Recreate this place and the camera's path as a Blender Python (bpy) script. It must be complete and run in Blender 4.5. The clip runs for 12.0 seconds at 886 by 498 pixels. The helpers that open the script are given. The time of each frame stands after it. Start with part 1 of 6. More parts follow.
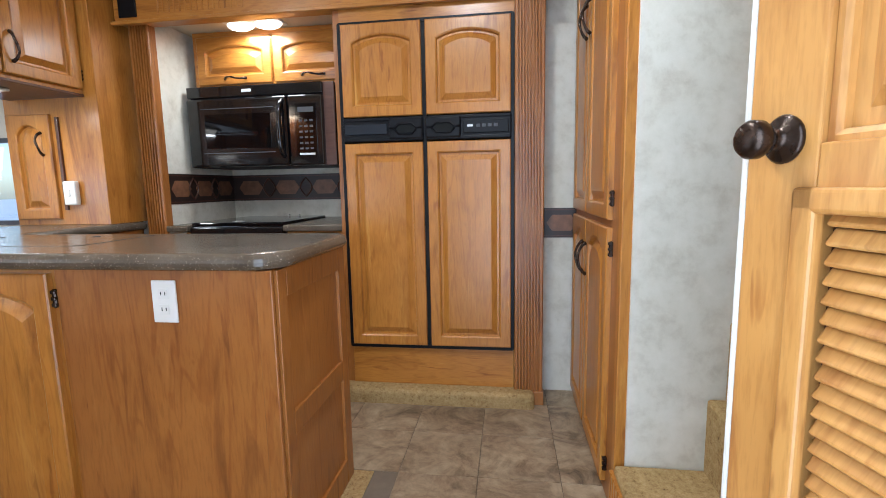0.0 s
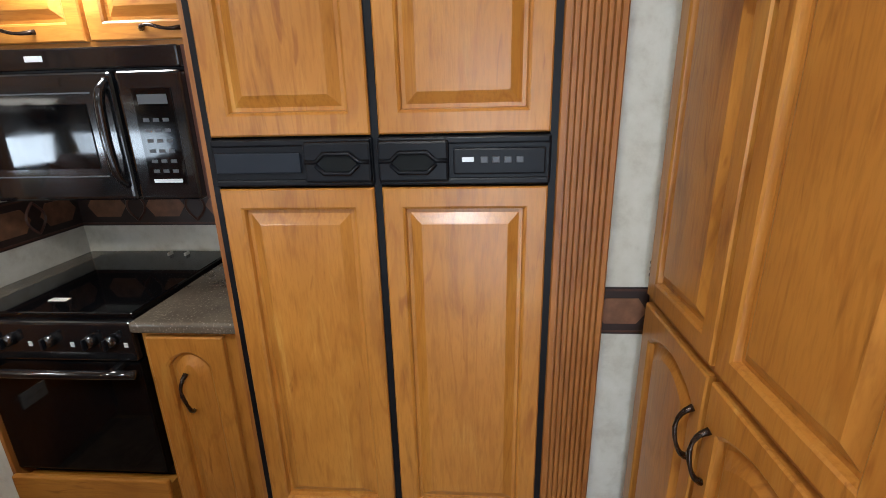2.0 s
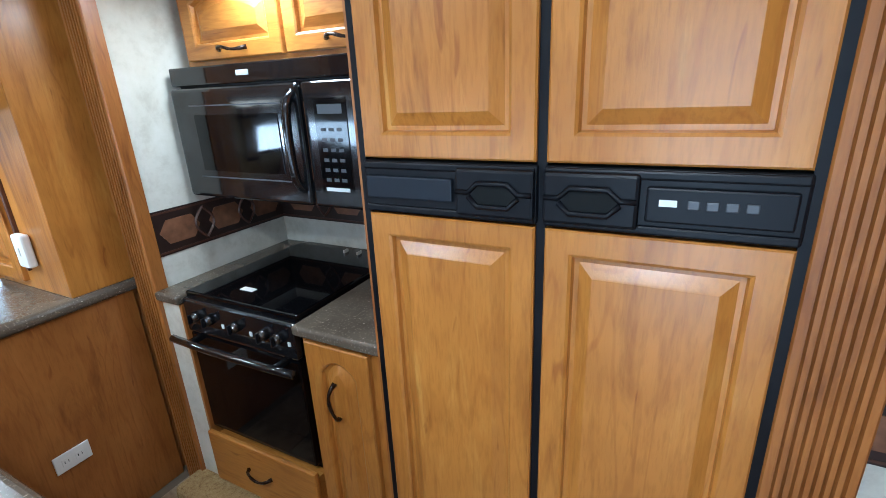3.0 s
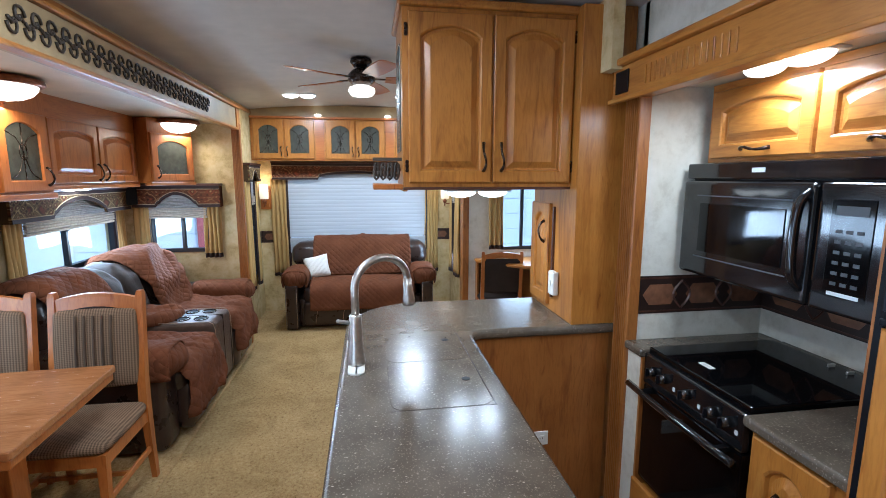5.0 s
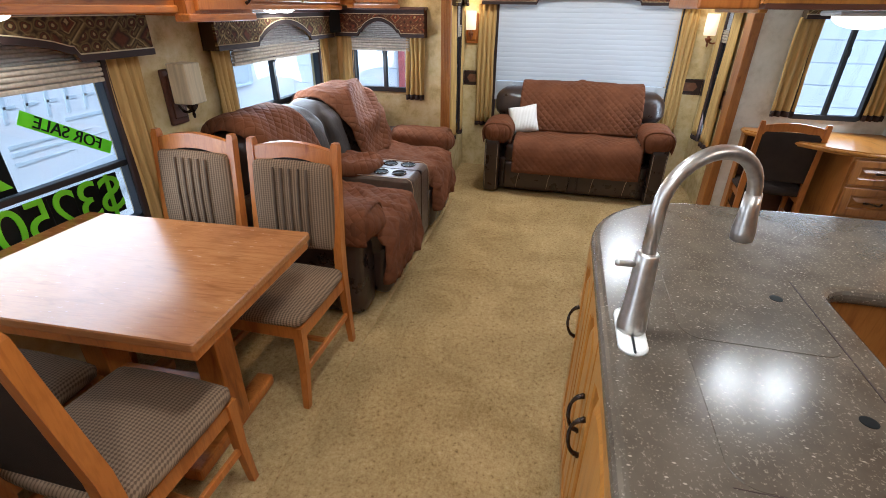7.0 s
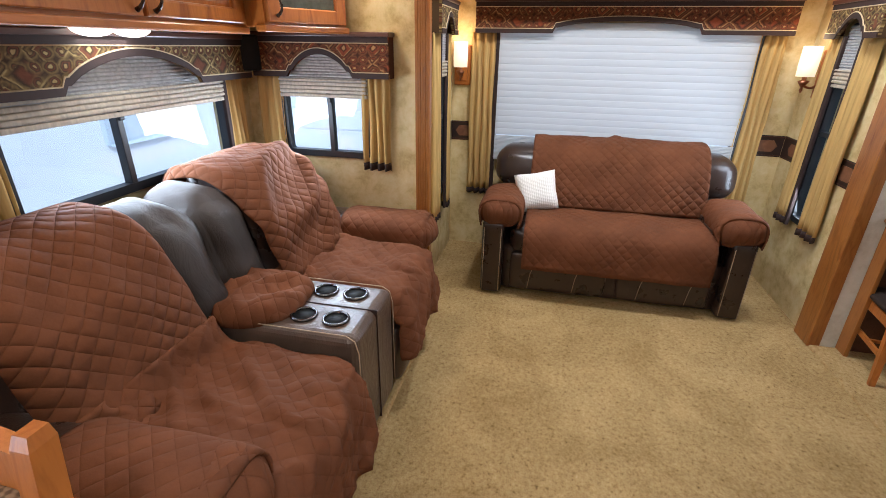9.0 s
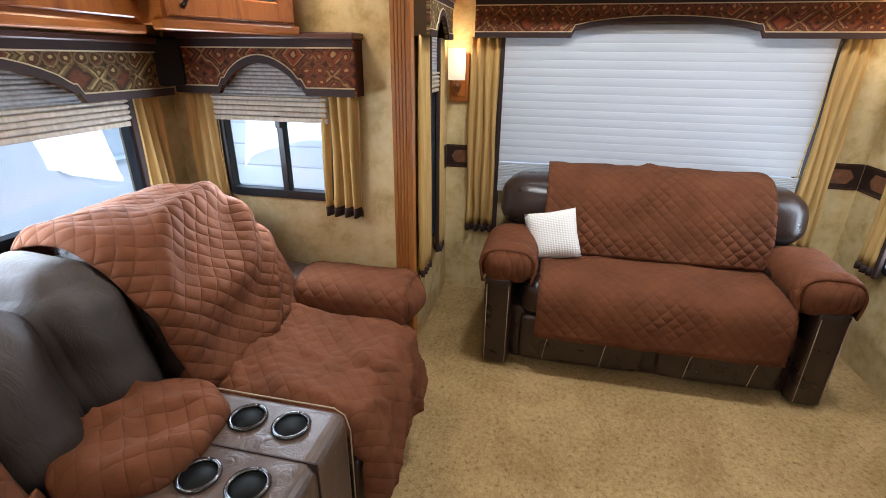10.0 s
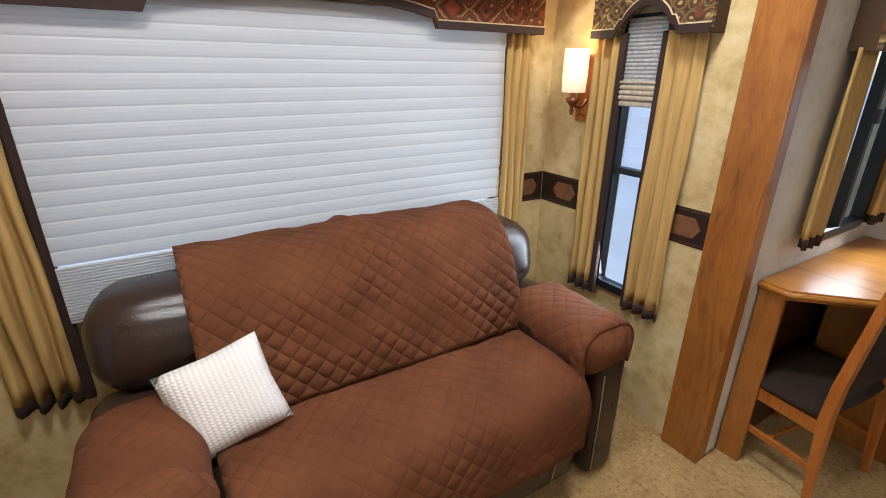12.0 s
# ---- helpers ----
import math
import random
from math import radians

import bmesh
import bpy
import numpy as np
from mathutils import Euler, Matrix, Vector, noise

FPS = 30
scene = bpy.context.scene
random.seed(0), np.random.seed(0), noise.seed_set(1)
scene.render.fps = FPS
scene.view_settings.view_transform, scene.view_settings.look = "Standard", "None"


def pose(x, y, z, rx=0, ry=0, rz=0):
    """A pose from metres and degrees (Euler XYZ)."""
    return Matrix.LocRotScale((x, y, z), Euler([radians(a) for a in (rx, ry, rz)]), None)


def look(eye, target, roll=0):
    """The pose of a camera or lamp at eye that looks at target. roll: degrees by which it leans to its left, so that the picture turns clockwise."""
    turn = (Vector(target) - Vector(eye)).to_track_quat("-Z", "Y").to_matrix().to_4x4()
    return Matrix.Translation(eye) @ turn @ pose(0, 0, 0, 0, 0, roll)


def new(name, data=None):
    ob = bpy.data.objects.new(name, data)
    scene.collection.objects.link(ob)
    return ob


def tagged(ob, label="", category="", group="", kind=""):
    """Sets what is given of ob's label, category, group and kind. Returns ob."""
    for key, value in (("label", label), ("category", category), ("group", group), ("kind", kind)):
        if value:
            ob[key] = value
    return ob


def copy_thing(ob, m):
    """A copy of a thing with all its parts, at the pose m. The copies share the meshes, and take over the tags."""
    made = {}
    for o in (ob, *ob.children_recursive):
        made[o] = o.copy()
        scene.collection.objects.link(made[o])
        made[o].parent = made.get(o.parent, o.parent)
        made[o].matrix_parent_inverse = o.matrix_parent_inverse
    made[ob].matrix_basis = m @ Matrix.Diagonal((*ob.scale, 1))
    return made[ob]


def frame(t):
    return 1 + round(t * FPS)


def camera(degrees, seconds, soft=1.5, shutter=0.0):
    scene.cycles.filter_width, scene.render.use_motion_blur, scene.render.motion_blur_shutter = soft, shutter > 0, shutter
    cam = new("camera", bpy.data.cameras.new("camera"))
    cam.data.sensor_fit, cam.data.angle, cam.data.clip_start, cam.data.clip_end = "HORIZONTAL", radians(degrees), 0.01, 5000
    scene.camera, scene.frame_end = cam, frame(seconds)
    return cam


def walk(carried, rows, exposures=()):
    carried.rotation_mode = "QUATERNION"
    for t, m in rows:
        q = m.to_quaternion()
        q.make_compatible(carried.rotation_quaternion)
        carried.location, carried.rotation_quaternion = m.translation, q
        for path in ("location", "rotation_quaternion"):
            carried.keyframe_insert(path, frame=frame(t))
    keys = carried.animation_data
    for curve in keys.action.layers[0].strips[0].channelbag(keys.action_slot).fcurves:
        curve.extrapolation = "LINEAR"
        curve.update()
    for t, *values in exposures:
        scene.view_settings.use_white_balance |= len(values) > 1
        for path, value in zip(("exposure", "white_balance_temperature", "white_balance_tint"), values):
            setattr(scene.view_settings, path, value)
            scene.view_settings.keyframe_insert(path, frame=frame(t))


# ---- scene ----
cam = camera(86.9, 12.0, soft=0.9)
PATH = [
    (0, (1.962, 2.26, 1.084), (1.687, 4.223, 0.818), -1.1),
    (0.5, (1.919, 2.561, 1.249), (1.718, 4.531, 0.966), -1.1),
    (1, (1.874, 2.837, 1.402), (1.74, 4.801, 1.052), -1.5),
    (1.5, (1.885, 3.134, 1.481), (1.799, 5.06, 0.949), -1.4),
    (2, (1.809, 3.395, 1.498), (1.664, 5.292, 0.882), -1.4),
    (2.5, (1.794, 3.472, 1.532), (1.371, 5.312, 0.871), -1.9),
    (3, (1.807, 3.649, 1.556), (0.924, 5.322, 0.906), -2.6),
    (3.5, (1.949, 3.656, 1.565), (0.609, 5.013, 0.964), -2.3),
    (3.7, (2.008, 3.652, 1.587), (0.488, 4.83, 1.037), -2.1),
    (5.3, (1.918, 3.382, 1.605), (-0.035, 3.53, 1.201), 0.3),
    (5.5, (1.873, 3.341, 1.577), (-0.056, 3.376, 1.048), 0.3),
    (6, (1.762, 3.269, 1.541), (-0.05, 3.056, 0.723), 0.1),
    (6.5, (1.523, 3.239, 1.538), (-0.226, 2.919, 0.623), 0.5),
    (7, (1.21, 3.187, 1.548), (-0.517, 2.773, 0.629), 0.6),
    (7.2, (1.1, 3.107, 1.56), (-0.625, 2.674, 0.644), 0.6),
    (9, (-0.246, 2.897, 1.495), (-2.039, 2.514, 0.695), 0.9),
    (9.5, (-0.58, 2.817, 1.472), (-2.385, 2.426, 0.705), 0.8),
    (10, (-0.926, 2.801, 1.469), (-2.735, 2.407, 0.713), 0.7),
    (10.5, (-1.274, 2.742, 1.469), (-3.095, 2.395, 0.717), 0.8),
    (11, (-1.58, 2.681, 1.466), (-3.434, 2.586, 0.724), 1.0),
    (11.5, (-1.852, 2.749, 1.459), (-3.671, 3.152, 0.731), 1.2),
    (12, (-2.113, 2.82, 1.44), (-3.697, 3.808, 0.721), 0.5),
]
walk(cam, [(t, look(eye, target, roll)) for t, eye, target, roll in PATH], [(0.0, 0.85, 5400, 8), (0.5, 0.7, 5000, 7), (1.0, 0.7, 5300, 7), (1.6, 0.55, 5900, 9), (2.1, 0.8, 5600, 6), (2.5, 0.76, 5200, 5), (3.0, 1.0, 4750, 1), (3.5, 1.0, 4450, 1), (5.5, 0.63, 5000, 6), (7.2, 0.7, 5450, 8), (9.0, 0.8, 5550, 10), (9.5, 0.8, 5550, 10), (10.0, 0.63, 5600, 10), (12.0, 0.62, 5850, 11)])

# ---- light ----
world = bpy.data.worlds.new("sky")
world.use_nodes = True
scene.world = world
wn = world.node_tree.nodes
sky = wn.new("ShaderNodeTexSky")
sky.sky_type, sky.sun_disc, sky.sun_elevation, sky.sun_rotation = "NISHITA", False, radians(48), radians(40)
world.node_tree.links.new(sky.outputs[0], wn["Background"].inputs[0])
wn["Background"].inputs[1].default_value = 0.15
sun = new("sun", bpy.data.lights.new("sun", "SUN"))
sun.data.energy, sun.data.angle, sun.data.color = 1.5, radians(16), (1, 0.97, 0.93)
sun.matrix_world = look((15, 15, 20), (0, 0, 0))


def lamp(x, y, z, power, size=0.2, colour=(1, 0.94, 0.84), target=None):
    """An area lamp right at the mouth of a fitting of the place."""
    data = bpy.data.lights.new("lamp_light", "AREA")
    data.shape, data.size, data.energy, data.color = "DISK", size, power, colour
    ob = new("lamp_light", data)
    ob.matrix_world = look((x, y, z), target or (x, y + 0.001, z - 1))
    return ob


def daylight(x, y, z, target, w, h, power):
    """Sky light that comes in through one opening of the place."""
    data = bpy.data.lights.new("opening_light", "AREA")
    data.shape, data.size, data.size_y, data.energy, data.color = "RECTANGLE", w, h, power, (0.9, 0.96, 1.0)
    ob = new("opening_light", data)
    ob.matrix_world = look((x, y, z), target)
    return ob


daylight(1.94, 2.10, 0.95, (1.94, 4.0, 0.9), 0.68, 1.9, 11)
daylight(0.10, 1.385, 0.95, (0.10, 3.0, 0.7), 1.1, 0.6, 5.5)
daylight(-1.87, 1.385, 1.10, (-1.87, 3.0, 0.8), 1.0, 0.28, 7.5)
daylight(-2.55, 1.73, 1.10, (-1.0, 1.9, 0.8), 0.45, 0.28, 6)
daylight(-3.92, 3.32, 1.2, (0.0, 3.32, 1.2), 1.62, 0.88, 2.1)
daylight(-2.69, 5.03, 1.2, (-1.0, 4.6, 0.8), 0.44, 0.66, 4)
daylight(-3.30, 4.35, 0.95, (-3.30, 3.0, 0.6), 0.16, 0.75, 3)


def bulb(x, y, z, power, colour=(1, 0.7, 0.4), size=0.03):
    data = bpy.data.lights.new("bulb_light", "POINT")
    data.energy, data.color, data.shadow_soft_size = power, colour, size
    ob = new("bulb_light", data)
    ob.location = (x, y, z)
    return ob


# ---- materials ----
def mat_base(name, rough=0.5, metal=0.0, spec=0.5):
    m = bpy.data.materials.new(name)
    m.use_nodes = True
    p = m.node_tree.nodes["Principled BSDF"]
    p.inputs["Roughness"].default_value, p.inputs["Metallic"].default_value = rough, metal
    p.inputs["Specular IOR Level"].default_value = spec
    return m, m.node_tree, p


def coords(nt, scale=(1, 1, 1), uv=False):
    tc, mp = nt.nodes.new("ShaderNodeTexCoord"), nt.nodes.new("ShaderNodeMapping")
    mp.inputs["Scale"].default_value = scale
    if uv:
        nt.links.new(tc.outputs["UV"], mp.inputs[0])
        return mp.outputs[0]
    info, add = nt.nodes.new("ShaderNodeObjectInfo"), nt.nodes.new("ShaderNodeVectorMath")
    mul = nt.nodes.new("ShaderNodeMath")
    mul.operation, mul.inputs[1].default_value = "MULTIPLY", 17.0
    nt.links.new(info.outputs["Random"], mul.inputs[0])
    nt.links.new(tc.outputs["Object"], add.inputs[0])
    nt.links.new(mul.outputs[0], add.inputs[1])
    nt.links.new(add.outputs[0], mp.inputs[0])
    return mp.outputs[0]


def noise_node(nt, vec, scale, detail=4, rough=0.55, dist=0.0):
    n = nt.nodes.new("ShaderNodeTexNoise")
    n.inputs["Scale"].default_value, n.inputs["Detail"].default_value = scale, detail
    n.inputs["Roughness"].default_value, n.inputs["Distortion"].default_value = rough, dist
    nt.links.new(vec, n.inputs["Vector"])
    return n.outputs["Fac"]


def ramp(nt, fac, *stops):
    r = nt.nodes.new("ShaderNodeValToRGB")
    e = r.color_ramp.elements
    while len(e) < len(stops):
        e.new(0.5)
    for el, (pos, col) in zip(e, stops):
        el.position, el.color = pos, (*col, 1)
    nt.links.new(fac, r.inputs[0])
    return r.outputs[0]


def mixc(nt, fac, a, b, mode="MIX"):
    n = nt.nodes.new("ShaderNodeMix")
    n.data_type, n.blend_type = "RGBA", mode
    for v, i in ((fac, 0), (a, 6), (b, 7)):
        if isinstance(v, bpy.types.NodeSocket):
            nt.links.new(v, n.inputs[i])
        else:
            n.inputs[i].default_value = v if i == 0 else (*v, 1)
    return n.outputs[2]


def math_node(nt, op, a, b=0.0):
    n = nt.nodes.new("ShaderNodeMath")
    n.operation = op
    for v, i in ((a, 0), (b, 1)):
        if isinstance(v, bpy.types.NodeSocket):
            nt.links.new(v, n.inputs[i])
        else:
            n.inputs[i].default_value = v
    return n.outputs[0]


def bump(nt, p, height, strength, dist=0.01):
    b = nt.nodes.new("ShaderNodeBump")
    b.inputs["Strength"].default_value, b.inputs["Distance"].default_value = strength, dist
    nt.links.new(height, b.inputs["Height"])
    nt.links.new(b.outputs[0], p.inputs["Normal"])


def wood(name, base, dark, light, axis="z", rough=0.34):
    m, nt, p = mat_base(name, rough, 0, 0.42)
    s = {"x": (0.8, 6, 6), "y": (6, 0.8, 6), "z": (6, 6, 0.8)}[axis]
    v = coords(nt, s)
    g = noise_node(nt, v, 1.0, 3, 0.5, 0.5)
    rings = math_node(nt, "SINE", math_node(nt, "MULTIPLY", g, 48))
    streak = noise_node(nt, coords(nt, tuple(1.1 * k for k in s)), 1.6, 5, 0.6, 1.2)
    c = ramp(nt, streak, (0.26, dark), (0.44, base), (0.58, base), (0.8, light))
    c = mixc(nt, math_node(nt, "MULTIPLY", noise_node(nt, coords(nt, (1, 1, 1)), 4, 2), 0.5), c, ramp(nt, rings, (0.8, (1, 1, 1)), (0.99, (0.55, 0.36, 0.2))), "MULTIPLY")
    fine = noise_node(nt, coords(nt, tuple(6 * k for k in s)), 3.5, 3, 0.6)
    c = mixc(nt, 0.32, c, ramp(nt, fine, (0.34, (0.55, 0.45, 0.36)), (0.54, (1, 1, 1))), "MULTIPLY")
    fleck = noise_node(nt, coords(nt, tuple((1.0 if k < 1 else 0.8) * k for k in s)), 4.5, 2, 0.5, 1.6)
    c = mixc(nt, 0.5, c, ramp(nt, fleck, (0.66, (1, 1, 1)), (0.74, (0.42, 0.25, 0.15))), "MULTIPLY")
    blot = noise_node(nt, coords(nt, (1, 1, 1)), 5, 2)
    c = mixc(nt, 0.4, c, ramp(nt, blot, (0.3, (0.6, 0.5, 0.42)), (0.62, (1.0, 1.0, 1.0))), "MULTIPLY")
    nt.links.new(c, p.inputs["Base Color"])
    nt.links.new(math_node(nt, "ADD", math_node(nt, "MULTIPLY", fine, 0.18), rough - 0.09), p.inputs["Roughness"])
    p.inputs["Coat Weight"].default_value, p.inputs["Coat Roughness"].default_value = 0.25, 0.22
    bump(nt, p, fine, 0.1, 0.004)
    return m


def plain(name, col, rough=0.5, metal=0.0, vary=0.25, scale=8, bumps=0.0, bscale=60, spec=0.5, coat=0.0):
    m, nt, p = mat_base(name, rough, metal, spec)
    v = coords(nt)
    n1, n2 = noise_node(nt, v, scale, 5), noise_node(nt, v, bscale, 3)
    lo = tuple(k * (1 - vary) for k in col)
    hi = tuple(min(1, k * (1 + vary * 0.6)) for k in col)
    c = ramp(nt, n1, (0.3, lo), (0.7, hi))
    c = mixc(nt, 0.5 * vary, c, ramp(nt, n2, (0.35, (0.6, 0.6, 0.6)), (0.65, (1, 1, 1))), "MULTIPLY")
    nt.links.new(c, p.inputs["Base Color"])
    nt.links.new(math_node(nt, "ADD", math_node(nt, "MULTIPLY", n1, 0.16), rough - 0.08), p.inputs["Roughness"])
    p.inputs["Coat Weight"].default_value = coat
    if bumps:
        bump(nt, p, n2, bumps, 0.004)
    return m


HONEY = ((0.445, 0.188, 0.029), (0.21, 0.073, 0.011), (0.57, 0.302, 0.064))
wood_z = wood("honey maple upright grain", *HONEY, "z")
wood_x = wood("honey maple level grain", *HONEY, "x")
wood_y = wood("honey maple cross grain", *HONEY, "y")
wood_panel = wood("stained veneer panel", (0.33, 0.127, 0.025), (0.18, 0.06, 0.012), (0.41, 0.172, 0.042), "z", 0.4)
wood_red = wood("red maple", (0.43, 0.145, 0.025), (0.22, 0.06, 0.01), (0.53, 0.21, 0.046), "z", 0.33)
wood_redx = wood("red maple level", (0.43, 0.145, 0.025), (0.22, 0.06, 0.01), (0.53, 0.21, 0.046), "x", 0.33)
wood_light = wood("light maple door", (0.56, 0.285, 0.075), (0.4, 0.17, 0.042), (0.65, 0.37, 0.12), "z", 0.42)
wood_table = wood("polished table maple", (0.36, 0.15, 0.048), (0.25, 0.09, 0.026), (0.43, 0.2, 0.07), "y", 0.24)
# Also paints the shade of the desk inside, louvre gaps and a recess.
wood_dark = wood("dark walnut and inner shade", (0.09, 0.033, 0.018), (0.045, 0.016, 0.01), (0.14, 0.055, 0.03), "x", 0.4)


def wallpaper_mat(name, a, b, c):
    m, nt, p = mat_base(name, 0.62, 0, 0.3)
    v = coords(nt)
    n = noise_node(nt, v, 10, 6, 0.68, 0.15)
    n2 = noise_node(nt, v, 1.7, 3, 0.5, 0.4)
    col = ramp(nt, n, (0.3, a), (0.5, b), (0.72, c))
    col = mixc(nt, 0.5, col, ramp(nt, n2, (0.35, (0.82, 0.79, 0.72)), (0.62, (1, 1, 1))), "MULTIPLY")
    nt.links.new(col, p.inputs["Base Color"])
    bump(nt, p, noise_node(nt, v, 180, 2), 0.06, 0.003)
    return m


paper = wallpaper_mat("mottled cream wallpaper", (0.53, 0.5, 0.42), (0.66, 0.64, 0.56), (0.73, 0.71, 0.64))
paper_gold = wallpaper_mat("mottled golden wallpaper", (0.42, 0.305, 0.125), (0.62, 0.495, 0.255), (0.71, 0.61, 0.375))
ceiling_mat = plain("pale ceiling vinyl", (0.6, 0.56, 0.5), 0.6, vary=0.08, bumps=0.1, bscale=120)
slide_ceiling = plain("tan ceiling vinyl", (0.62, 0.53, 0.38), 0.5, vary=0.12, scale=5)


def carpet_mat():
    m, nt, p = mat_base("beige cut pile carpet", 0.95, 0, 0.1)
    v = coords(nt)
    big, mid, fine = noise_node(nt, v, 2.6, 5, 0.68, 0.7), noise_node(nt, v, 52, 4, 0.75), noise_node(nt, v, 170, 2, 0.8)
    c = ramp(nt, mid, (0.29, (0.17, 0.105, 0.042)), (0.4, (0.4, 0.268, 0.115)), (0.6, (0.5, 0.355, 0.168)), (0.8, (0.59, 0.445, 0.25)))
    c = mixc(nt, 0.6, c, ramp(nt, big, (0.36, (0.58, 0.54, 0.44)), (0.6, (1, 1, 1))), "MULTIPLY")
    c = mixc(nt, 0.6, c, ramp(nt, fine, (0.3, (0.62, 0.57, 0.48)), (0.52, (1, 1, 1))), "MULTIPLY")
    nt.links.new(c, p.inputs["Base Color"])
    bump(nt, p, math_node(nt, "ADD", fine, mid), 0.6, 0.01)
    return m


carpet = carpet_mat()


def stone_mat():
    m, nt, p = mat_base("stone look vinyl tile", 0.38)
    v = coords(nt)
    n, n2 = noise_node(nt, v, 6, 7, 0.68, 0.9), noise_node(nt, v, 26, 4, 0.6, 0.4)
    c = ramp(nt, n, (0.32, (0.09, 0.06, 0.035)), (0.47, (0.27, 0.195, 0.12)), (0.62, (0.38, 0.295, 0.19)), (0.8, (0.5, 0.415, 0.3)))
    c = mixc(nt, 0.45, c, ramp(nt, n2, (0.33, (0.45, 0.4, 0.34)), (0.6, (1, 1, 1))), "MULTIPLY")
    nt.links.new(c, p.inputs["Base Color"])
    bump(nt, p, n2, 0.12, 0.004)
    return m


stone = stone_mat()
grout = plain("dark floor joint", (0.17, 0.13, 0.09), 0.8)


def counter_mat():
    m, nt, p = mat_base("flecked solid surface", 0.2)
    v = coords(nt)
    vor = nt.nodes.new("ShaderNodeTexVoronoi")
    vor.inputs["Scale"].default_value = 78
    nt.links.new(coords(nt, (1, 0.55, 1)), vor.inputs["Vector"])
    n, n2 = noise_node(nt, v, 9, 4), noise_node(nt, v, 150, 2, 0.7)
    base = ramp(nt, n, (0.3, (0.072, 0.056, 0.04)), (0.7, (0.112, 0.09, 0.066)))
    base = mixc(nt, ramp(nt, n2, (0.58, (0, 0, 0)), (0.68, (0.6, 0.6, 0.6))), base, (0.25, 0.21, 0.16))
    fl = ramp(nt, vor.outputs["Distance"], (0.08, (1, 1, 1)), (0.17, (0, 0, 0)))
    pick = ramp(nt, vor.outputs["Color"], (0.5, (0, 0, 0)), (0.55, (1, 1, 1)))
    c = mixc(nt, mixc(nt, 1.0, fl, pick, "MULTIPLY"), base, (0.32, 0.27, 0.21))
    nt.links.new(c, p.inputs["Base Color"])
    nt.links.new(math_node(nt, "ADD", math_node(nt, "MULTIPLY", n, 0.12), 0.17), p.inputs["Roughness"])
    return m


counter = counter_mat()
black_gloss = plain("black appliance enamel", (0.008, 0.008, 0.009), 0.1, vary=0.2, coat=0.3)
black_glass = plain("black oven glass", (0.0025, 0.0025, 0.003), 0.05, vary=0.1, spec=0.32)
black_satin = plain("black satin plastic", (0.0045, 0.0052, 0.0075), 0.4, vary=0.3, scale=14, spec=0.2)
slate_plastic = plain("dark slate plastic", (0.016, 0.02, 0.028), 0.45, vary=0.15, spec=0.2)
iron = plain("oil rubbed bronze", (0.055, 0.037, 0.028), 0.27, 0.8, vary=0.4, scale=30)
bronze = plain("antique copper", (0.3, 0.12, 0.06), 0.35, 0.85, vary=0.35, scale=30)
pale_concrete = plain("pale concrete", (0.6, 0.6, 0.59), 0.85, vary=0.15, scale=0.6, bumps=0.2, bscale=30)
rim_metal = plain("dark chrome", (0.12, 0.12, 0.125), 0.2, 0.95, vary=0.2, scale=40)
nickel = plain("brushed nickel", (0.62, 0.585, 0.54), 0.36, 0.95, vary=0.15, scale=60)
white_plastic = plain("white plastic", (0.75, 0.74, 0.7), 0.35, vary=0.05)
grey_plastic = plain("grey plastic", (0.06, 0.065, 0.075), 0.4, vary=0.1)
leather = plain("dark brown leather", (0.034, 0.019, 0.014), 0.29, vary=0.35, scale=10, bumps=0.25, bscale=140)


def hide_mat(name, col, rough):
    """Soft upholstery leather: fine pebble grain over long stretch wrinkles."""
    m, nt, p = mat_base(name, rough, 0, 0.45)
    v = coords(nt)
    big, crease = noise_node(nt, v, 5, 4, 0.6, 0.8), noise_node(nt, coords(nt, (2.2, 2.2, 0.8)), 7, 4, 0.6, 1.6)
    pebble = noise_node(nt, v, 170, 2, 0.6)
    c = ramp(nt, big, (0.3, tuple(0.65 * k for k in col)), (0.7, tuple(1.25 * k for k in col)))
    nt.links.new(c, p.inputs["Base Color"])
    nt.links.new(math_node(nt, "ADD", math_node(nt, "MULTIPLY", big, 0.2), rough - 0.1), p.inputs["Roughness"])
    fold = math_node(nt, "ABSOLUTE", math_node(nt, "SUBTRACT", crease, 0.5))
    bump(nt, p, math_node(nt, "ADD", math_node(nt, "POWER", fold, 0.6), math_node(nt, "MULTIPLY", pebble, 0.05)), 0.2, 0.015)
    return m


leather_mid = hide_mat("soft grey brown leather", (0.03, 0.021, 0.017), 0.56)
leather_light = hide_mat("worn brown leather", (0.085, 0.056, 0.042), 0.33)
thread = plain("tan seam thread", (0.4, 0.3, 0.2), 0.8, vary=0.2)
cuff = plain("dark brown fabric trim", (0.03, 0.013, 0.01), 0.8, vary=0.3, bumps=0.2, bscale=200)
frame_black = plain("black window frame", (0.012, 0.013, 0.016), 0.4, vary=0.2)
lit_edge_white = plain("lit white of a door edge", (0.7, 0.69, 0.64), 0.5, vary=0.06)
trailer_white = plain("white trailer skin", (0.84, 0.86, 0.87), 0.45, vary=0.06, scale=1.2)
trailer_letter = plain("faded blue lettering", (0.62, 0.7, 0.74), 0.5, vary=0.1)
trailer_blue = plain("pale blue trailer graphic", (0.68, 0.75, 0.8), 0.5, vary=0.1)
sign_black = plain("black sticker and hollow shade", (0.006, 0.007, 0.007), 0.6, vary=0.2, spec=0.15)
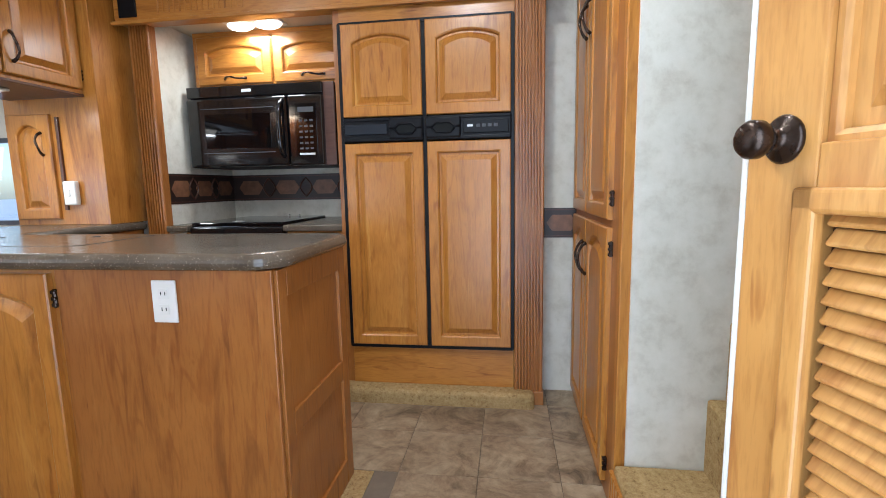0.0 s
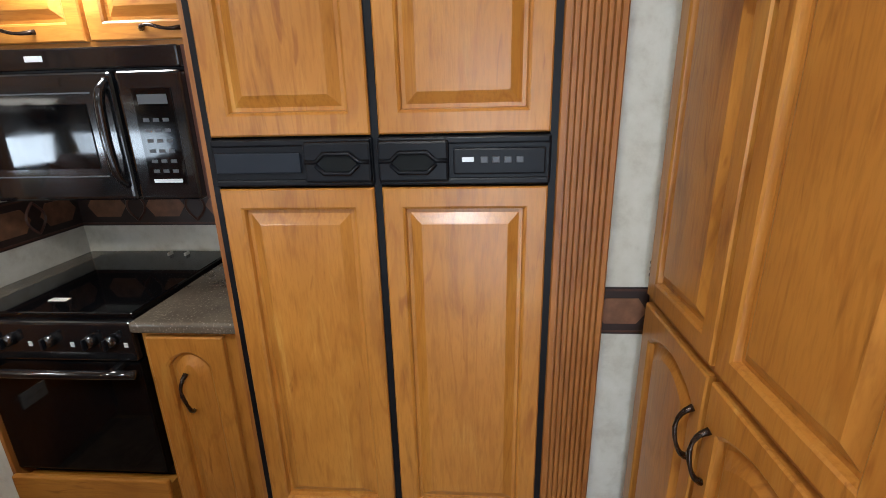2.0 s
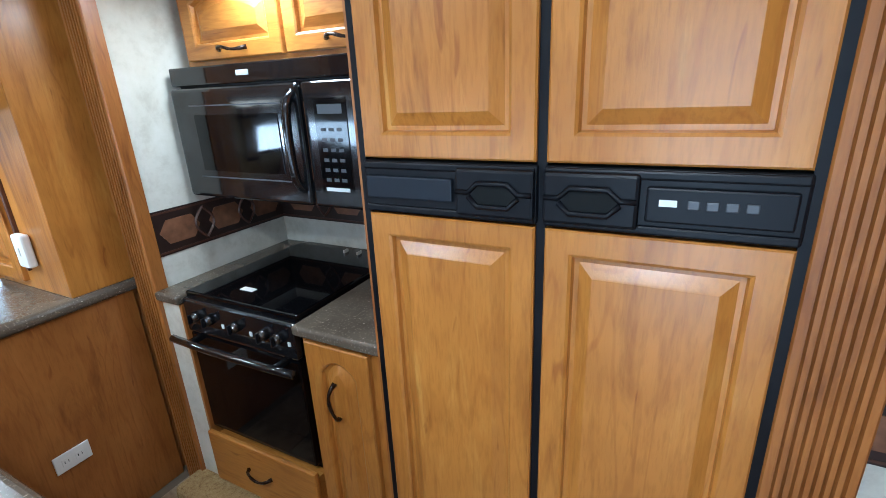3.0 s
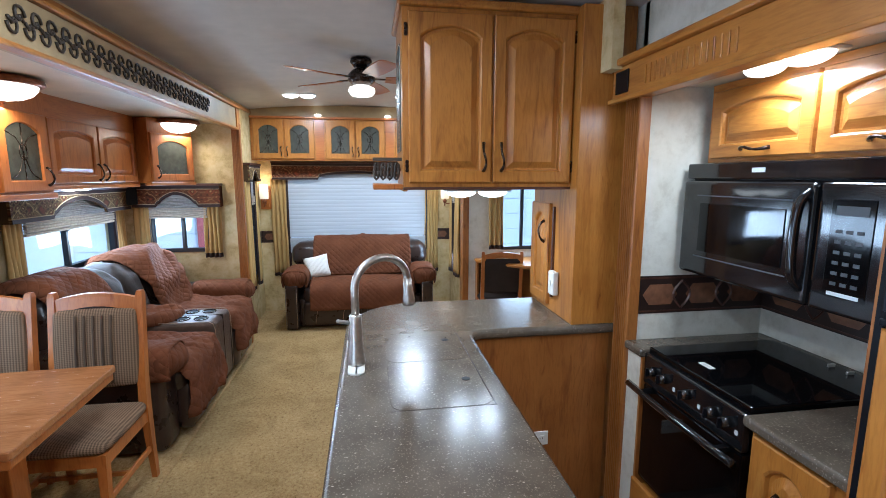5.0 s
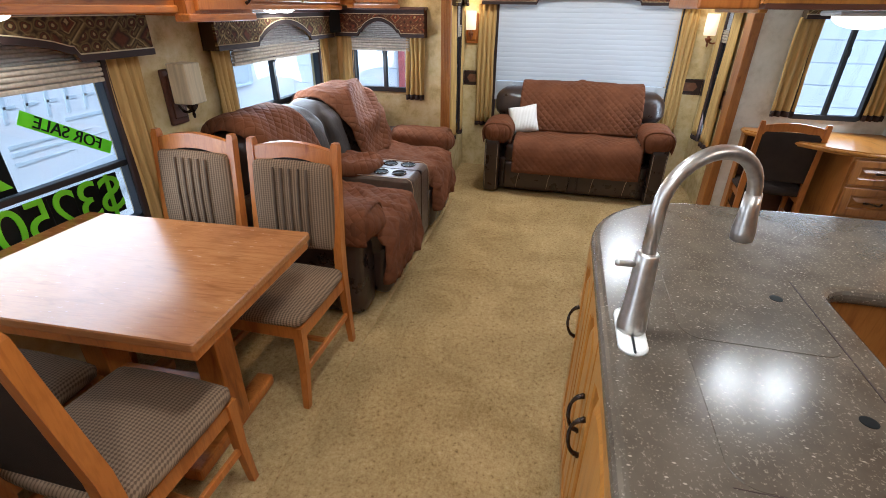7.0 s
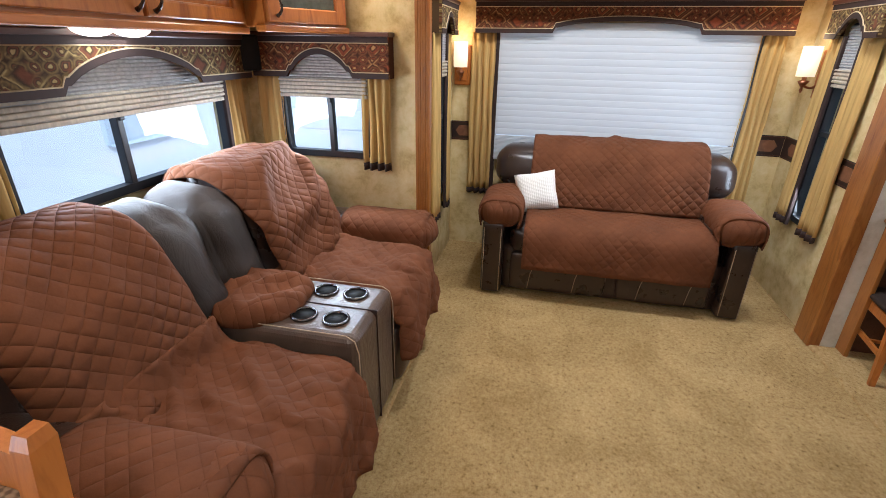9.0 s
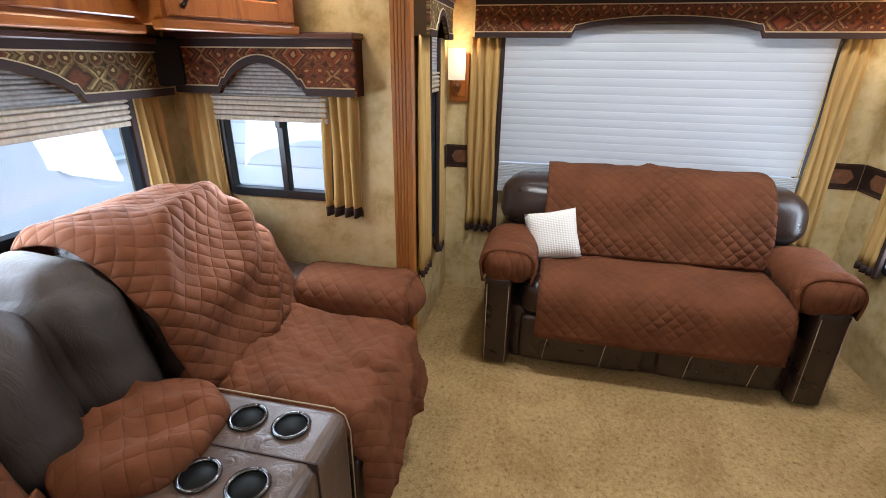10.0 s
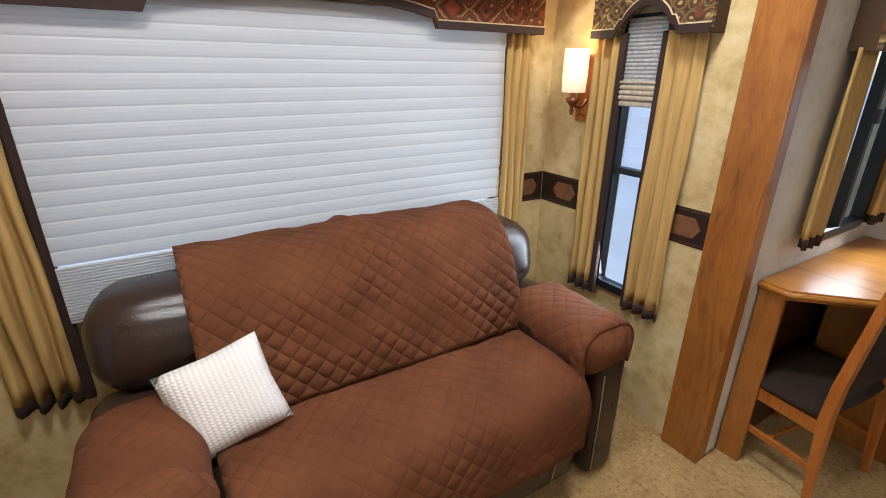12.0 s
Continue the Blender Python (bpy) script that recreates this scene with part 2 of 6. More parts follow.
shower_white = plain("white shower shell", (0.72, 0.73, 0.72), 0.3, vary=0.05)


def glow(name, col, strength):
    m, nt, p = mat_base(name, 0.4)
    p.inputs["Base Color"].default_value = (*col, 1)
    p.inputs["Emission Color"].default_value = (*col, 1)
    p.inputs["Emission Strength"].default_value = strength
    return m


dome_glow = glow("lit lamp diffuser", (1, 0.9, 0.74), 2.6)
shade_glow = glow("lit fabric shade", (1, 0.8, 0.52), 0.5)
display = plain("pale panel display", (0.7, 0.74, 0.76), 0.3, vary=0.05)


def glass_mat(name, tint=(1, 1, 1), rough=0.0):
    m = bpy.data.materials.new(name)
    m.use_nodes = True
    nt = m.node_tree
    out = nt.nodes["Material Output"]
    t, g, mx = nt.nodes.new("ShaderNodeBsdfTransparent"), nt.nodes.new("ShaderNodeBsdfGlossy"), nt.nodes.new("ShaderNodeMixShader")
    t.inputs[0].default_value, g.inputs["Roughness"].default_value = (*tint, 1), rough
    mx.inputs[0].default_value = 0.07
    nt.links.new(t.outputs[0], mx.inputs[1])
    nt.links.new(g.outputs[0], mx.inputs[2])
    nt.links.new(mx.outputs[0], out.inputs[0])
    return m


pane_mat = glass_mat("window glass", (0.93, 0.97, 1.0))
smoked = plain("dark obscured cabinet glass", (0.06, 0.062, 0.05), 0.22, vary=0.3, scale=25, bumps=0.3, bscale=90)
rain_glass = plain("obscured shower glass", (0.5, 0.56, 0.56), 0.15, vary=0.15, scale=30, bumps=0.8, bscale=50)


def fabric_translucent(name, col, folds, streaks=True):
    m, nt, p = mat_base(name, 0.8, 0, 0.2)
    v = coords(nt, (1, 1, 1))
    n = noise_node(nt, coords(nt, (60, 60, 4) if streaks else (2, 2, 30)), 1.0, 3)
    c = ramp(nt, n, (0.3, tuple((0.72 if streaks else 0.93) * k for k in col)), (0.7, col))
    tr, mx = nt.nodes.new("ShaderNodeBsdfTranslucent"), nt.nodes.new("ShaderNodeMixShader")
    nt.links.new(c, p.inputs["Base Color"])
    nt.links.new(c, tr.inputs[0])
    mx.inputs[0].default_value = folds
    nt.links.new(p.outputs[0], mx.inputs[1])
    nt.links.new(tr.outputs[0], mx.inputs[2])
    nt.links.new(mx.outputs[0], nt.nodes["Material Output"].inputs[0])
    return m


drape = fabric_translucent("golden drape silk", (0.64, 0.43, 0.16), 0.15)
blind_mat = fabric_translucent("white pleated shade", (0.56, 0.56, 0.56), 0.3, False)
blind_tan = fabric_translucent("cream pleated shade", (0.72, 0.64, 0.52), 0.35)
blind_sheer = fabric_translucent("pale grey sheer shade", (0.66, 0.63, 0.6), 0.5)
linen_shade = fabric_translucent("unlit cream lamp shade", (0.8, 0.7, 0.5), 0.3)
green_sign = fabric_translucent("bright green sticker", (0.3, 0.8, 0.03), 0.5, False)
milk_glass = glow("milk glass bowl", (1, 0.86, 0.66), 1.6)


def ornament_mat(name, dark, mid, gold, red):
    """A woven kilim cloth: stepped diamonds a hand wide, with small flowers between them."""
    m, nt, p = mat_base(name, 0.85, 0, 0.2)
    tc, sep = nt.nodes.new("ShaderNodeTexCoord"), nt.nodes.new("ShaderNodeSeparateXYZ")
    nt.links.new(tc.outputs["UV"], sep.inputs[0])
    warp = math_node(nt, "MULTIPLY", noise_node(nt, tc.outputs["UV"], 16, 3, 0.6), 0.035)

    def cell(v, pitch, shift=0.0):
        k = math_node(nt, "FRACT", math_node(nt, "ADD", math_node(nt, "MULTIPLY", math_node(nt, "ADD", v, warp), 1 / pitch), shift))
        return math_node(nt, "ABSOLUTE", math_node(nt, "SUBTRACT", k, 0.5))
    cu, cv = cell(sep.outputs[0], 0.15), cell(sep.outputs[1], 0.13, 0.3)
    hu, hv = cell(sep.outputs[0], 0.05), cell(sep.outputs[1], 0.043)
    big = math_node(nt, "ADD", cu, cv)
    small = math_node(nt, "SQRT", math_node(nt, "ADD", math_node(nt, "MULTIPLY", hu, hu), math_node(nt, "MULTIPLY", hv, hv)))
    rings = ramp(nt, big, (0.06, gold), (0.1, dark), (0.17, red), (0.24, red), (0.27, gold), (0.31, dark), (0.4, mid), (0.47, dark), (0.52, gold), (0.57, mid), (0.68, dark), (0.8, red))
    flowers = ramp(nt, small, (0.1, gold), (0.17, dark), (0.26, red), (0.33, dark), (0.42, mid), (0.6, dark))
    pick = ramp(nt, noise_node(nt, tc.outputs["UV"], 9, 2), (0.46, (0, 0, 0)), (0.52, (1, 1, 1)))
    c = mixc(nt, pick, rings, flowers)
    worn = noise_node(nt, tc.outputs["UV"], 60, 4, 0.7)
    c = mixc(nt, 0.6, c, ramp(nt, worn, (0.3, (0.5, 0.45, 0.4)), (0.6, (1, 1, 1))), "MULTIPLY")
    nt.links.new(c, p.inputs["Base Color"])
    bump(nt, p, noise_node(nt, tc.outputs["UV"], 500, 2), 0.3, 0.003)
    return m


tapestry = ornament_mat("red brown tapestry", (0.05, 0.018, 0.011), (0.16, 0.06, 0.025), (0.36, 0.2, 0.08), (0.22, 0.055, 0.022))
tapestry_gold = ornament_mat("olive gold tapestry", (0.05, 0.03, 0.018), (0.2, 0.14, 0.055), (0.42, 0.32, 0.14), (0.14, 0.05, 0.025))
cord_cream = plain("cream twisted cord", (0.55, 0.43, 0.27), 0.8, vary=0.2, bumps=0.3, bscale=300)


def quilt_mat(name, col, pitch=0.06, strength=0.9, space="UV"):
    m, nt, p = mat_base(name, 0.85, 0, 0.15)
    p.inputs["Sheen Weight"].default_value = 0.0
    tc, sep = nt.nodes.new("ShaderNodeTexCoord"), nt.nodes.new("ShaderNodeSeparateXYZ")
    nt.links.new(tc.outputs[space], sep.inputs[0])
    k = math.pi / pitch
    a = math_node(nt, "ABSOLUTE", math_node(nt, "SINE", math_node(nt, "MULTIPLY", math_node(nt, "ADD", sep.outputs[0], sep.outputs[1]), k)))
    b = math_node(nt, "ABSOLUTE", math_node(nt, "SINE", math_node(nt, "MULTIPLY", math_node(nt, "SUBTRACT", sep.outputs[0], sep.outputs[1]), k)))
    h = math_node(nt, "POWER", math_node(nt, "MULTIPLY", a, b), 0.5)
    n, f = noise_node(nt, tc.outputs[space], 5, 5, 0.6), noise_node(nt, tc.outputs[space], 400, 2)
    c = ramp(nt, n, (0.3, tuple(0.72 * q for q in col)), (0.7, tuple(1.2 * q for q in col)))
    c = mixc(nt, 0.35, c, ramp(nt, f, (0.35, (0.65, 0.65, 0.65)), (0.6, (1, 1, 1))), "MULTIPLY")
    # Colour dips along the stitched creases: a little of their shade, painted in.
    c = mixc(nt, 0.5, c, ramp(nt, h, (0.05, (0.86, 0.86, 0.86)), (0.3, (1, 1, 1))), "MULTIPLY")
    nt.links.new(c, p.inputs["Base Color"])
    fade = ramp(nt, noise_node(nt, tc.outputs[space], 3.1, 2), (0.38, (0.25, 0.25, 0.25)), (0.6, (1, 1, 1)))
    bump(nt, p, math_node(nt, "ADD", math_node(nt, "MULTIPLY", h, fade), math_node(nt, "MULTIPLY", n, 1.1)), strength, 0.014)
    return m


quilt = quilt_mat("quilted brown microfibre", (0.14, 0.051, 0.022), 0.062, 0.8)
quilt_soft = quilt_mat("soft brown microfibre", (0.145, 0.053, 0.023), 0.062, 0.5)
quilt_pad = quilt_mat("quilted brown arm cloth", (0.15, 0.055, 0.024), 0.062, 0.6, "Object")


def stripe_mat(name):
    """Upholstery with close ribs of tan and brown dots."""
    m, nt, p = mat_base(name, 0.9, 0, 0.15)
    v = coords(nt)
    sep = nt.nodes.new("ShaderNodeSeparateXYZ")
    tc = nt.nodes.new("ShaderNodeTexCoord")
    nt.links.new(tc.outputs["Object"], sep.inputs[0])
    a = math_node(nt, "SINE", math_node(nt, "MULTIPLY", sep.outputs[0], 520))
    b = math_node(nt, "SINE", math_node(nt, "MULTIPLY", math_node(nt, "ADD", sep.outputs[1], sep.outputs[2]), 620))
    d = math_node(nt, "ADD", math_node(nt, "MULTIPLY", a, 0.3), math_node(nt, "MULTIPLY", b, 0.2))
    c = ramp(nt, math_node(nt, "ADD", d, 0.5), (0.25, (0.11, 0.07, 0.042)), (0.7, (0.24, 0.158, 0.096)))
    c = mixc(nt, 0.4, c, ramp(nt, noise_node(nt, v, 6, 3), (0.3, (0.6, 0.6, 0.6)), (0.7, (1, 1, 1))), "MULTIPLY")
    nt.links.new(c, p.inputs["Base Color"])
    bump(nt, p, d, 0.3, 0.003)
    return m


ribbed = stripe_mat("ribbed tan upholstery")
welt_brown = plain("brown piped welt", (0.095, 0.063, 0.042), 0.9, vary=0.25, bumps=0.3, bscale=250, spec=0.2)
plain_brown = plain("plain brown upholstery", (0.034, 0.023, 0.018), 0.9, vary=0.25, bumps=0.3, bscale=250, spec=0.2)


def knit_mat():
    m, nt, p = mat_base("cream knitted wool", 0.9, 0, 0.1)
    tc, sep = nt.nodes.new("ShaderNodeTexCoord"), nt.nodes.new("ShaderNodeSeparateXYZ")
    nt.links.new(tc.outputs["Object"], sep.inputs[0])
    a = math_node(nt, "SINE", math_node(nt, "MULTIPLY", sep.outputs[0], 480))
    b = math_node(nt, "SINE", math_node(nt, "MULTIPLY", sep.outputs[2], 700))
    h = math_node(nt, "MULTIPLY", math_node(nt, "ADD", a, 1.2), math_node(nt, "ADD", b, 1.2))
    nt.links.new(ramp(nt, math_node(nt, "MULTIPLY", h, 0.25), (0.05, (0.8, 0.79, 0.77)), (0.4, (0.88, 0.88, 0.87))), p.inputs["Base Color"])
    bump(nt, p, h, 0.3, 0.003)
    return m


knit = knit_mat()
band_dark = plain("dark chocolate border", (0.026, 0.013, 0.01), 0.45, vary=0.3, scale=20)
band_tan = plain("copper border medallion", (0.2, 0.09, 0.045), 0.45, vary=0.35, scale=25)
band_mid = plain("brown border scroll", (0.075, 0.03, 0.018), 0.45, vary=0.3, scale=25)
lace = plain("carved dark scrollwork", (0.04, 0.028, 0.018), 0.5, vary=0.4, scale=40)
fascia_gold = plain("painted tan fascia", (0.36, 0.26, 0.13), 0.45, vary=0.2)


# ---- building blocks ----
def finish(name, bm, material, smooth=False):
    bmesh.ops.recalc_face_normals(bm, faces=bm.faces)
    me = bpy.data.meshes.new(name)
    if smooth:
        for f in bm.faces:
            f.smooth = True
    bm.to_mesh(me)
    bm.free()
    me.materials.append(material)
    return me


def part(name, bm, material, parent, label="", smooth=False):
    ob = new(name, finish(name, bm, material, smooth))
    ob.parent = parent
    if label:
        ob["label"] = label
    return ob


def thing(name, at, rz=0, label="", category="", group="", kind=""):
    ob = new(name)
    ob.empty_display_size = 0.05
    ob.matrix_world = pose(*at, 0, 0, rz)
    return tagged(ob, label, category, group, kind)


def solid(name, bm, material, label="", category="", kind="structure", smooth=False, group=""):
    return tagged(new(name, finish(name, bm, material, smooth)), label, category, group, kind)


def box(bm, x0, x1, y0, y1, z0, z1, bevel=0.0, seg=2):
    r = bmesh.ops.create_cube(bm, size=1)
    for v in r["verts"]:
        v.co = (x0 + (v.co.x + 0.5) * (x1 - x0), y0 + (v.co.y + 0.5) * (y1 - y0), z0 + (v.co.z + 0.5) * (z1 - z0))
    if bevel:
        es = list({e for v in r["verts"] for e in v.link_edges})
        bmesh.ops.bevel(bm, geom=es, offset=bevel, segments=seg, affect="EDGES", profile=0.5)
    return bm


def boxed(x0, x1, y0, y1, z0, z1, bevel=0.0, seg=2):
    return box(bmesh.new(), x0, x1, y0, y1, z0, z1, bevel, seg)


def loft(bm, loops, cap0=True, cap1=True, closed=True):
    rows = [[bm.verts.new(p) for p in lp] for lp in loops]
    n = len(rows[0])
    for a, b in zip(rows, rows[1:]):
        for i in range(n if closed else n - 1):
            bm.faces.new((a[i], a[(i + 1) % n], b[(i + 1) % n], b[i]))
    if cap0:
        bm.faces.new(rows[0])
    if cap1:
        bm.faces.new(rows[-1])
    return rows


def tube(bm, pts, r, n=8, taper=None):
    pts = [Vector(p) for p in pts]
    loops, up = [], None
    for i, p in enumerate(pts):
        d = (pts[min(i + 1, len(pts) - 1)] - pts[max(i - 1, 0)]).normalized()
        if up is None:
            up = Vector((0, 0, 1)) if abs(d.z) < 0.9 else Vector((1, 0, 0))
        a = d.cross(up).normalized()
        up = a.cross(d).normalized()
        rr = r * (taper[i] if taper else 1)
        loops.append([p + rr * (math.cos(2 * math.pi * k / n) * a + math.sin(2 * math.pi * k / n) * up) for k in range(n)])
    loft(bm, loops)
    return bm


def lathe(bm, profile, at=(0, 0, 0), n=24):
    """profile: rows of (radius, height) turned round the z axis."""
    loft(bm, [[(at[0] + r * math.cos(2 * math.pi * k / n), at[1] + r * math.sin(2 * math.pi * k / n), at[2] + z) for k in range(n)] for r, z in profile])
    return bm


def smooth_path(pts, n):
    """A Catmull-Rom line through the points, n steps between two."""
    p = [Vector(q) for q in pts]
    p = [p[0] * 2 - p[1]] + p + [p[-1] * 2 - p[-2]]
    out = []
    for i in range(1, len(p) - 2):
        for k in range(n):
            t = k / n
            a, b, c, d = p[i - 1:i + 3]
            out.append(0.5 * (2 * b + (c - a) * t + (2 * a - 5 * b + 4 * c - d) * t * t + (3 * b - a - 3 * c + d) * t ** 3))
    return out + [p[-2]]


def puff(bm, x0, x1, y0, y1, z0, z1, r=0.05, bulge=0.0, cuts=9, lump=0.006, tilt=None, m=None):
    """A padded block: a rounded box, bulging on its faces, slightly lumpy."""
    c = Vector(((x0 + x1) / 2, (y0 + y1) / 2, (z0 + z1) / 2))
    h = Vector(((x1 - x0) / 2, (y1 - y0) / 2, (z1 - z0) / 2))
    r = min(r, h.x, h.y, h.z)
    tmp = bmesh.new()
    bmesh.ops.create_cube(tmp, size=2)
    bmesh.ops.subdivide_edges(tmp, edges=tmp.edges[:], cuts=cuts, use_grid_fill=True)
    for v in tmp.verts:
        u = v.co.copy()
        w = Vector([math.copysign(1 - (1 - abs(k)) ** 1.5, k) for k in u])
        p = Vector((w.x * h.x, w.y * h.y, w.z * h.z))
        q = Vector([max(-a + r, min(a - r, k)) for k, a in zip(p, h)])
        d = p - q
        if d.length > 1e-6:
            p = q + d.normalized() * r
        f = [(1 - w.y ** 2) * (1 - w.z ** 2), (1 - w.x ** 2) * (1 - w.z ** 2), (1 - w.x ** 2) * (1 - w.y ** 2)]
        for k in range(3):
            if abs(w[k]) > 0.98:
                p[k] += math.copysign(bulge * f[k], w[k])
        p += noise.noise_vector((p + c) * 9) * lump
        p += c
        if tilt:
            p = tilt(p)
        v.co = m @ p if m else p
    mesh = bpy.data.meshes.new("tmp")
    tmp.to_mesh(mesh)
    tmp.free()
    bm.from_mesh(mesh)
    bpy.data.meshes.remove(mesh)
    return bm


def sheet(name, path, width, material, parent, label="", fold=0.006, nx=28, thick=0.008, wrap=0.0, n=5, seed=0, taper=None, shape=None):
    """A cloth laid along a path of (y, z) points across a width in x, with its own lengths as uv."""
    pts = smooth_path([(0, a, b) for a, b in path], n)
    bm = bmesh.new()
    uvl = bm.loops.layers.uv.new("uv")
    grid, run = [], 0.0
    for j, p in enumerate(pts):
        if j:
            run += (p - pts[j - 1]).length
        d = (pts[min(j + 1, len(pts) - 1)] - pts[max(j - 1, 0)]).normalized()
        nrm = Vector((0, d.z, -d.y))
        row = []
        wd = taper[0] + (taper[1] - taper[0]) * j / (len(pts) - 1) if taper else 1
        for i in range(nx + 1):
            x = (i / nx - 0.5) * width * wd
            k = noise.noise((x * 4 + seed, run * 4, seed)) + 0.6 * noise.noise((x * 11 + seed, run * 8, seed + 3)) + 0.5 * abs(noise.noise((x * 7 + run * 6 + seed, run * 3 - x * 4, seed + 8)))
            q = Vector((x, p.y, p.z)) + nrm * (fold * k + 0.004)
            if shape:
                dx, dn = shape(2 * i / nx - 1, j / (len(pts) - 1))
                q += Vector((dx, 0, 0)) + nrm * dn
            q -= nrm * wrap * max(0.0, (abs(2 * i / nx - 1) - 0.76) / 0.24) ** 2
            row.append((bm.verts.new(q), (x, run)))
        grid.append(row)
    for a, b in zip(grid, grid[1:]):
        for i in range(nx):
            quad = (a[i], a[i + 1], b[i + 1], b[i])
            f = bm.faces.new([q[0] for q in quad])
            f.smooth = True
            for lp, q in zip(f.loops, quad):
                lp[uvl].uv = q[1]
    me = bpy.data.meshes.new(name)
    bm.to_mesh(me)
    bm.free()
    me.materials.append(material)
    ob = new(name, me)
    ob.parent = parent
    if label:
        ob["label"] = label
    mod = ob.modifiers.new("thickness", "SOLIDIFY")
    mod.thickness, mod.offset = thick, 0
    return ob


def wall(name, at, rz, length, z0, z1, material, label, holes=(), thick=0.05):
    """A wall whose inner face runs from at along its own x; holes are (x0, x1, z0, z1)."""
    xs = sorted({0, length, *[v for h in holes for v in h[:2]]})
    zs = sorted({z0, z1, *[v for h in holes for v in h[2:]]})

    def full(i, k):
        if not (0 <= i < len(xs) - 1 and 0 <= k < len(zs) - 1):
            return False
        cx, cz = (xs[i] + xs[i + 1]) / 2, (zs[k] + zs[k + 1]) / 2
        return not any(a < cx < b and c < cz < d for a, b, c, d in holes)
    bm = bmesh.new()

    def face(*q):
        bm.faces.new([bm.verts.new(v) for v in q])
    for i in range(len(xs) - 1):
        for k in range(len(zs) - 1):
            if not full(i, k):
                continue
            a, b, c, d, t = xs[i], xs[i + 1], zs[k], zs[k + 1], thick
            face((a, 0, c), (b, 0, c), (b, 0, d), (a, 0, d))
            face((b, t, c), (a, t, c), (a, t, d), (b, t, d))
            if not full(i - 1, k):
                face((a, t, c), (a, 0, c), (a, 0, d), (a, t, d))
            if not full(i + 1, k):
                face((b, 0, c), (b, t, c), (b, t, d), (b, 0, d))
            if not full(i, k - 1):
                face((a, t, c), (b, t, c), (b, 0, c), (a, 0, c))
            if not full(i, k + 1):
                face((a, 0, d), (b, 0, d), (b, t, d), (a, t, d))
    bmesh.ops.remove_doubles(bm, verts=bm.verts, dist=1e-5)
    ob = solid(name, bm, material, label, "wall")
    ob.matrix_world = pose(at[0], at[1], 0, 0, 0, rz)
    return ob


def panel_loops(w, h, inset, y, arch, n=12, rise=0.0):
    """An outline of a door's ring: rectangle w x h drawn in by inset, its top an arch when asked."""
    x0, x1, z0, z1 = inset, w - inset, inset, h - inset
    top = []
    for k in range(n + 1):
        s = k / n
        z = z1
        if arch:
            e = abs(2 * s - 1)
            shoulder = 0.0 if e > 0.9 else 0.25 + 0.75 * (1 - (e / 0.9) ** 2)
            z = z1 - rise * (1 - shoulder)
        top.append((x1 + (x0 - x1) * s, y, z))
    return [(x0, y, z0), (x1, y, z0)] + top


def panel_door(bm, w, h, arch=True, t=0.02, fw=0.055, at=(0, 0, 0)):
    """A raised-panel cabinet door, its back at y = 0 and its face towards -y."""
    rise = 0.032 if h < 0.5 else 0.045
    fw = min(fw, 0.26 * w, 0.3 * h)
    seq = [(0, 0.0, 0), (0, -t + 0.004, 0), (0.004, -t, 0), (fw - 0.008, -t, 1), (fw - 0.002, -t + 0.004, 1), (fw + 0.001, -t + 0.0165, 1), (fw + 0.010, -t + 0.0165, 1), (fw + 0.034, -t + 0.003, 1), (fw + 0.037, -t + 0.0015, 1)]
    loops = [[(p[0] + at[0], p[1] + at[1], p[2] + at[2]) for p in panel_loops(w, h, i, y, arch and a, rise=rise)] for i, y, a in seq]
    loft(bm, loops)
    return bm


def pull(bm, at, length=0.11, level=False, bow=0.032, r=0.0055):
    """A bow handle with flared, turned feet, its feet on y = 0."""
    x, y, z = at
    n = 12
    pts = []
    for k in range(n + 1):
        s = k / n
        off = length * (s - 0.5)
        wob = 0.006 * math.sin(2 * math.pi * s)
        out = -bow * math.sin(math.pi * s) ** 0.6 - 0.002
        pts.append((x + off, y + out, z + wob) if level else (x + wob, y + out, z + off))
    tube(bm, pts, r, 7, [1.5 - 0.75 * math.sin(math.pi * k / n) ** 0.7 + 0.25 * (k in (5, 6, 7)) for k in range(n + 1)])
    return bm


def hinge(bm, x, z, y=-0.002):
    box(bm, x - 0.006, x + 0.006, y - 0.012, y, z - 0.026, z + 0.026, 0.003, 1)
    for d in (-0.018, 0.0, 0.018):
        box(bm, x - 0.007, x + 0.007, y - 0.015, y, z + d - 0.005, z + d + 0.005, 0.002, 1)
    return bm


def add_door(parent, x0, x1, z0, z1, y, arch=True, material=None, handle=None, level=False, hinges=None, length=0.11, label=""):
    """A door of a cabinet, with its handle and hinges one level deeper."""
    d = part("door", panel_door(bmesh.new(), x1 - x0, z1 - z0, arch, at=(x0, y, z0)), material or wood_z, parent, label)
    if handle:
        part("handle", pull(bmesh.new(), (handle[0], y - 0.02, handle[1]), length, level), iron, d, "curved oil-rubbed bronze pull", True)
    if hinges is not None:
        for zz in (z0 + 0.07, z1 - 0.07):
            part("hinge", hinge(bmesh.new(), hinges, zz, y), iron, d, "exposed dark metal hinge")
    return d


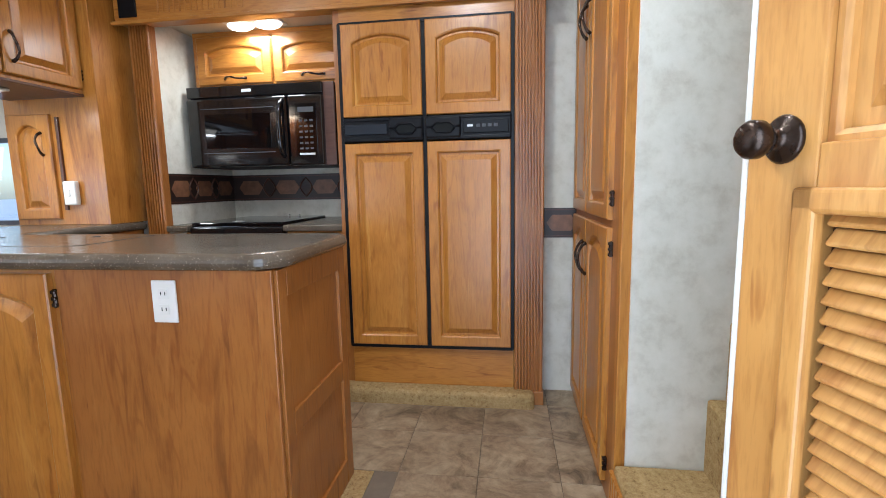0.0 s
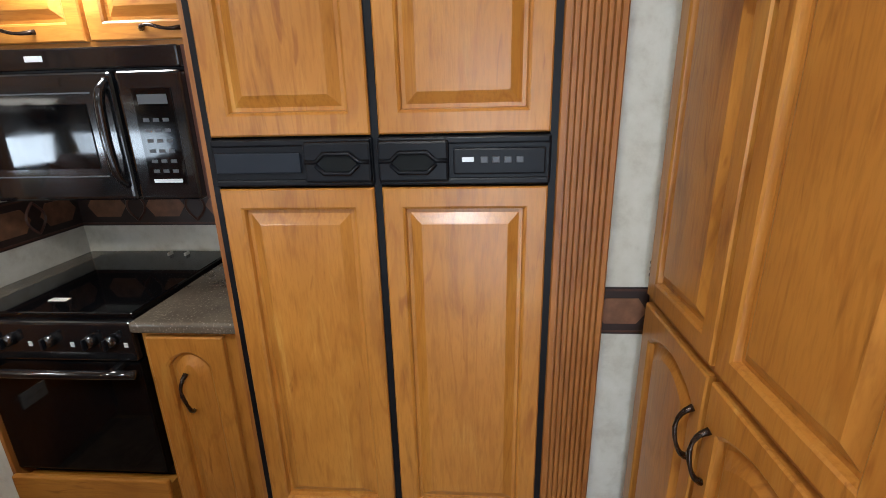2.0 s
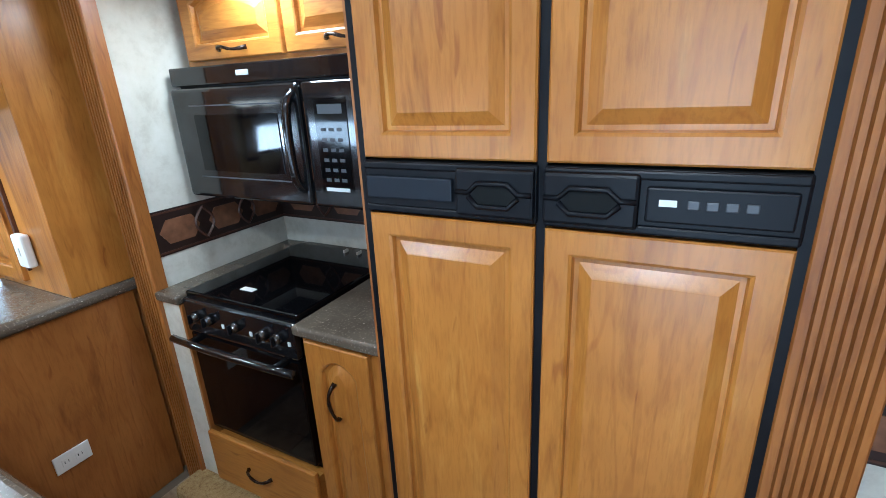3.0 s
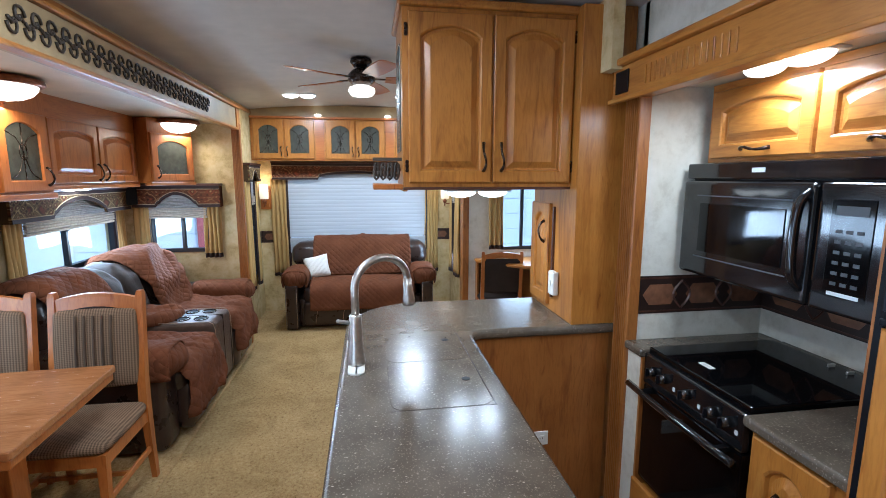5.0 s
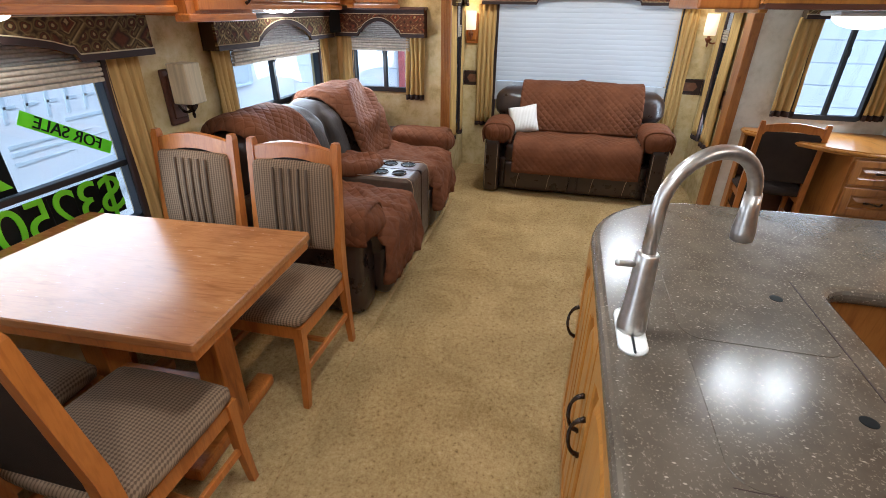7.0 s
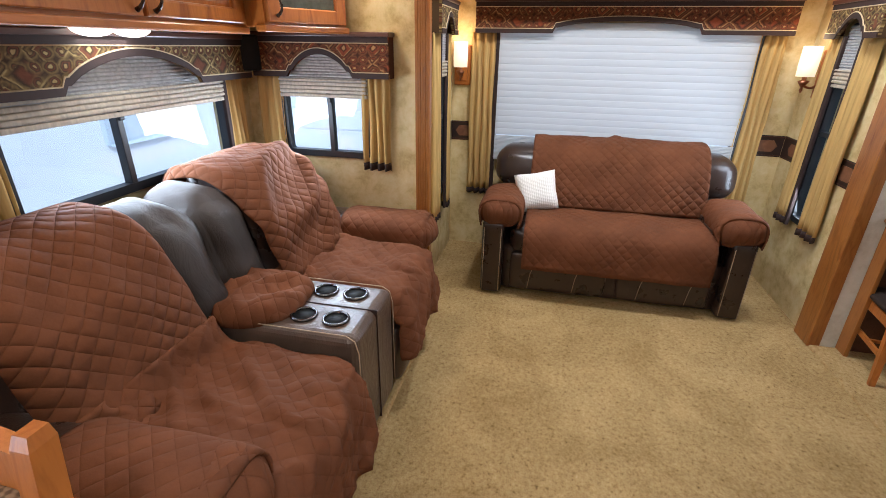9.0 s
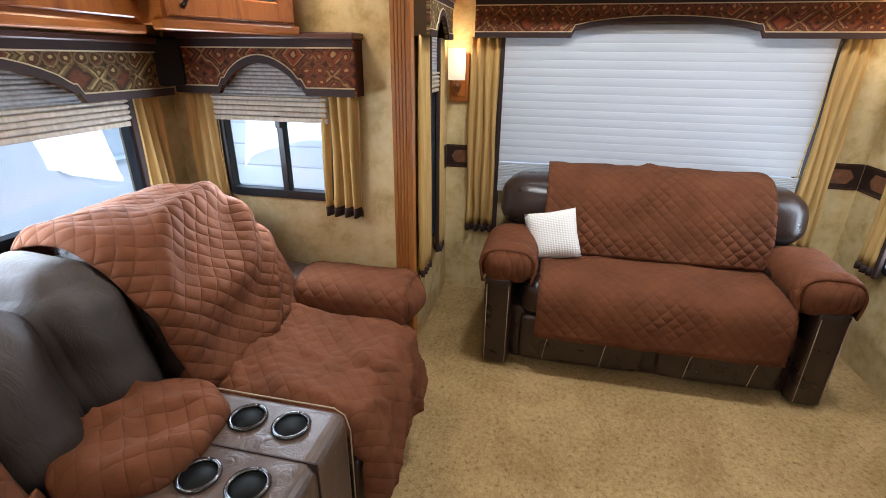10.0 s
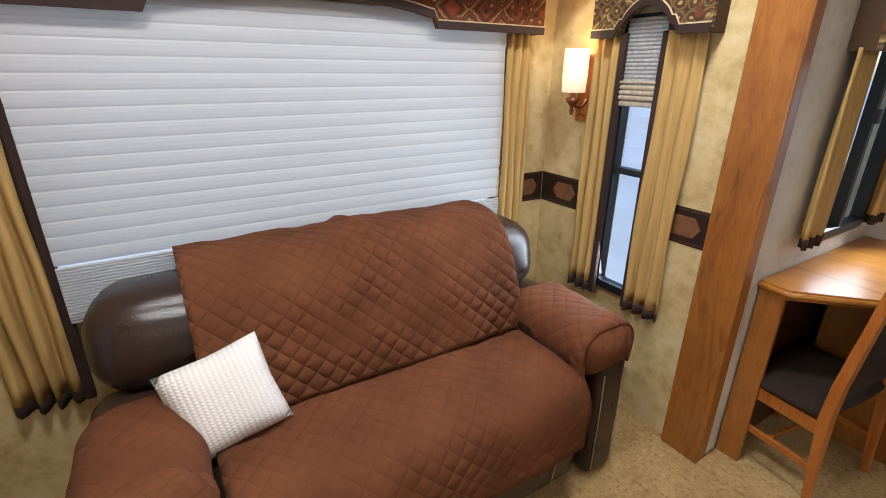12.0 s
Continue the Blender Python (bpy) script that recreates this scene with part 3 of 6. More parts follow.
def fluted(bm, w, h, t, n=6, depth=0.006):
    """A post with upright flutes on its -y face."""
    prof = [(0, 0), (0, -t + 0.004), (0.004, -t), (0.012, -t)]
    pitch = (w - 0.024) / n
    for k in range(n):
        x = 0.012 + k * pitch
        prof += [(x + 0.22 * pitch, -t), (x + 0.38 * pitch, -t + depth), (x + 0.62 * pitch, -t + depth), (x + 0.78 * pitch, -t)]
    prof += [(w - 0.012, -t), (w - 0.004, -t), (w, -t + 0.004), (w, 0)]
    loft(bm, [[(x, y, 0) for x, y in prof], [(x, y, h) for x, y in prof]])
    return bm


def extrude_profile(bm, outline, y0, y1):
    """A flat board: an outline in x and z between two depths."""
    loft(bm, [[(x, y0, z) for x, z in outline], [(x, y1, z) for x, z in outline]])
    return bm


def valance_line(L, dip, arch_w, rise, n=14):
    """The lower edge of a pelmet: level, a small ogee step, an arch, and back."""
    c = L / 2
    pts = [(0, 0), (c - arch_w / 2 - 0.03, 0), (c - arch_w / 2 - 0.012, dip), (c - arch_w / 2, dip)]
    pts += [(c - arch_w / 2 + arch_w * k / n, dip + (rise - dip) * math.sin(math.pi * k / n) ** 0.75) for k in range(1, n)]
    pts += [(c + arch_w / 2, dip), (c + arch_w / 2 + 0.012, dip), (c + arch_w / 2 + 0.03, 0), (L, 0)]
    return pts


def valance(at, rz, L, H, arch_w, rise, dip=0.03, depth=0.09, fabric=None, label=""):
    v = thing("window_valance", at, rz, label or "brown and gold tapestry valance with an arched lower edge", "valance")
    low = valance_line(L, dip, arch_w, rise)
    bm = bmesh.new()
    loft(bm, [[(x, -depth, z) for x, z in low + [(L, H), (0, H)]], [(x, -depth + 0.016, z) for x, z in low + [(L, H), (0, H)]]])
    uvl = bm.loops.layers.uv.new("uv")
    for f in bm.faces:
        for lp in f.loops:
            lp[uvl].uv = (lp.vert.co.x, lp.vert.co.z)
    part("fabric_front", bm, fabric or tapestry, v)
    for x0 in (0, L - 0.016):
        part("end_board", boxed(x0, x0 + 0.016, -depth + 0.016, -0.002, 0, H), fabric or tapestry, v)
    part("top_board", boxed(-0.008, L + 0.008, -depth - 0.012, -0.002, H, H + 0.022, 0.005), wood_dark, v)
    part("lower_band", extrude_profile(bmesh.new(), low + [(x, z + 0.026) for x, z in reversed(low)], -depth - 0.005, -depth + 0.001), cuff, v, "dark brown edge band")
    part("upper_band", boxed(0, L, -depth - 0.004, -depth + 0.001, H - 0.026, H), cuff, v, "dark brown edge band")
    part("cord", tube(bmesh.new(), [(x, -depth - 0.002, z + 0.028) for x, z in low], 0.0032, 6), cord_cream, v, "cream cord", True)
    part("cord", tube(bmesh.new(), [(0, -depth - 0.002, H - 0.028), (L, -depth - 0.002, H - 0.028)], 0.0032, 6), cord_cream, v, "cream cord", True)
    return v


def curtain(at, rz, w, h, seed=0, label="", pinch=0.0, edge=None):
    """A pleated drape hanging from z = h to z = 0, with a dark hem."""
    c = thing("curtain", at, rz, label or "golden pleated drape with a dark brown hem", "curtain", "drapes beside the windows")
    rnd = random.Random(seed)
    folds = max(3, round(w / 0.043))
    ph = [rnd.uniform(0.7, 1.3) for _ in range(folds + 1)]

    def surf(bm, z0, z1, nz, extra):
        nx = folds * 6
        grid = []
        for j in range(nz + 1):
            z = z0 + (z1 - z0) * j / nz
            s = 1 - z / h
            ww = w * (1 - pinch * math.sin(math.pi * min(1, s)) ** 2)
            row = []
            for i in range(nx + 1):
                u = i / nx
                amp = (0.012 + 0.012 * s) * ph[int(u * folds)]
                x = (u - 0.5) * ww + w / 2 + 0.004 * math.sin(9 * z + 7 * u + seed)
                y = -0.035 - amp * math.sin(2 * math.pi * u * folds + 0.6 * math.sin(3 * z + seed)) - extra
                row.append(bm.verts.new((x, y, z)))
            grid.append(row)
        for a, b in zip(grid, grid[1:]):
            for i in range(nx):
                bm.faces.new((a[i], a[i + 1], b[i + 1], b[i]))
    for nm, z0, z1, nz, mt, ex in (("cloth", 0.035, h, 18, drape, 0), ("hem", 0.0, 0.04, 2, cuff, 0.002)):
        bm = bmesh.new()
        surf(bm, z0, z1, nz, ex)
        ob = part(nm, bm, mt, c, "dark brown hem band" if nm == "hem" else "", True)
        mod = ob.modifiers.new("thickness", "SOLIDIFY")
        mod.thickness = 0.003
    if edge is not None:
        part("edge_band", boxed(edge - 0.014, edge + 0.014, -0.05, -0.03, 0.0, h, 0.004), cuff, c, "dark brown edge strip")
    return c


def rounded(x0, x1, z0, z1, r, n=5):
    pts = []
    for cx, cz, a in ((x1 - r, z0 + r, -90), (x1 - r, z1 - r, 0), (x0 + r, z1 - r, 90), (x0 + r, z0 + r, 180)):
        pts += [(cx + r * math.cos(radians(a + 90 * k / n)), cz + r * math.sin(radians(a + 90 * k / n))) for k in range(n + 1)]
    return pts


def ring_frame(bm, x0, x1, z0, z1, fw, r, y0, y1):
    o, i = rounded(x0, x1, z0, z1, r), rounded(x0 + fw, x1 - fw, z0 + fw, z1 - fw, max(0.01, r - fw))
    rows = [[bm.verts.new((x, y, z)) for x, z in lp] for lp, y in ((o, y0), (o, y1), (i, y1), (i, y0))]
    n = len(o)
    for a, b in zip(rows, rows[1:] + rows[:1]):
        for k in range(n):
            bm.faces.new((a[k], a[(k + 1) % n], b[(k + 1) % n], b[k]))
    return bm


def window(name, at, rz, w, z0, z1, mull=(), rails=(), r=0.05, label=""):
    """A window in its opening: rounded black frame, bars and panes; its local x starts at the opening's left."""
    o = thing(name, (at[0], at[1], 0), rz, label or "black-framed sliding window with rounded corners", "window", kind="structure")
    part("window_frame", ring_frame(bmesh.new(), -0.012, w + 0.012, z0 - 0.012, z1 + 0.012, 0.034, r, -0.014, 0.03), frame_black, o)
    xs, zs = [0.018, *mull, w - 0.018], [z0 + 0.018, *rails, z1 - 0.018]
    for m in mull:
        part("mullion", boxed(m - 0.014, m + 0.014, -0.012, 0.026, z0 + 0.015, z1 - 0.015, 0.003), frame_black, o)
        part("latch", boxed(m - 0.012, m + 0.012, -0.026, -0.012, (z0 + z1) / 2 + 0.06, (z0 + z1) / 2 + 0.11, 0.004), frame_black, o)
    for m in rails:
        part("rail", boxed(0.012, w - 0.012, -0.012, 0.026, m - 0.013, m + 0.013, 0.003), frame_black, o)
    for a, b in zip(xs, xs[1:]):
        for c, d in zip(zs, zs[1:]):
            p = part("pane", boxed(a, b, 0.008, 0.012, c, d), pane_mat, o, "clear glass pane")
            p.visible_shadow = False
    return o


def blind(at, rz, w, z0, z1, pitch=0.022, material=None, label="", rail=True):
    b = thing("pleated_shade", at, rz, label or "white pleated fabric window shade", "window shade")
    n = max(2, round((z1 - z0) / pitch))
    step = (z1 - z0) / n
    bm = bmesh.new()
    prof = [(-0.010, 0.0), (-0.016, 0.12), (-0.0195, 0.35), (-0.0195, 0.65), (-0.016, 0.88), (-0.010, 1.0)]
    rows = [[bm.verts.new((x, y * (0.3 if pitch > 0.03 else 0.8), step * k)) for x in (0, w)] for y, k in prof]
    for a, c in zip(rows, rows[1:]):
        bm.faces.new((a[0], a[1], c[1], c[0]))
    mesh = finish("pleat", bm, material or blind_mat)
    for k in range(n):
        p = new("pleat", mesh)
        p.parent = b
        p.matrix_local = pose(0, 0, z0 + step * k)
    if rail:
        part("bottom_rail", boxed(0, w, -0.026, -0.004, z0 - 0.018, z0, 0.004), blind_tan, b, "cream bottom rail")
        for k in range(3):
            part("stacked_fold", boxed(0.002, w - 0.002, -0.03, -0.004, z0 + 0.004 + 0.019 * k, z0 + 0.0215 + 0.019 * k, 0.007, 3), blind_tan, b, "cream folded cloth")
        part("middle_rail", boxed(0, w, -0.03, -0.004, z0 + 0.064, z0 + 0.074, 0.003), blind_tan, b, "thin middle rail")
    return b


def border(name, at, rz, length, z0=0.0, z1=0.0, label=""):
    """A printed wall border: dark strip, edge lines, hexagon medallions and crossed scrolls."""
    h = z1 - z0
    b = thing(name, (at[0], at[1], 0), rz, label or "dark brown wallpaper border with copper medallions", "border", kind="structure")
    part("strip", boxed(0, length, -0.003, 0, z0, z1), band_dark, b)
    for z in (z0 + 0.06 * h, z1 - 0.06 * h):
        part("edge_line", boxed(0, length, -0.0045, -0.003, z - 0.02 * h, z + 0.02 * h), band_mid, b)
    pitch = 1.45 * h
    n = max(1, round(length / pitch))
    pitch = length / n
    for k in range(n):
        c, zc = (k + 0.5) * pitch, (z0 + z1) / 2
        hw = min(0.5 * h, 0.4 * pitch)
        out = [(c - hw, zc), (c - 0.62 * hw, zc + 0.27 * h), (c + 0.62 * hw, zc + 0.27 * h), (c + hw, zc), (c + 0.62 * hw, zc - 0.27 * h), (c - 0.62 * hw, zc - 0.27 * h)]
        part("medallion", extrude_profile(bmesh.new(), out, -0.005, -0.003), band_tan, b, "copper hexagon medallion")
        if k < n - 1:
            s = bmesh.new()
            x = (k + 1) * pitch
            for sx in (-1, 1):
                tube(s, [(x + sx * 0.24 * h * math.sin(math.pi * q / 8), -0.0045, zc - 0.36 * h + 0.72 * h * q / 8) for q in range(9)], 0.035 * h, 4)
            part("scroll", s, band_mid, b)
    return b


# ---- structure ----
REAR, LEFT, RIGHT, FRONT = -3.80, 2.19, 4.45, 3.7
SLIDE_Y, SLIDE_X0, SLIDE_X1 = 1.27, -2.66, 1.0
TOP = 2.32


def ceiling_z(y):
    return TOP + 0.075 * (1 - ((y - 3.4) / 1.3) ** 2)


bm = boxed(REAR - 0.05, 1.45, LEFT - 0.02, 3.88, -0.06, 0.0)
box(bm, REAR - 0.05, -0.1, 3.88, RIGHT + 0.02, -0.06, 0.0)
solid("floor", bm, carpet, "beige cut-pile carpet over the living area", "floor")
bm = boxed(-0.1, 2.32, 3.88, 5.25, -0.06, -0.004)
box(bm, 1.45, 2.32, LEFT - 0.02, 3.88, -0.06, -0.004)
vinyl = solid("floor_kitchen", bm, grout, "stone-look vinyl floor in the kitchen", "floor")
bm = boxed(SLIDE_X0, SLIDE_X1, SLIDE_Y - 0.05, 2.34, -0.055, 0.014, 0.012)
solid("floor_slide", bm, carpet, "carpeted floor of the dining slide-out", "floor")
bm = boxed(-2.79, -0.55, 4.42, 5.47, -0.055, 0.014, 0.012)
solid("floor_desk_slide", bm, carpet, "carpeted floor of the desk slide-out", "floor")
bm = boxed(0.1, 2.09, 4.44, 5.25, -0.05, 0.075, 0.025, 4)
solid("floor_kitchen_slide", bm, carpet, "raised carpeted edge of the kitchen slide-out", "floor")

bm = bmesh.new()
ys = [LEFT - 0.05 + (4.75 - LEFT) * k / 16 for k in range(17)]
loft(bm, [[(x, y, ceiling_z(y)) for y in ys] + [(x, y, ceiling_z(y) + 0.05) for y in reversed(ys)] for x in (REAR - 0.06, FRONT + 0.06)])
solid("ceiling", bm, ceiling_mat, "pale curved ceiling", "ceiling")
solid("ceiling_slide", boxed(SLIDE_X0 - 0.05, SLIDE_X1 + 0.05, SLIDE_Y - 0.06, 2.25, 2.08, 2.12), slide_ceiling, "tan flat ceiling of the dining slide-out", "ceiling")
solid("ceiling_desk_slide", boxed(-2.95, -0.5, 4.45, 5.5, 2.05, 2.09), slide_ceiling, "tan flat ceiling of the desk slide-out", "ceiling")
solid("ceiling_kitchen_slide", boxed(0.07, 2.2, 4.56, 5.3, 1.975, 2.015), slide_ceiling, "tan flat ceiling of the kitchen slide-out", "ceiling")

# window openings as (from, to, sill, head)
RW = (2.50, 4.15, 0.72, 1.62)
NW = (-3.39, -3.205, 0.545, 1.62)
DW = (-0.49, 0.70, 0.63, 1.36)
SW = (-2.42, -1.32, 0.945, 1.36)
EW = (1.49, 1.98, 0.93, 1.36)
KW = (4.80, 5.27, 0.86, 1.56)
wall("wall_rear", (REAR, LEFT - 0.05), 90, RIGHT + 0.1 - LEFT, -0.05, 2.42, paper_gold, "golden mottled wallpaper on the rear wall", [(RW[0] - LEFT + 0.05, RW[1] - LEFT + 0.05, RW[2], RW[3])])
wall("wall_left_rear", (-2.665, LEFT), 180, -2.665 - REAR, -0.05, 2.42, paper_gold, "golden mottled wallpaper beside the loveseat", [(-2.665 - NW[1], -2.665 - NW[0], NW[2], NW[3])])
wall("wall_slide_end", (SLIDE_X0, SLIDE_Y - 0.05), 90, 2.25 - SLIDE_Y + 0.05, -0.05, 2.1, paper_gold, "golden mottled wallpaper on the slide-out end", [(EW[0] - SLIDE_Y + 0.05, EW[1] - SLIDE_Y + 0.05, EW[2], EW[3])])
wall("wall_slide", (SLIDE_X1, SLIDE_Y), 180, SLIDE_X1 - SLIDE_X0, -0.05, 2.1, paper_gold, "golden mottled wallpaper on the slide-out wall", [(SLIDE_X1 - DW[1], SLIDE_X1 - DW[0], DW[2], DW[3]), (SLIDE_X1 - SW[1], SLIDE_X1 - SW[0], SW[2], SW[3])])
wall("wall_slide_near", (SLIDE_X1, 2.25), -90, 2.25 - SLIDE_Y + 0.05, -0.05, 2.1, paper, "cream mottled wallpaper on the slide-out end")
wall("wall_left_header", (SLIDE_X1, LEFT), 180, SLIDE_X1 - SLIDE_X0, 2.12, 2.4, paper_gold, "strip of wallpaper above the slide-out")
wall("wall_left_front", (FRONT, LEFT), 180, FRONT - SLIDE_X1, -0.9, 2.42, paper, "cream mottled wallpaper beside the entry door", [(FRONT - 2.30, FRONT - 1.58, -0.6, 2.0)])
wall("wall_right_rear", (REAR, RIGHT), 0, -2.95 - REAR, -0.05, 2.42, paper_gold, "golden mottled wallpaper on the side wall", [(NW[0] - REAR, NW[1] - REAR, NW[2], NW[3])])
wall("wall_right_header", (-2.95, RIGHT), 0, 3.02, 2.05, 2.42, paper_gold, "strip of wallpaper above the desk slide-out")
wall("wall_desk_end", (-2.79, RIGHT - 0.01), 90, 1.03, -0.05, 2.08, paper, "cream mottled wallpaper beside the desk", [(KW[0] - RIGHT + 0.01, KW[1] - RIGHT + 0.01, KW[2], KW[3])])
wall("wall_desk", (-2.79, 5.45), 0, 2.4, -0.05, 2.08, paper, "cream mottled wallpaper behind the desk", [(0.25, 1.15, 0.86, 1.5)])
wall("wall_desk_near", (-0.55, 5.45), -90, 1.0, -0.05, 2.08, paper, "plain wall closing the desk slide-out")
wall("wall_right_middle", (-0.55, 4.62), 0, 0.60, -0.05, 2.42, paper, "narrow strip of cream wallpaper beside the cabinet")
wall("wall_kitchen_side", (0.13, 4.575), 90, 0.68, -0.05, 2.0, paper, "cream mottled wallpaper beside the cooker")
wall("wall_kitchen", (0.1, 5.22), 0, 2.1, -0.05, 2.0, paper, "cream mottled wallpaper behind the cooker")
wall("wall_kitchen_header", (0.02, 4.62), 0, 2.35, 2.0, 2.42, paper, "strip of cream wallpaper above the kitchen slide-out")
wall("wall_right_front", (2.10, 4.68), 0, 0.5, -0.05, 2.42, paper, "cream mottled wallpaper between refrigerator and pantry")
wall("wall_stair", (2.325, 3.685), 0, 0.42, -0.05, 2.42, paper, "cream mottled wallpaper at the stairs")
wall("wall_front", (FRONT, 4.8), -90, 2.7, -0.9, 2.42, paper, "plain cream wall at the front end")
wall("wall_bath_back", (2.75, 4.7), 0, 1.0, -0.05, 2.42, paper, "cream wall behind the shower")

# the raised deck in front, with its carpeted steps
bm = boxed(2.29, 2.62, LEFT, 3.683, -0.02, 0.21, 0.012)
box(bm, 2.55, FRONT, LEFT, 3.683, 0.0, 0.44, 0.012)
box(bm, 2.70, FRONT, 3.60, 4.7, 0.0, 0.44)
solid("stairs", bm, carpet, "carpeted steps up to the front deck", "stairs")
st = thing("stair_riser", (2.288, 3.683, 0.0), -90, "fluted wooden riser under the carpeted step", "riser", kind="structure")
part("flutes", fluted(bmesh.new(), 1.283, 0.19, 0.012, 42, 0.005), wood_z, st)
st = thing("trim_stair", (2.618, 3.684, 0.68), 0, "upright wooden trim strip at the stairs", "trim", kind="structure")
part("strip", fluted(bmesh.new(), 0.038, 1.7, 0.02, 1, 0.003), wood_panel, st)
solid("stair_carpet_wrap", boxed(2.60, 2.70, 3.65, 3.684, 0.2, 0.68, 0.012), carpet, "carpet-wrapped block under the trim strip", "step")
sh = thing("shower", (2.75, 4.62, 0.44), 0, "white shower stall with obscured glass", "shower")
part("shell", boxed(0, 0.9, -0.02, 0.05, 0, 1.7), shower_white, sh)
part("pan", boxed(0, 0.9, -0.5, -0.02, 0, 0.22, 0.03), shower_white, sh)
part("glass_door", boxed(0.0, 0.85, -0.47, -0.46, 0.24, 1.6), rain_glass, sh, "obscured rain-pattern glass")
part("rail", boxed(0, 0.88, -0.475, -0.45, 0.22, 0.24), frame_black, sh)

# trims round the slide-outs
def trim_post(name, at, rz, w, h, t, n, label, foot=True, material=None):
    o = thing(name, at, rz, label, "trim", kind="structure")
    part("shaft", fluted(bmesh.new(), w, h, t, n, 0.011 if "refrigerator" in label or "cooker" in label else 0.0025), material or wood_z, o)
    if foot:
        part("foot", boxed(-0.006, w + 0.006, -t - 0.008, 0, 0, 0.07, 0.004), material or wood_z, o)
    return o


trim_post("trim_fridge", (1.993, 4.60, 0.0), 0, 0.136, 1.93, 0.10, 8, "fluted honey maple post beside the refrigerator", True, wood_panel)
trim_post("trim_cooker", (0.025, 4.60, 0.0), 0, 0.115, 1.93, 0.05, 6, "fluted honey maple post beside the cooker", False, wood_panel)
o = thing("trim_kitchen_header", (0.0, 4.60, 1.93), 0, "fluted maple beam over the kitchen slide-out", "trim", kind="structure")
part("beam", boxed(0, 2.17, -0.10, 0.0, 0.0, 0.13, 0.004), wood_x, o)
part("cornice", boxed(-0.02, 2.19, -0.125, 0.0, 0.13, 0.16, 0.008), wood_x, o)
part("lower_bead", boxed(-0.012, 2.182, -0.115, -0.09, -0.014, 0.004, 0.004), wood_x, o)
for k in range(16):
    part("flute", boxed(0.24 + 0.03 * k, 0.25 + 0.03 * k, -0.104, -0.099, 0.03, 0.10, 0.002), wood_z, o)
    part("flute", boxed(1.5 + 0.03 * k, 1.51 + 0.03 * k, -0.104, -0.099, 0.03, 0.10, 0.002), wood_z, o)
part("grille", boxed(0.03, 0.13, -0.106, -0.10, 0.02, 0.11, 0.004), black_satin, o, "black speaker grille")

trim_post("trim_slide_far", (-2.66, 2.235, 0.0), 90, 0.075, 2.08, 0.045, 4, "fluted maple post at the end of the slide-out", False, wood_panel)
solid("trim_slide_near_face", boxed(0.965, 1.13, 2.20, 2.325, 0, 2.08, 0.006), wood_red, "plain red maple post at the near end of the slide-out", "trim")
solid("trim_desk_far", boxed(-2.938, -2.782, 4.412, 4.475, 0, 2.2, 0.006), wood_panel, "plain stained maple post at the desk slide-out", "trim")
o = thing("trim_slide_fascia", (SLIDE_X1, 2.25, 2.04), 180, "maple fascia over the slide-out with carved dark scrollwork", "trim", kind="structure")
Lf = SLIDE_X1 - SLIDE_X0
part("board", boxed(0, Lf, -0.045, 0.06, 0.0, 0.17, 0.004), fascia_gold, o, "tan painted fascia board")
part("lower_bead", boxed(0, Lf, -0.055, 0.0, -0.016, 0.006, 0.006), wood_x, o)
part("cornice", boxed(0, Lf, -0.065, 0.06, 0.17, 0.195, 0.008), wood_x, o)
part("end_block", boxed(Lf - 0.09, Lf, -0.056, 0.0, 0.0, 0.17, 0.004), wood_x, o)
part("dark_block", boxed(0.62, 0.80, -0.056, 0.0, -0.02, 0.17, 0.004), wood_red, o)
rnd = random.Random(4)
for k in range(24):
    s = bmesh.new()
    x = 0.86 + k * 0.083
    for sx, sz in ((1, 1), (-1, -1)):
        cx, cz = x + 0.041 + sx * 0.016, 0.085 + sz * 0.018
        tube(s, [(cx + sx * 0.03 * (1 - q / 14) * math.cos(0.55 * q), -0.05, cz + sz * 0.036 * (1 - q / 16) * math.sin(0.55 * q)) for q in range(13)], 0.0055, 5)
        tube(s, [(x + 0.04 + sx * 0.008 * q, -0.05, 0.085 + sz * (0.008 * q - 0.0018 * q * q + 0.004)) for q in range(6)], 0.006, 5)
    part("scroll", s, lace, o, "carved dark leaf scroll" if k == 0 else "", True)
solid("trim_ceiling_left", boxed(REAR, SLIDE_X1, LEFT, LEFT + 0.02, 2.28, 2.31, 0.004), wood_x, "thin wood trim along the ceiling", "trim")

# printed borders on the walls
border("border_cooker_side", (0.13, 4.60), 90, 0.62, 1.013, 1.181)
border("border_cooker", (0.13, 5.22), 0, 1.03, 1.013, 1.181)
border("border_pantry", (2.13, 4.68), 0, 0.20, 0.815, 0.965)
border("border_rear_left", (REAR, LEFT + 0.003), 90, 0.2, 0.835, 0.975)
border("border_rear_right", (REAR, 4.24), 90, 0.205, 0.835, 0.975)
border("border_side", (REAR + 0.004, RIGHT), 0, 0.30, 0.835, 0.975)
border("border_side_post", (-3.14, RIGHT), 0, 0.19, 0.835, 0.975)
border("border_left_side", (-3.52, LEFT), 180, 0.27, 0.835, 0.975)

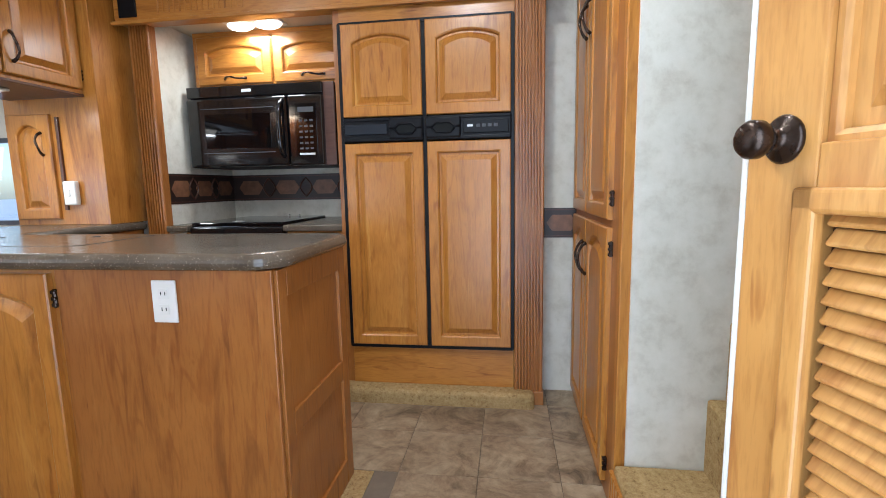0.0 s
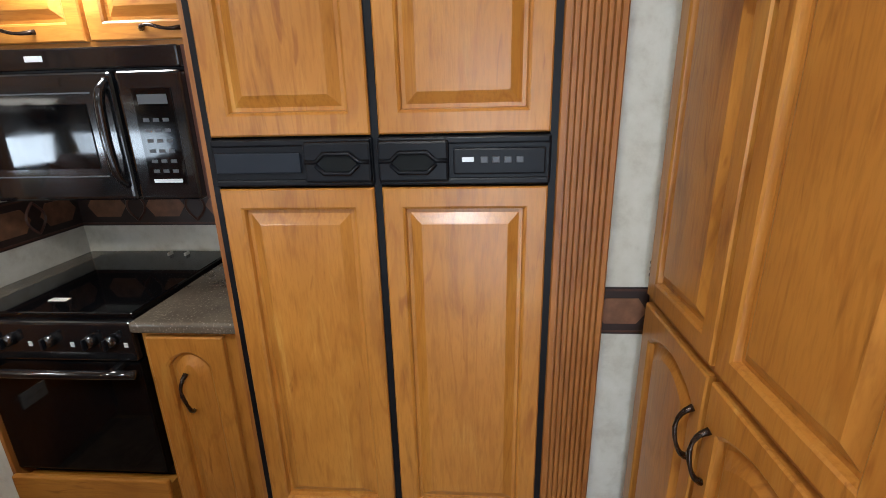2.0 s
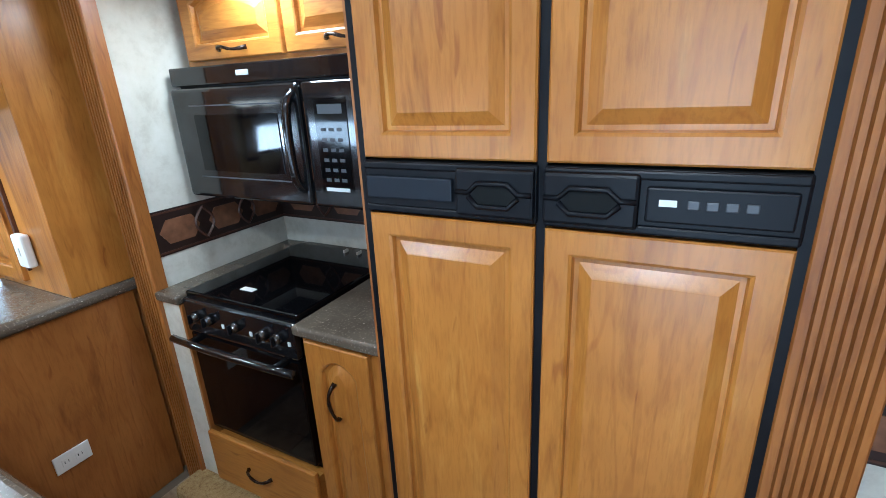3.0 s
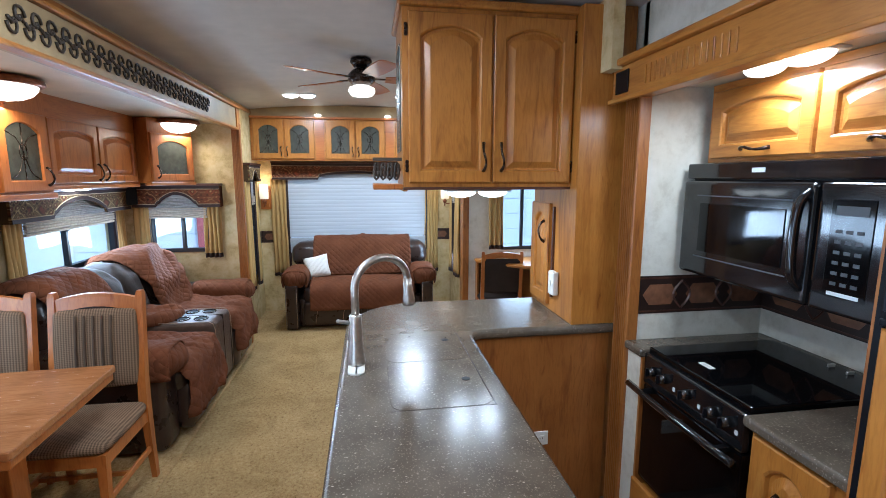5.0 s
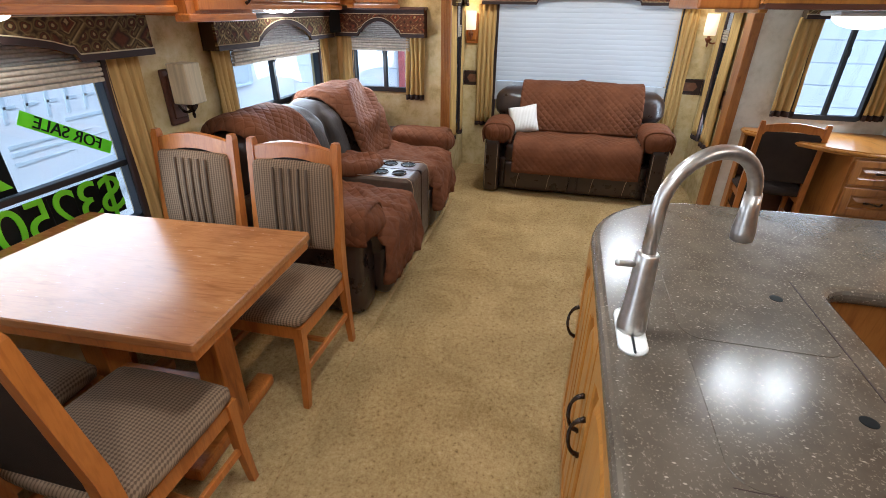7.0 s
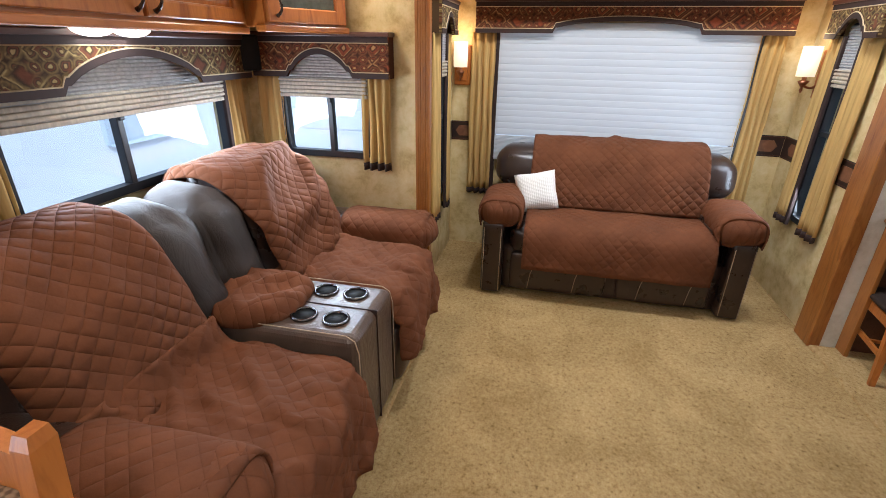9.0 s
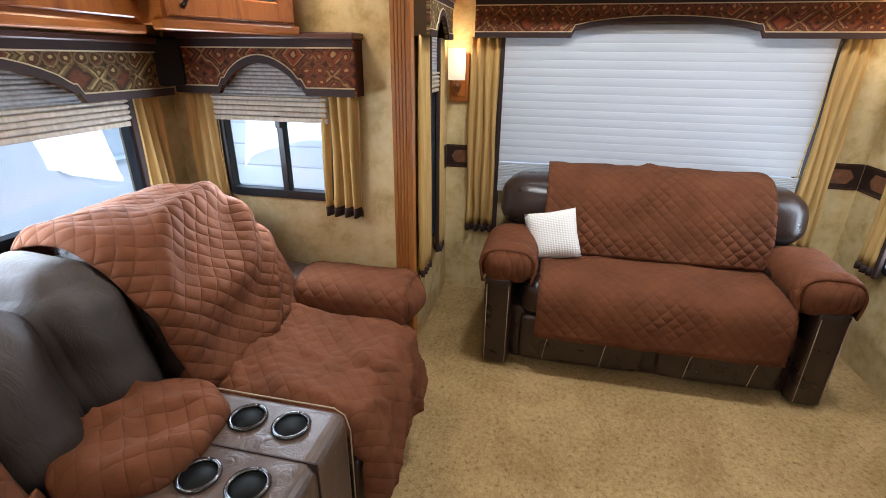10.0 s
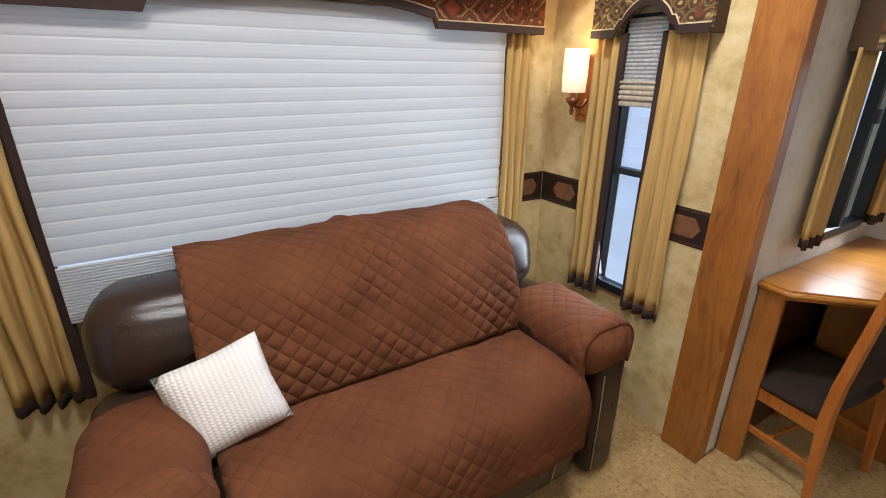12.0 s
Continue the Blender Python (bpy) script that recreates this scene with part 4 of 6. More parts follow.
# ---- windows ----
window("window_rear", (REAR + 0.02, RW[0]), 90, RW[1] - RW[0], RW[2], RW[3], label="wide rear window behind a closed shade")
window("window_side", (NW[0], RIGHT - 0.012), 0, NW[1] - NW[0], NW[2], NW[3], rails=[1.06], label="tall narrow black-framed window")
window("window_side_left", (NW[1], LEFT + 0.012), 180, NW[1] - NW[0], NW[2], NW[3], rails=[1.06], label="tall narrow black-framed window")
window("window_dining", (DW[1], SLIDE_Y + 0.012), 180, DW[1] - DW[0], DW[2], DW[3], rails=[0.905], label="wide dining window with sale stickers on its glass")
window("window_sofa", (SW[1], SLIDE_Y + 0.012), 180, SW[1] - SW[0], SW[2], SW[3], mull=[0.46], label="black sliding window over the sofa")
window("window_slide_end", (SLIDE_X0 + 0.012, EW[0]), 90, EW[1] - EW[0], EW[2], EW[3], mull=[0.27], label="black sliding window in the slide-out end")
window("window_desk", (-2.79 + 0.012, KW[0]), 90, KW[1] - KW[0], KW[2], KW[3], mull=[0.24], label="black sliding window beside the desk")
window("window_desk_side", (-2.62, 5.45 - 0.012), 0, 0.9, 0.86, 1.5, mull=[0.45], label="black sliding window behind the desk")

blind((REAR + 0.05, 2.525, 0), 90, 1.605, 0.90, 1.64, 0.044, label="closed white pleated shade over the rear window", rail=False)
blind((REAR + 0.046, 2.525, 0), 90, 1.605, 0.715, 0.895, 0.0095, blind_mat, "tightly stacked lowest pleats of the rear shade", False)
blind((NW[0] + 0.01, RIGHT - 0.02, 0), 0, 0.165, 1.33, 1.62, 0.014, blind_sheer, "half-raised pleated shade, grey sheer above cream")
blind((NW[1] - 0.01, LEFT + 0.02, 0), 180, 0.165, 1.33, 1.62, 0.014, blind_sheer, "half-raised pleated shade, grey sheer above cream")
blind((DW[1] - 0.02, SLIDE_Y + 0.02, 0), 180, DW[1] - DW[0] - 0.04, 1.275, 1.50, 0.014, blind_sheer, "half-raised pleated shade, grey sheer above cream")
blind((SW[1] - 0.02, SLIDE_Y + 0.02, 0), 180, SW[1] - SW[0] - 0.04, 1.245, 1.47, 0.014, blind_sheer, "half-raised pleated shade, grey sheer above cream")
blind((SLIDE_X0 + 0.02, EW[0], 0), 90, EW[1] - EW[0], 1.25, 1.47, 0.014, blind_sheer, "half-raised pleated shade, grey sheer above cream")

valance((REAR, 2.36, 1.575), 90, 1.93, 0.185, 0.85, 0.075, 0.035, 0.10, tapestry, "long red-brown tapestry valance over the rear window")
valance((-3.51, RIGHT, 1.555), 0, 0.475, 0.17, 0.20, 0.095, 0.03, 0.085, tapestry_gold, "short gold tapestry valance with an arched edge")
valance((-3.035, LEFT, 1.555), 180, 0.475, 0.17, 0.20, 0.095, 0.03, 0.085, tapestry_gold, "short gold tapestry valance with an arched edge")
valance((0.93, SLIDE_Y, 1.345), 180, 1.64, 0.19, 0.85, 0.09, 0.03, 0.10, tapestry_gold, "olive gold tapestry valance over the dining window")
valance((-1.15, SLIDE_Y, 1.325), 180, 1.41, 0.18, 0.60, 0.115, 0.03, 0.10, tapestry_gold, "olive gold tapestry valance over the sofa window")
valance((SLIDE_X0, 1.38, 1.335), 90, 0.735, 0.19, 0.30, 0.11, 0.03, 0.09, tapestry, "red-brown tapestry valance with an arched edge")
valance((-2.79, 4.70, 1.50), 90, 0.68, 0.15, 0.36, 0.06, 0.02, 0.09, tapestry_gold, "olive gold tapestry valance beside the desk")

for at, rz, w, h, edge in (((REAR, 2.33, 0.44), 90, 0.19, 1.14, 0.185), ((REAR, 4.12, 0.44), 90, 0.17, 1.14, 0.0),
                           ((-3.52, RIGHT, 0.50), 0, 0.13, 1.07, 0.135), ((-3.21, RIGHT, 0.50), 0, 0.15, 1.07, 0.0),
                           ((-3.03, LEFT, 0.42), 180, 0.17, 1.14, 0.175), ((-3.39, LEFT, 0.42), 180, 0.13, 1.14, 0.0),
                           ((-0.48, SLIDE_Y, 0.50), 180, 0.19, 0.86, 0.0), ((-1.16, SLIDE_Y, 0.90), 180, 0.16, 0.44, None),
                           ((-2.40, SLIDE_Y, 0.80), 180, 0.16, 0.54, 0.0), ((SLIDE_X0, 1.36, 0.87), 90, 0.14, 0.47, None),
                           ((SLIDE_X0, 1.945, 0.865), 90, 0.155, 0.48, None), ((-2.79, 4.68, 0.86), 90, 0.15, 0.65, None),
                           ((-2.79, 5.26, 0.86), 90, 0.13, 0.65, None), ((-2.68, 5.45, 0.86), 0, 0.15, 0.65, None)):
    curtain(at, rz, w, h, seed=round(7 * at[0] + 11 * at[1]), edge=edge)


# ---- kitchen ----
# counter: a long run with a curved return
def counter_outline(off):
    """The worktop's edge, drawn in by off; its free corners are rounded."""
    x0, x1, ya, yb, yc = -0.555, 1.40, 3.33, 3.885, 4.575
    pts = [(x0 + off, yc), (x0 + off, 3.72)]
    pts += [(x0 + 0.40 - (0.40 - off) * math.cos(a), 3.72 - (0.39 - off) * math.sin(a)) for a in [math.pi / 2 * k / 10 for k in range(1, 11)]]
    pts += [(x1 - 0.10 + (0.10 - off) * math.sin(a), ya + 0.10 - (0.10 - off) * math.cos(a)) for a in [math.pi / 2 * k / 14 for k in range(15)]]
    pts += [(x1 - 0.06 + (0.06 - off) * math.cos(a), yb - 0.06 + (0.06 - off) * math.sin(a)) for a in [math.pi / 2 * k / 5 for k in range(6)]]
    xi = 0.0 - off
    rr = 0.07 + off
    pts += [(xi + rr - rr * math.sin(a), yb - off + rr - rr * math.cos(a)) for a in [math.pi / 2 * k / 5 for k in range(6)]]
    pts += [(xi, yc)]
    return pts


wt = thing("worktop", (0, 0, 0.88), 0, "speckled grey-brown solid-surface worktop with a curved end", "worktop")
bm = bmesh.new()
loft(bm, [[(x, y, z) for x, y in counter_outline(o)] for o, z in ((0.02, 0.0), (0.008, 0.004), (0.001, 0.013), (0.0, 0.022), (0.002, 0.031), (0.007, 0.039), (0.014, 0.0435), (0.022, 0.045))])
part("slab", bm, counter, wt)
for nm, xa, xb in (("sink_cover", -0.01, 0.305), ("sink_cover", 0.312, 0.67)):
    bm = bmesh.new()
    loft(bm, [[(x, y, z) for x, y in rounded(xa + o, xb - o, 3.50 + o, 3.815 - o, 0.045)] for o, z in ((0, 0.0446), (0.0, 0.0456), (0.001, 0.0462))])
    part(nm, bm, counter, wt, "flush matching sink cover")
    part("cover_gap", boxed(xa, xb, 3.8155, 3.8185, 0.0448, 0.0458), cuff, wt, "thin dark joint")
part("cover_gap", boxed(0.671, 0.6725, 3.50, 3.8185, 0.0448, 0.0456), cuff, wt, "thin dark joint")
for x, y in ((0.09, 3.752), (0.481, 3.762)):
    # No hole is cut: a black disc on top paints its dark, shaded inside.
    part("finger_hole", lathe(bmesh.new(), [(0.0145, 0.046), (0.0145, 0.0472), (0.012, 0.0473)], (x, y, 0), 16), sign_black, wt, "dark finger hole")

pc = thing("peninsula_cabinet", (0, 0, 0), 0, "stained maple peninsula base with doors and drawers", "cabinet")
part("end_panel", boxed(1.335, 1.365, 3.36, 3.86, 0.0, 0.88, 0.003), wood_panel, pc)
part("front_panel", boxed(0.74, 1.335, 3.355, 3.375, 0.0, 0.88, 0.002), wood_panel, pc)
part("back_panel", boxed(0.0, 1.335, 3.84, 3.86, 0.0, 0.88), wood_panel, pc)
part("face_frame", boxed(-0.30, 0.74, 3.36, 3.38, 0.06, 0.88), wood_z, pc)
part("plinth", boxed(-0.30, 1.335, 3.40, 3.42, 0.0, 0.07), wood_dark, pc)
part("corner_stile", boxed(1.325, 1.37, 3.350, 3.362, 0, 0.88, 0.003), wood_panel, pc)
for y0, y1 in ((3.37, 3.42), (3.80, 3.862)):
    part("stile", boxed(1.364, 1.376, y0, y1, 0.0, 0.878, 0.002), wood_panel, pc)
for z0, z1 in ((0.80, 0.878), (0.40, 0.47), (0.0, 0.09)):
    part("rail", boxed(1.364, 1.376, 3.42, 3.80, z0, z1, 0.002), wood_panel, pc)
bm = bmesh.new()
loft(bm, [[(-0.50 + 0.36 - 0.36 * math.cos(a), 3.73 - 0.35 * math.sin(a), z) for a in [math.pi / 2 * k / 8 for k in range(9)]] + [(-0.14, 3.84, z), (-0.50, 3.84, z)] for z in (0.0, 0.88)])
part("curved_end", bm, wood_panel, pc)
part("return_panel", boxed(-0.05, -0.02, 3.85, 4.56, 0.0, 0.88, 0.002), wood_panel, pc)
part("return_back", boxed(-0.50, -0.47, 3.84, 4.36, 0.0, 0.88), wood_panel, pc)
add_door(pc, 0.28, 0.725, 0.09, 0.87, 3.36, True, wood_z, (0.315, 0.58), hinges=0.735, length=0.13)
add_door(pc, 0.0, 0.268, 0.09, 0.87, 3.36, True, wood_z, (0.233, 0.58), length=0.13)
add_door(pc, -0.285, -0.012, 0.09, 0.87, 3.36, True, wood_z, (-0.25, 0.54), length=0.13)


def outlet(at, rz, level=False, label="white electrical outlet plate"):
    o = thing("outlet", at, rz, label, "outlet")
    w, h = (0.114, 0.07) if level else (0.07, 0.114)
    part("plate", boxed(-w / 2, w / 2, -0.006, 0, -h / 2, h / 2, 0.003), white_plastic, o)
    for s in (-1, 1):
        cx, cz = (s * 0.021, 0) if level else (0, s * 0.021)
        part("socket", boxed(cx - 0.014, cx + 0.014, -0.0085, -0.006, cz - 0.014, cz + 0.014, 0.001), white_plastic, o)
        for d in (-0.006, 0.006):
            part("slot", boxed(cx + d - 0.001, cx + d + 0.001, -0.0092, -0.0084, cz - 0.003, cz + 0.006), sign_black, o)
    return o


outlet((1.067, 3.354, 0.797), 0)
outlet((-0.019, 4.215, 0.372), 90, True, "white outlet plate mounted sideways low on the panel")
o = thing("wall_switch", (-0.205, 4.362, 1.085), 0, "white switch box on the cabinet side", "switch")
part("plate", boxed(-0.035, 0.035, -0.03, 0, -0.06, 0.06, 0.008), white_plastic, o)
part("button", boxed(-0.008, 0.008, -0.034, -0.03, -0.016, 0.016, 0.002), white_plastic, o)

f = thing("kitchen_faucet", (0.315, 3.392, 0.925), 0, "brushed nickel pull-down kitchen faucet", "faucet")
bm = bmesh.new()
loft(bm, [[(x, y, z) for x, y in rounded(-0.085 + o, 0.085 - o, -0.03 + o, 0.03 - o, 0.029, 6)] for o, z in ((0.0, 0), (0.0, 0.006), (0.004, 0.010))])
part("base_plate", bm, white_plastic, f, "white-edged oval base plate", True)
part("body", lathe(bmesh.new(), [(0.030, 0.008), (0.031, 0.02), (0.028, 0.05), (0.025, 0.10), (0.0225, 0.165), (0.022, 0.19), (0.018, 0.195)]), nickel, f, smooth=True)
R = 0.098
neck = [(0, 0, 0.19), (0, 0, 0.28)] + [(0, R - R * math.cos(a), 0.29 + R * math.sin(a)) for a in [math.pi * k / 16 for k in range(17)]] + [(0, 2 * R, 0.285)]
neck = [(x - 0.12 * (y / (2 * R)), y, z) for x, y, z in neck]
part("neck", tube(bmesh.new(), neck, 0.0145, 12), nickel, f, smooth=True)
tip = neck[-1]
part("spray_head", tube(bmesh.new(), [(tip[0], tip[1], tip[2] + 0.01), (tip[0] - 0.003, tip[1] + 0.003, tip[2] - 0.03), (tip[0] - 0.006, tip[1] + 0.006, tip[2] - 0.075), (tip[0] - 0.007, tip[1] + 0.007, tip[2] - 0.095)], 0.018, 14, [0.9, 1.0, 1.28, 1.25]), nickel, f, smooth=True)
part("lever", tube(bmesh.new(), [(0, -0.02, 0.165), (0.02, -0.045, 0.175), (0.04, -0.06, 0.185)], 0.007, 8), nickel, f, smooth=True)

# tall end cabinet and hanging cabinet over the return
tc = thing("tall_end_cabinet", (0, 0, 0), 0, "full-height maple end cabinet on the worktop with a narrow door", "cabinet")
part("body", boxed(-0.555, -0.02, 4.365, 4.61, 0.925, 2.33, 0.003), wood_z, tc)
part("lower_body", boxed(-0.47, -0.052, 4.365, 4.61, 0.0, 0.878), wood_panel, tc)
add_door(tc, -0.535, -0.29, 0.955, 1.475, 4.365, True, wood_z, (-0.335, 1.33))
# Dark strip on the face paints the shade of a narrow recess.
part("side_strip", boxed(-0.262, -0.245, 4.353, 4.366, 1.0, 1.46, 0.002), wood_dark, tc)

hc = thing("hanging_cabinet", (-0.10, 3.60, 1.562), 90, "two-door honey maple cabinet hanging over the worktop", "cabinet")
part("body", boxed(0.02, 0.765, 0.002, 0.42, 0.0, 0.76, 0.003), wood_z, hc)
part("face_frame", boxed(0.0, 0.77, -0.004, 0.004, -0.004, 0.76), wood_z, hc)
add_door(hc, 0.025, 0.385, 0.02, 0.72, -0.004, True, wood_z, (0.35, 0.13), hinges=0.015, length=0.12)
add_door(hc, 0.395, 0.755, 0.02, 0.72, -0.004, True, wood_z, (0.43, 0.13), hinges=0.765, length=0.12)
part("end_frame", boxed(0.0, 0.02, 0.02, 0.40, -0.02, 0.75, 0.004), wood_z, hc)
part("end_glass", boxed(-0.006, 0.001, 0.10, 0.33, 0.16, 0.62, 0.002), smoked, hc, "smoked glass end pane")
part("cornice", boxed(-0.02, 0.78, -0.03, 0.44, 0.74, 0.775, 0.01), wood_y, hc)
# Underside darker than the maple body.
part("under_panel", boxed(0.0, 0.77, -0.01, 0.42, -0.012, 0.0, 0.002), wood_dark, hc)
sf = part("display_shelf", boxed(-0.13, 0.0, 0.02, 0.40, -0.012, 0.012, 0.005), wood_red, hc, "small red maple end shelf")
gl = part("gallery_rail", boxed(-0.13, 0.0, 0.09, 0.11, 0.115, 0.13), lace, hc, "carved dark gallery rail")
for k in range(4):
    for sx in (1, -1):
        part("scroll", tube(bmesh.new(), [(-0.125 + 0.03 * k + 0.012 + sx * 0.014 * math.cos(0.7 * q) * (1 - q / 14), 0.10, 0.07 + sx * 0.045 * math.sin(0.7 * q) * (1 - q / 14)) for q in range(10)], 0.006, 5), lace, gl, "", True)


def dome_light(at, twin=True, label="", power=8, level=True, size=0.12):
    """A ceiling lamp with two milky oval covers on a white base."""
    o = thing("ceiling_light", at, 0, label or "lit double-dome ceiling light with milky covers", "ceiling light", "dome lights")
    part("base", boxed(-0.16, 0.16, -0.055, 0.055, -0.012, 0, 0.005), white_plastic, o)
    for sx in (-1, 1):
        bm = bmesh.new()
        loops = []
        for k in range(6):
            a = math.pi / 2 * k / 6
            loops.append([(sx * 0.078 + 0.074 * math.cos(a) * math.cos(2 * math.pi * q / 20), 0.05 * math.cos(a) * math.sin(2 * math.pi * q / 20), -0.012 - 0.03 * math.sin(a)) for q in range(20)])
        loft(bm, loops)
        part("diffuser", bm, dome_glow, o, "milky oval cover, lit", True)
    if level:
        lamp(at[0], at[1], at[2] - 0.05, power, 0.22)
    else:
        for s in (-0.078, 0.078):
            lamp(at[0], at[1] + s, at[2] - 0.05, power / 2, 0.09)
    return o


dome_light((0.62, 4.74, 1.974), power=4)
dome_light((-0.28, 3.97, 1.549), level=False, power=2.4, label="lit double-dome light under the hanging cabinet").rotation_euler = (0, 0, radians(90))

# cooker in its alcove
ck = thing("cooker", (0.26, 4.565, 0.09), 0, "black built-in cooker with a glass hob and five knobs", "cooker")
part("hob", boxed(0.0, 0.53, 0.02, 0.60, 0.79, 0.822, 0.006), black_glass, ck, "black glass hob cover")
part("control_panel", boxed(0.0, 0.53, 0.0, 0.03, 0.67, 0.80, 0.008), black_gloss, ck)
for k, x in enumerate((0.07, 0.14, 0.27, 0.40, 0.465)):
    kn = bmesh.new()
    lathe(kn, [(0.019, 0), (0.0185, 0.011), (0.015, 0.024), (0.012, 0.026)], n=16)
    ob = part("knob", kn, rim_metal, ck, "dark chromed control knob", True)
    ob.matrix_local = pose(x, 0.0, 0.742, 90, 0, 0)
    part("knob_grip", boxed(x - 0.004, x + 0.004, -0.036, -0.024, 0.725, 0.759, 0.002), black_satin, ck)
for x in (0.105, 0.20, 0.335, 0.505):
    part("mark", boxed(x - 0.006, x + 0.006, -0.002, 0.0, 0.72, 0.735), display, ck)
part("oven_door", boxed(0.0, 0.53, 0.005, 0.05, 0.245, 0.665, 0.008), black_glass, ck, "black glass oven door")
part("body", boxed(0.005, 0.525, 0.05, 0.58, 0.02, 0.79), black_satin, ck)
ob = part("oven_handle", tube(bmesh.new(), [(-0.03, -0.045, 0.655), (0.1, -0.05, 0.655), (0.27, -0.052, 0.655), (0.44, -0.05, 0.655), (0.55, -0.045, 0.655)], 0.014, 10), black_gloss, ck, smooth=True)
for x in (0.06, 0.47):
    part("handle_post", boxed(x - 0.01, x + 0.01, -0.045, 0.006, 0.645, 0.665, 0.003), black_gloss, ck)
part("hob_label", boxed(0.19, 0.25, 0.10, 0.125, 0.8225, 0.824), white_plastic, ck)
for x in (0.30, 0.37):
    part("hob_hinge", boxed(x - 0.004, x + 0.004, 0.545, 0.575, 0.822, 0.835, 0.002), nickel, ck)
cd = thing("pan_storage", (0.25, 4.565, 0.09), 0, "honey maple pan drawer built in below the cooker", "drawer")
dr = part("front", boxed(0.0, 0.55, -0.02, 0.0, 0.0, 0.235, 0.006), wood_x, cd)
part("handle", pull(bmesh.new(), (0.27, -0.02, 0.13), 0.12, True), iron, dr, "curved oil-rubbed bronze pull", True)
part("box", boxed(0.01, 0.54, 0.0, 0.4, 0.0, 0.2), wood_x, cd)
cs = thing("cooker_surround", (0.135, 4.56, 0.075), 0, "narrow maple and wallpaper filler beside the cooker", "cabinet")
part("stile", boxed(0.108, 0.122, 0.0, 0.6, 0.0, 0.788, 0.002), wood_panel, cs)
part("filler", boxed(0.0, 0.108, 0.006, 0.03, 0.0, 0.788), paper, cs, "cream wallpapered filler strip")
wk = thing("kitchen_worktop", (0, 0, 0.865), 0, "speckled grey-brown worktop beside the cooker", "worktop")
part("slab", boxed(0.80, 1.16, 4.545, 5.22, 0.0, 0.035, 0.01, 3), counter, wk)
part("left_strip", boxed(0.135, 0.262, 4.545, 5.22, 0.0, 0.035, 0.01, 3), counter, wk)
part("back_strip", boxed(0.262, 0.80, 5.16, 5.22, 0.0, 0.035, 0.004, 3), counter, wk)
bc = thing("base_cabinet", (0.815, 4.575, 0.075), 0, "narrow honey maple base cabinet with an arched door", "cabinet")
part("body", boxed(0.0, 0.34, 0.0, 0.6, 0.0, 0.788), wood_z, bc)
add_door(bc, 0.02, 0.255, 0.03, 0.775, 0.0, True, wood_z, (0.125, 0.59), length=0.13)

mw = thing("microwave", (0.165, 4.80, 1.215), 0, "black over-the-range microwave with a keypad", "microwave")
part("body", boxed(0.0, 0.86, 0.0, 0.40, 0.0, 0.445, 0.004), black_satin, mw)
part("top_vent", boxed(0.0, 0.80, -0.032, 0.0, 0.385, 0.445, 0.006), black_gloss, mw)
dr = part("oven_door", boxed(0.0, 0.595, -0.045, 0.0, 0.0, 0.378, 0.014, 3), black_gloss, mw)
part("viewing_window", boxed(0.11, 0.50, -0.048, -0.044, 0.10, 0.29, 0.001), black_glass, dr)
for z in (0.075, 0.318):
    part("window_line", boxed(0.09, 0.52, -0.0475, -0.044, z, z + 0.004), grey_plastic, dr)
part("handle", tube(bmesh.new(), smooth_path([(0.572, -0.04, 0.05), (0.568, -0.072, 0.09), (0.565, -0.078, 0.2), (0.568, -0.072, 0.31), (0.572, -0.04, 0.35)], 4), 0.014, 8), black_gloss, dr, smooth=True)
kp = part("keypad", boxed(0.60, 0.80, -0.04, 0.0, 0.0, 0.378, 0.01, 3), black_gloss, mw)
part("key_field", boxed(0.645, 0.765, -0.0425, -0.039, 0.05, 0.33, 0.001), black_glass, kp)
part("clock", boxed(0.66, 0.75, -0.0435, -0.042, 0.285, 0.312), grey_plastic, kp, "small grey clock display")
for i in range(3):
    for k in range(6):
        part("key", boxed(0.665 + 0.03 * i, 0.683 + 0.03 * i, -0.0438, -0.042, 0.085 + 0.03 * k, 0.095 + 0.03 * k), grey_plastic, kp)
part("key_bar", boxed(0.66, 0.75, -0.0438, -0.042, 0.055, 0.066), display, kp)
part("badge", boxed(0.335, 0.39, -0.034, -0.031, 0.408, 0.424, 0.001), display, mw, "plain pale maker's badge")
part("filler", boxed(0.80, 0.86, -0.012, 0.0, 0.0, 0.445), wood_dark, mw)

uc = thing("wall_cabinet", (0.18, 4.845, 1.665), 0, "two-door honey maple cabinet over the microwave", "cabinet")
part("body", boxed(0.0, 0.98, 0.0, 0.37, 0.0, 0.306), wood_x, uc)
add_door(uc, 0.03, 0.475, 0.015, 0.275, 0.0, True, wood_x, (0.26, 0.045), True, length=0.13)
add_door(uc, 0.49, 0.935, 0.015, 0.275, 0.0, True, wood_x, (0.72, 0.045), True, length=0.13)

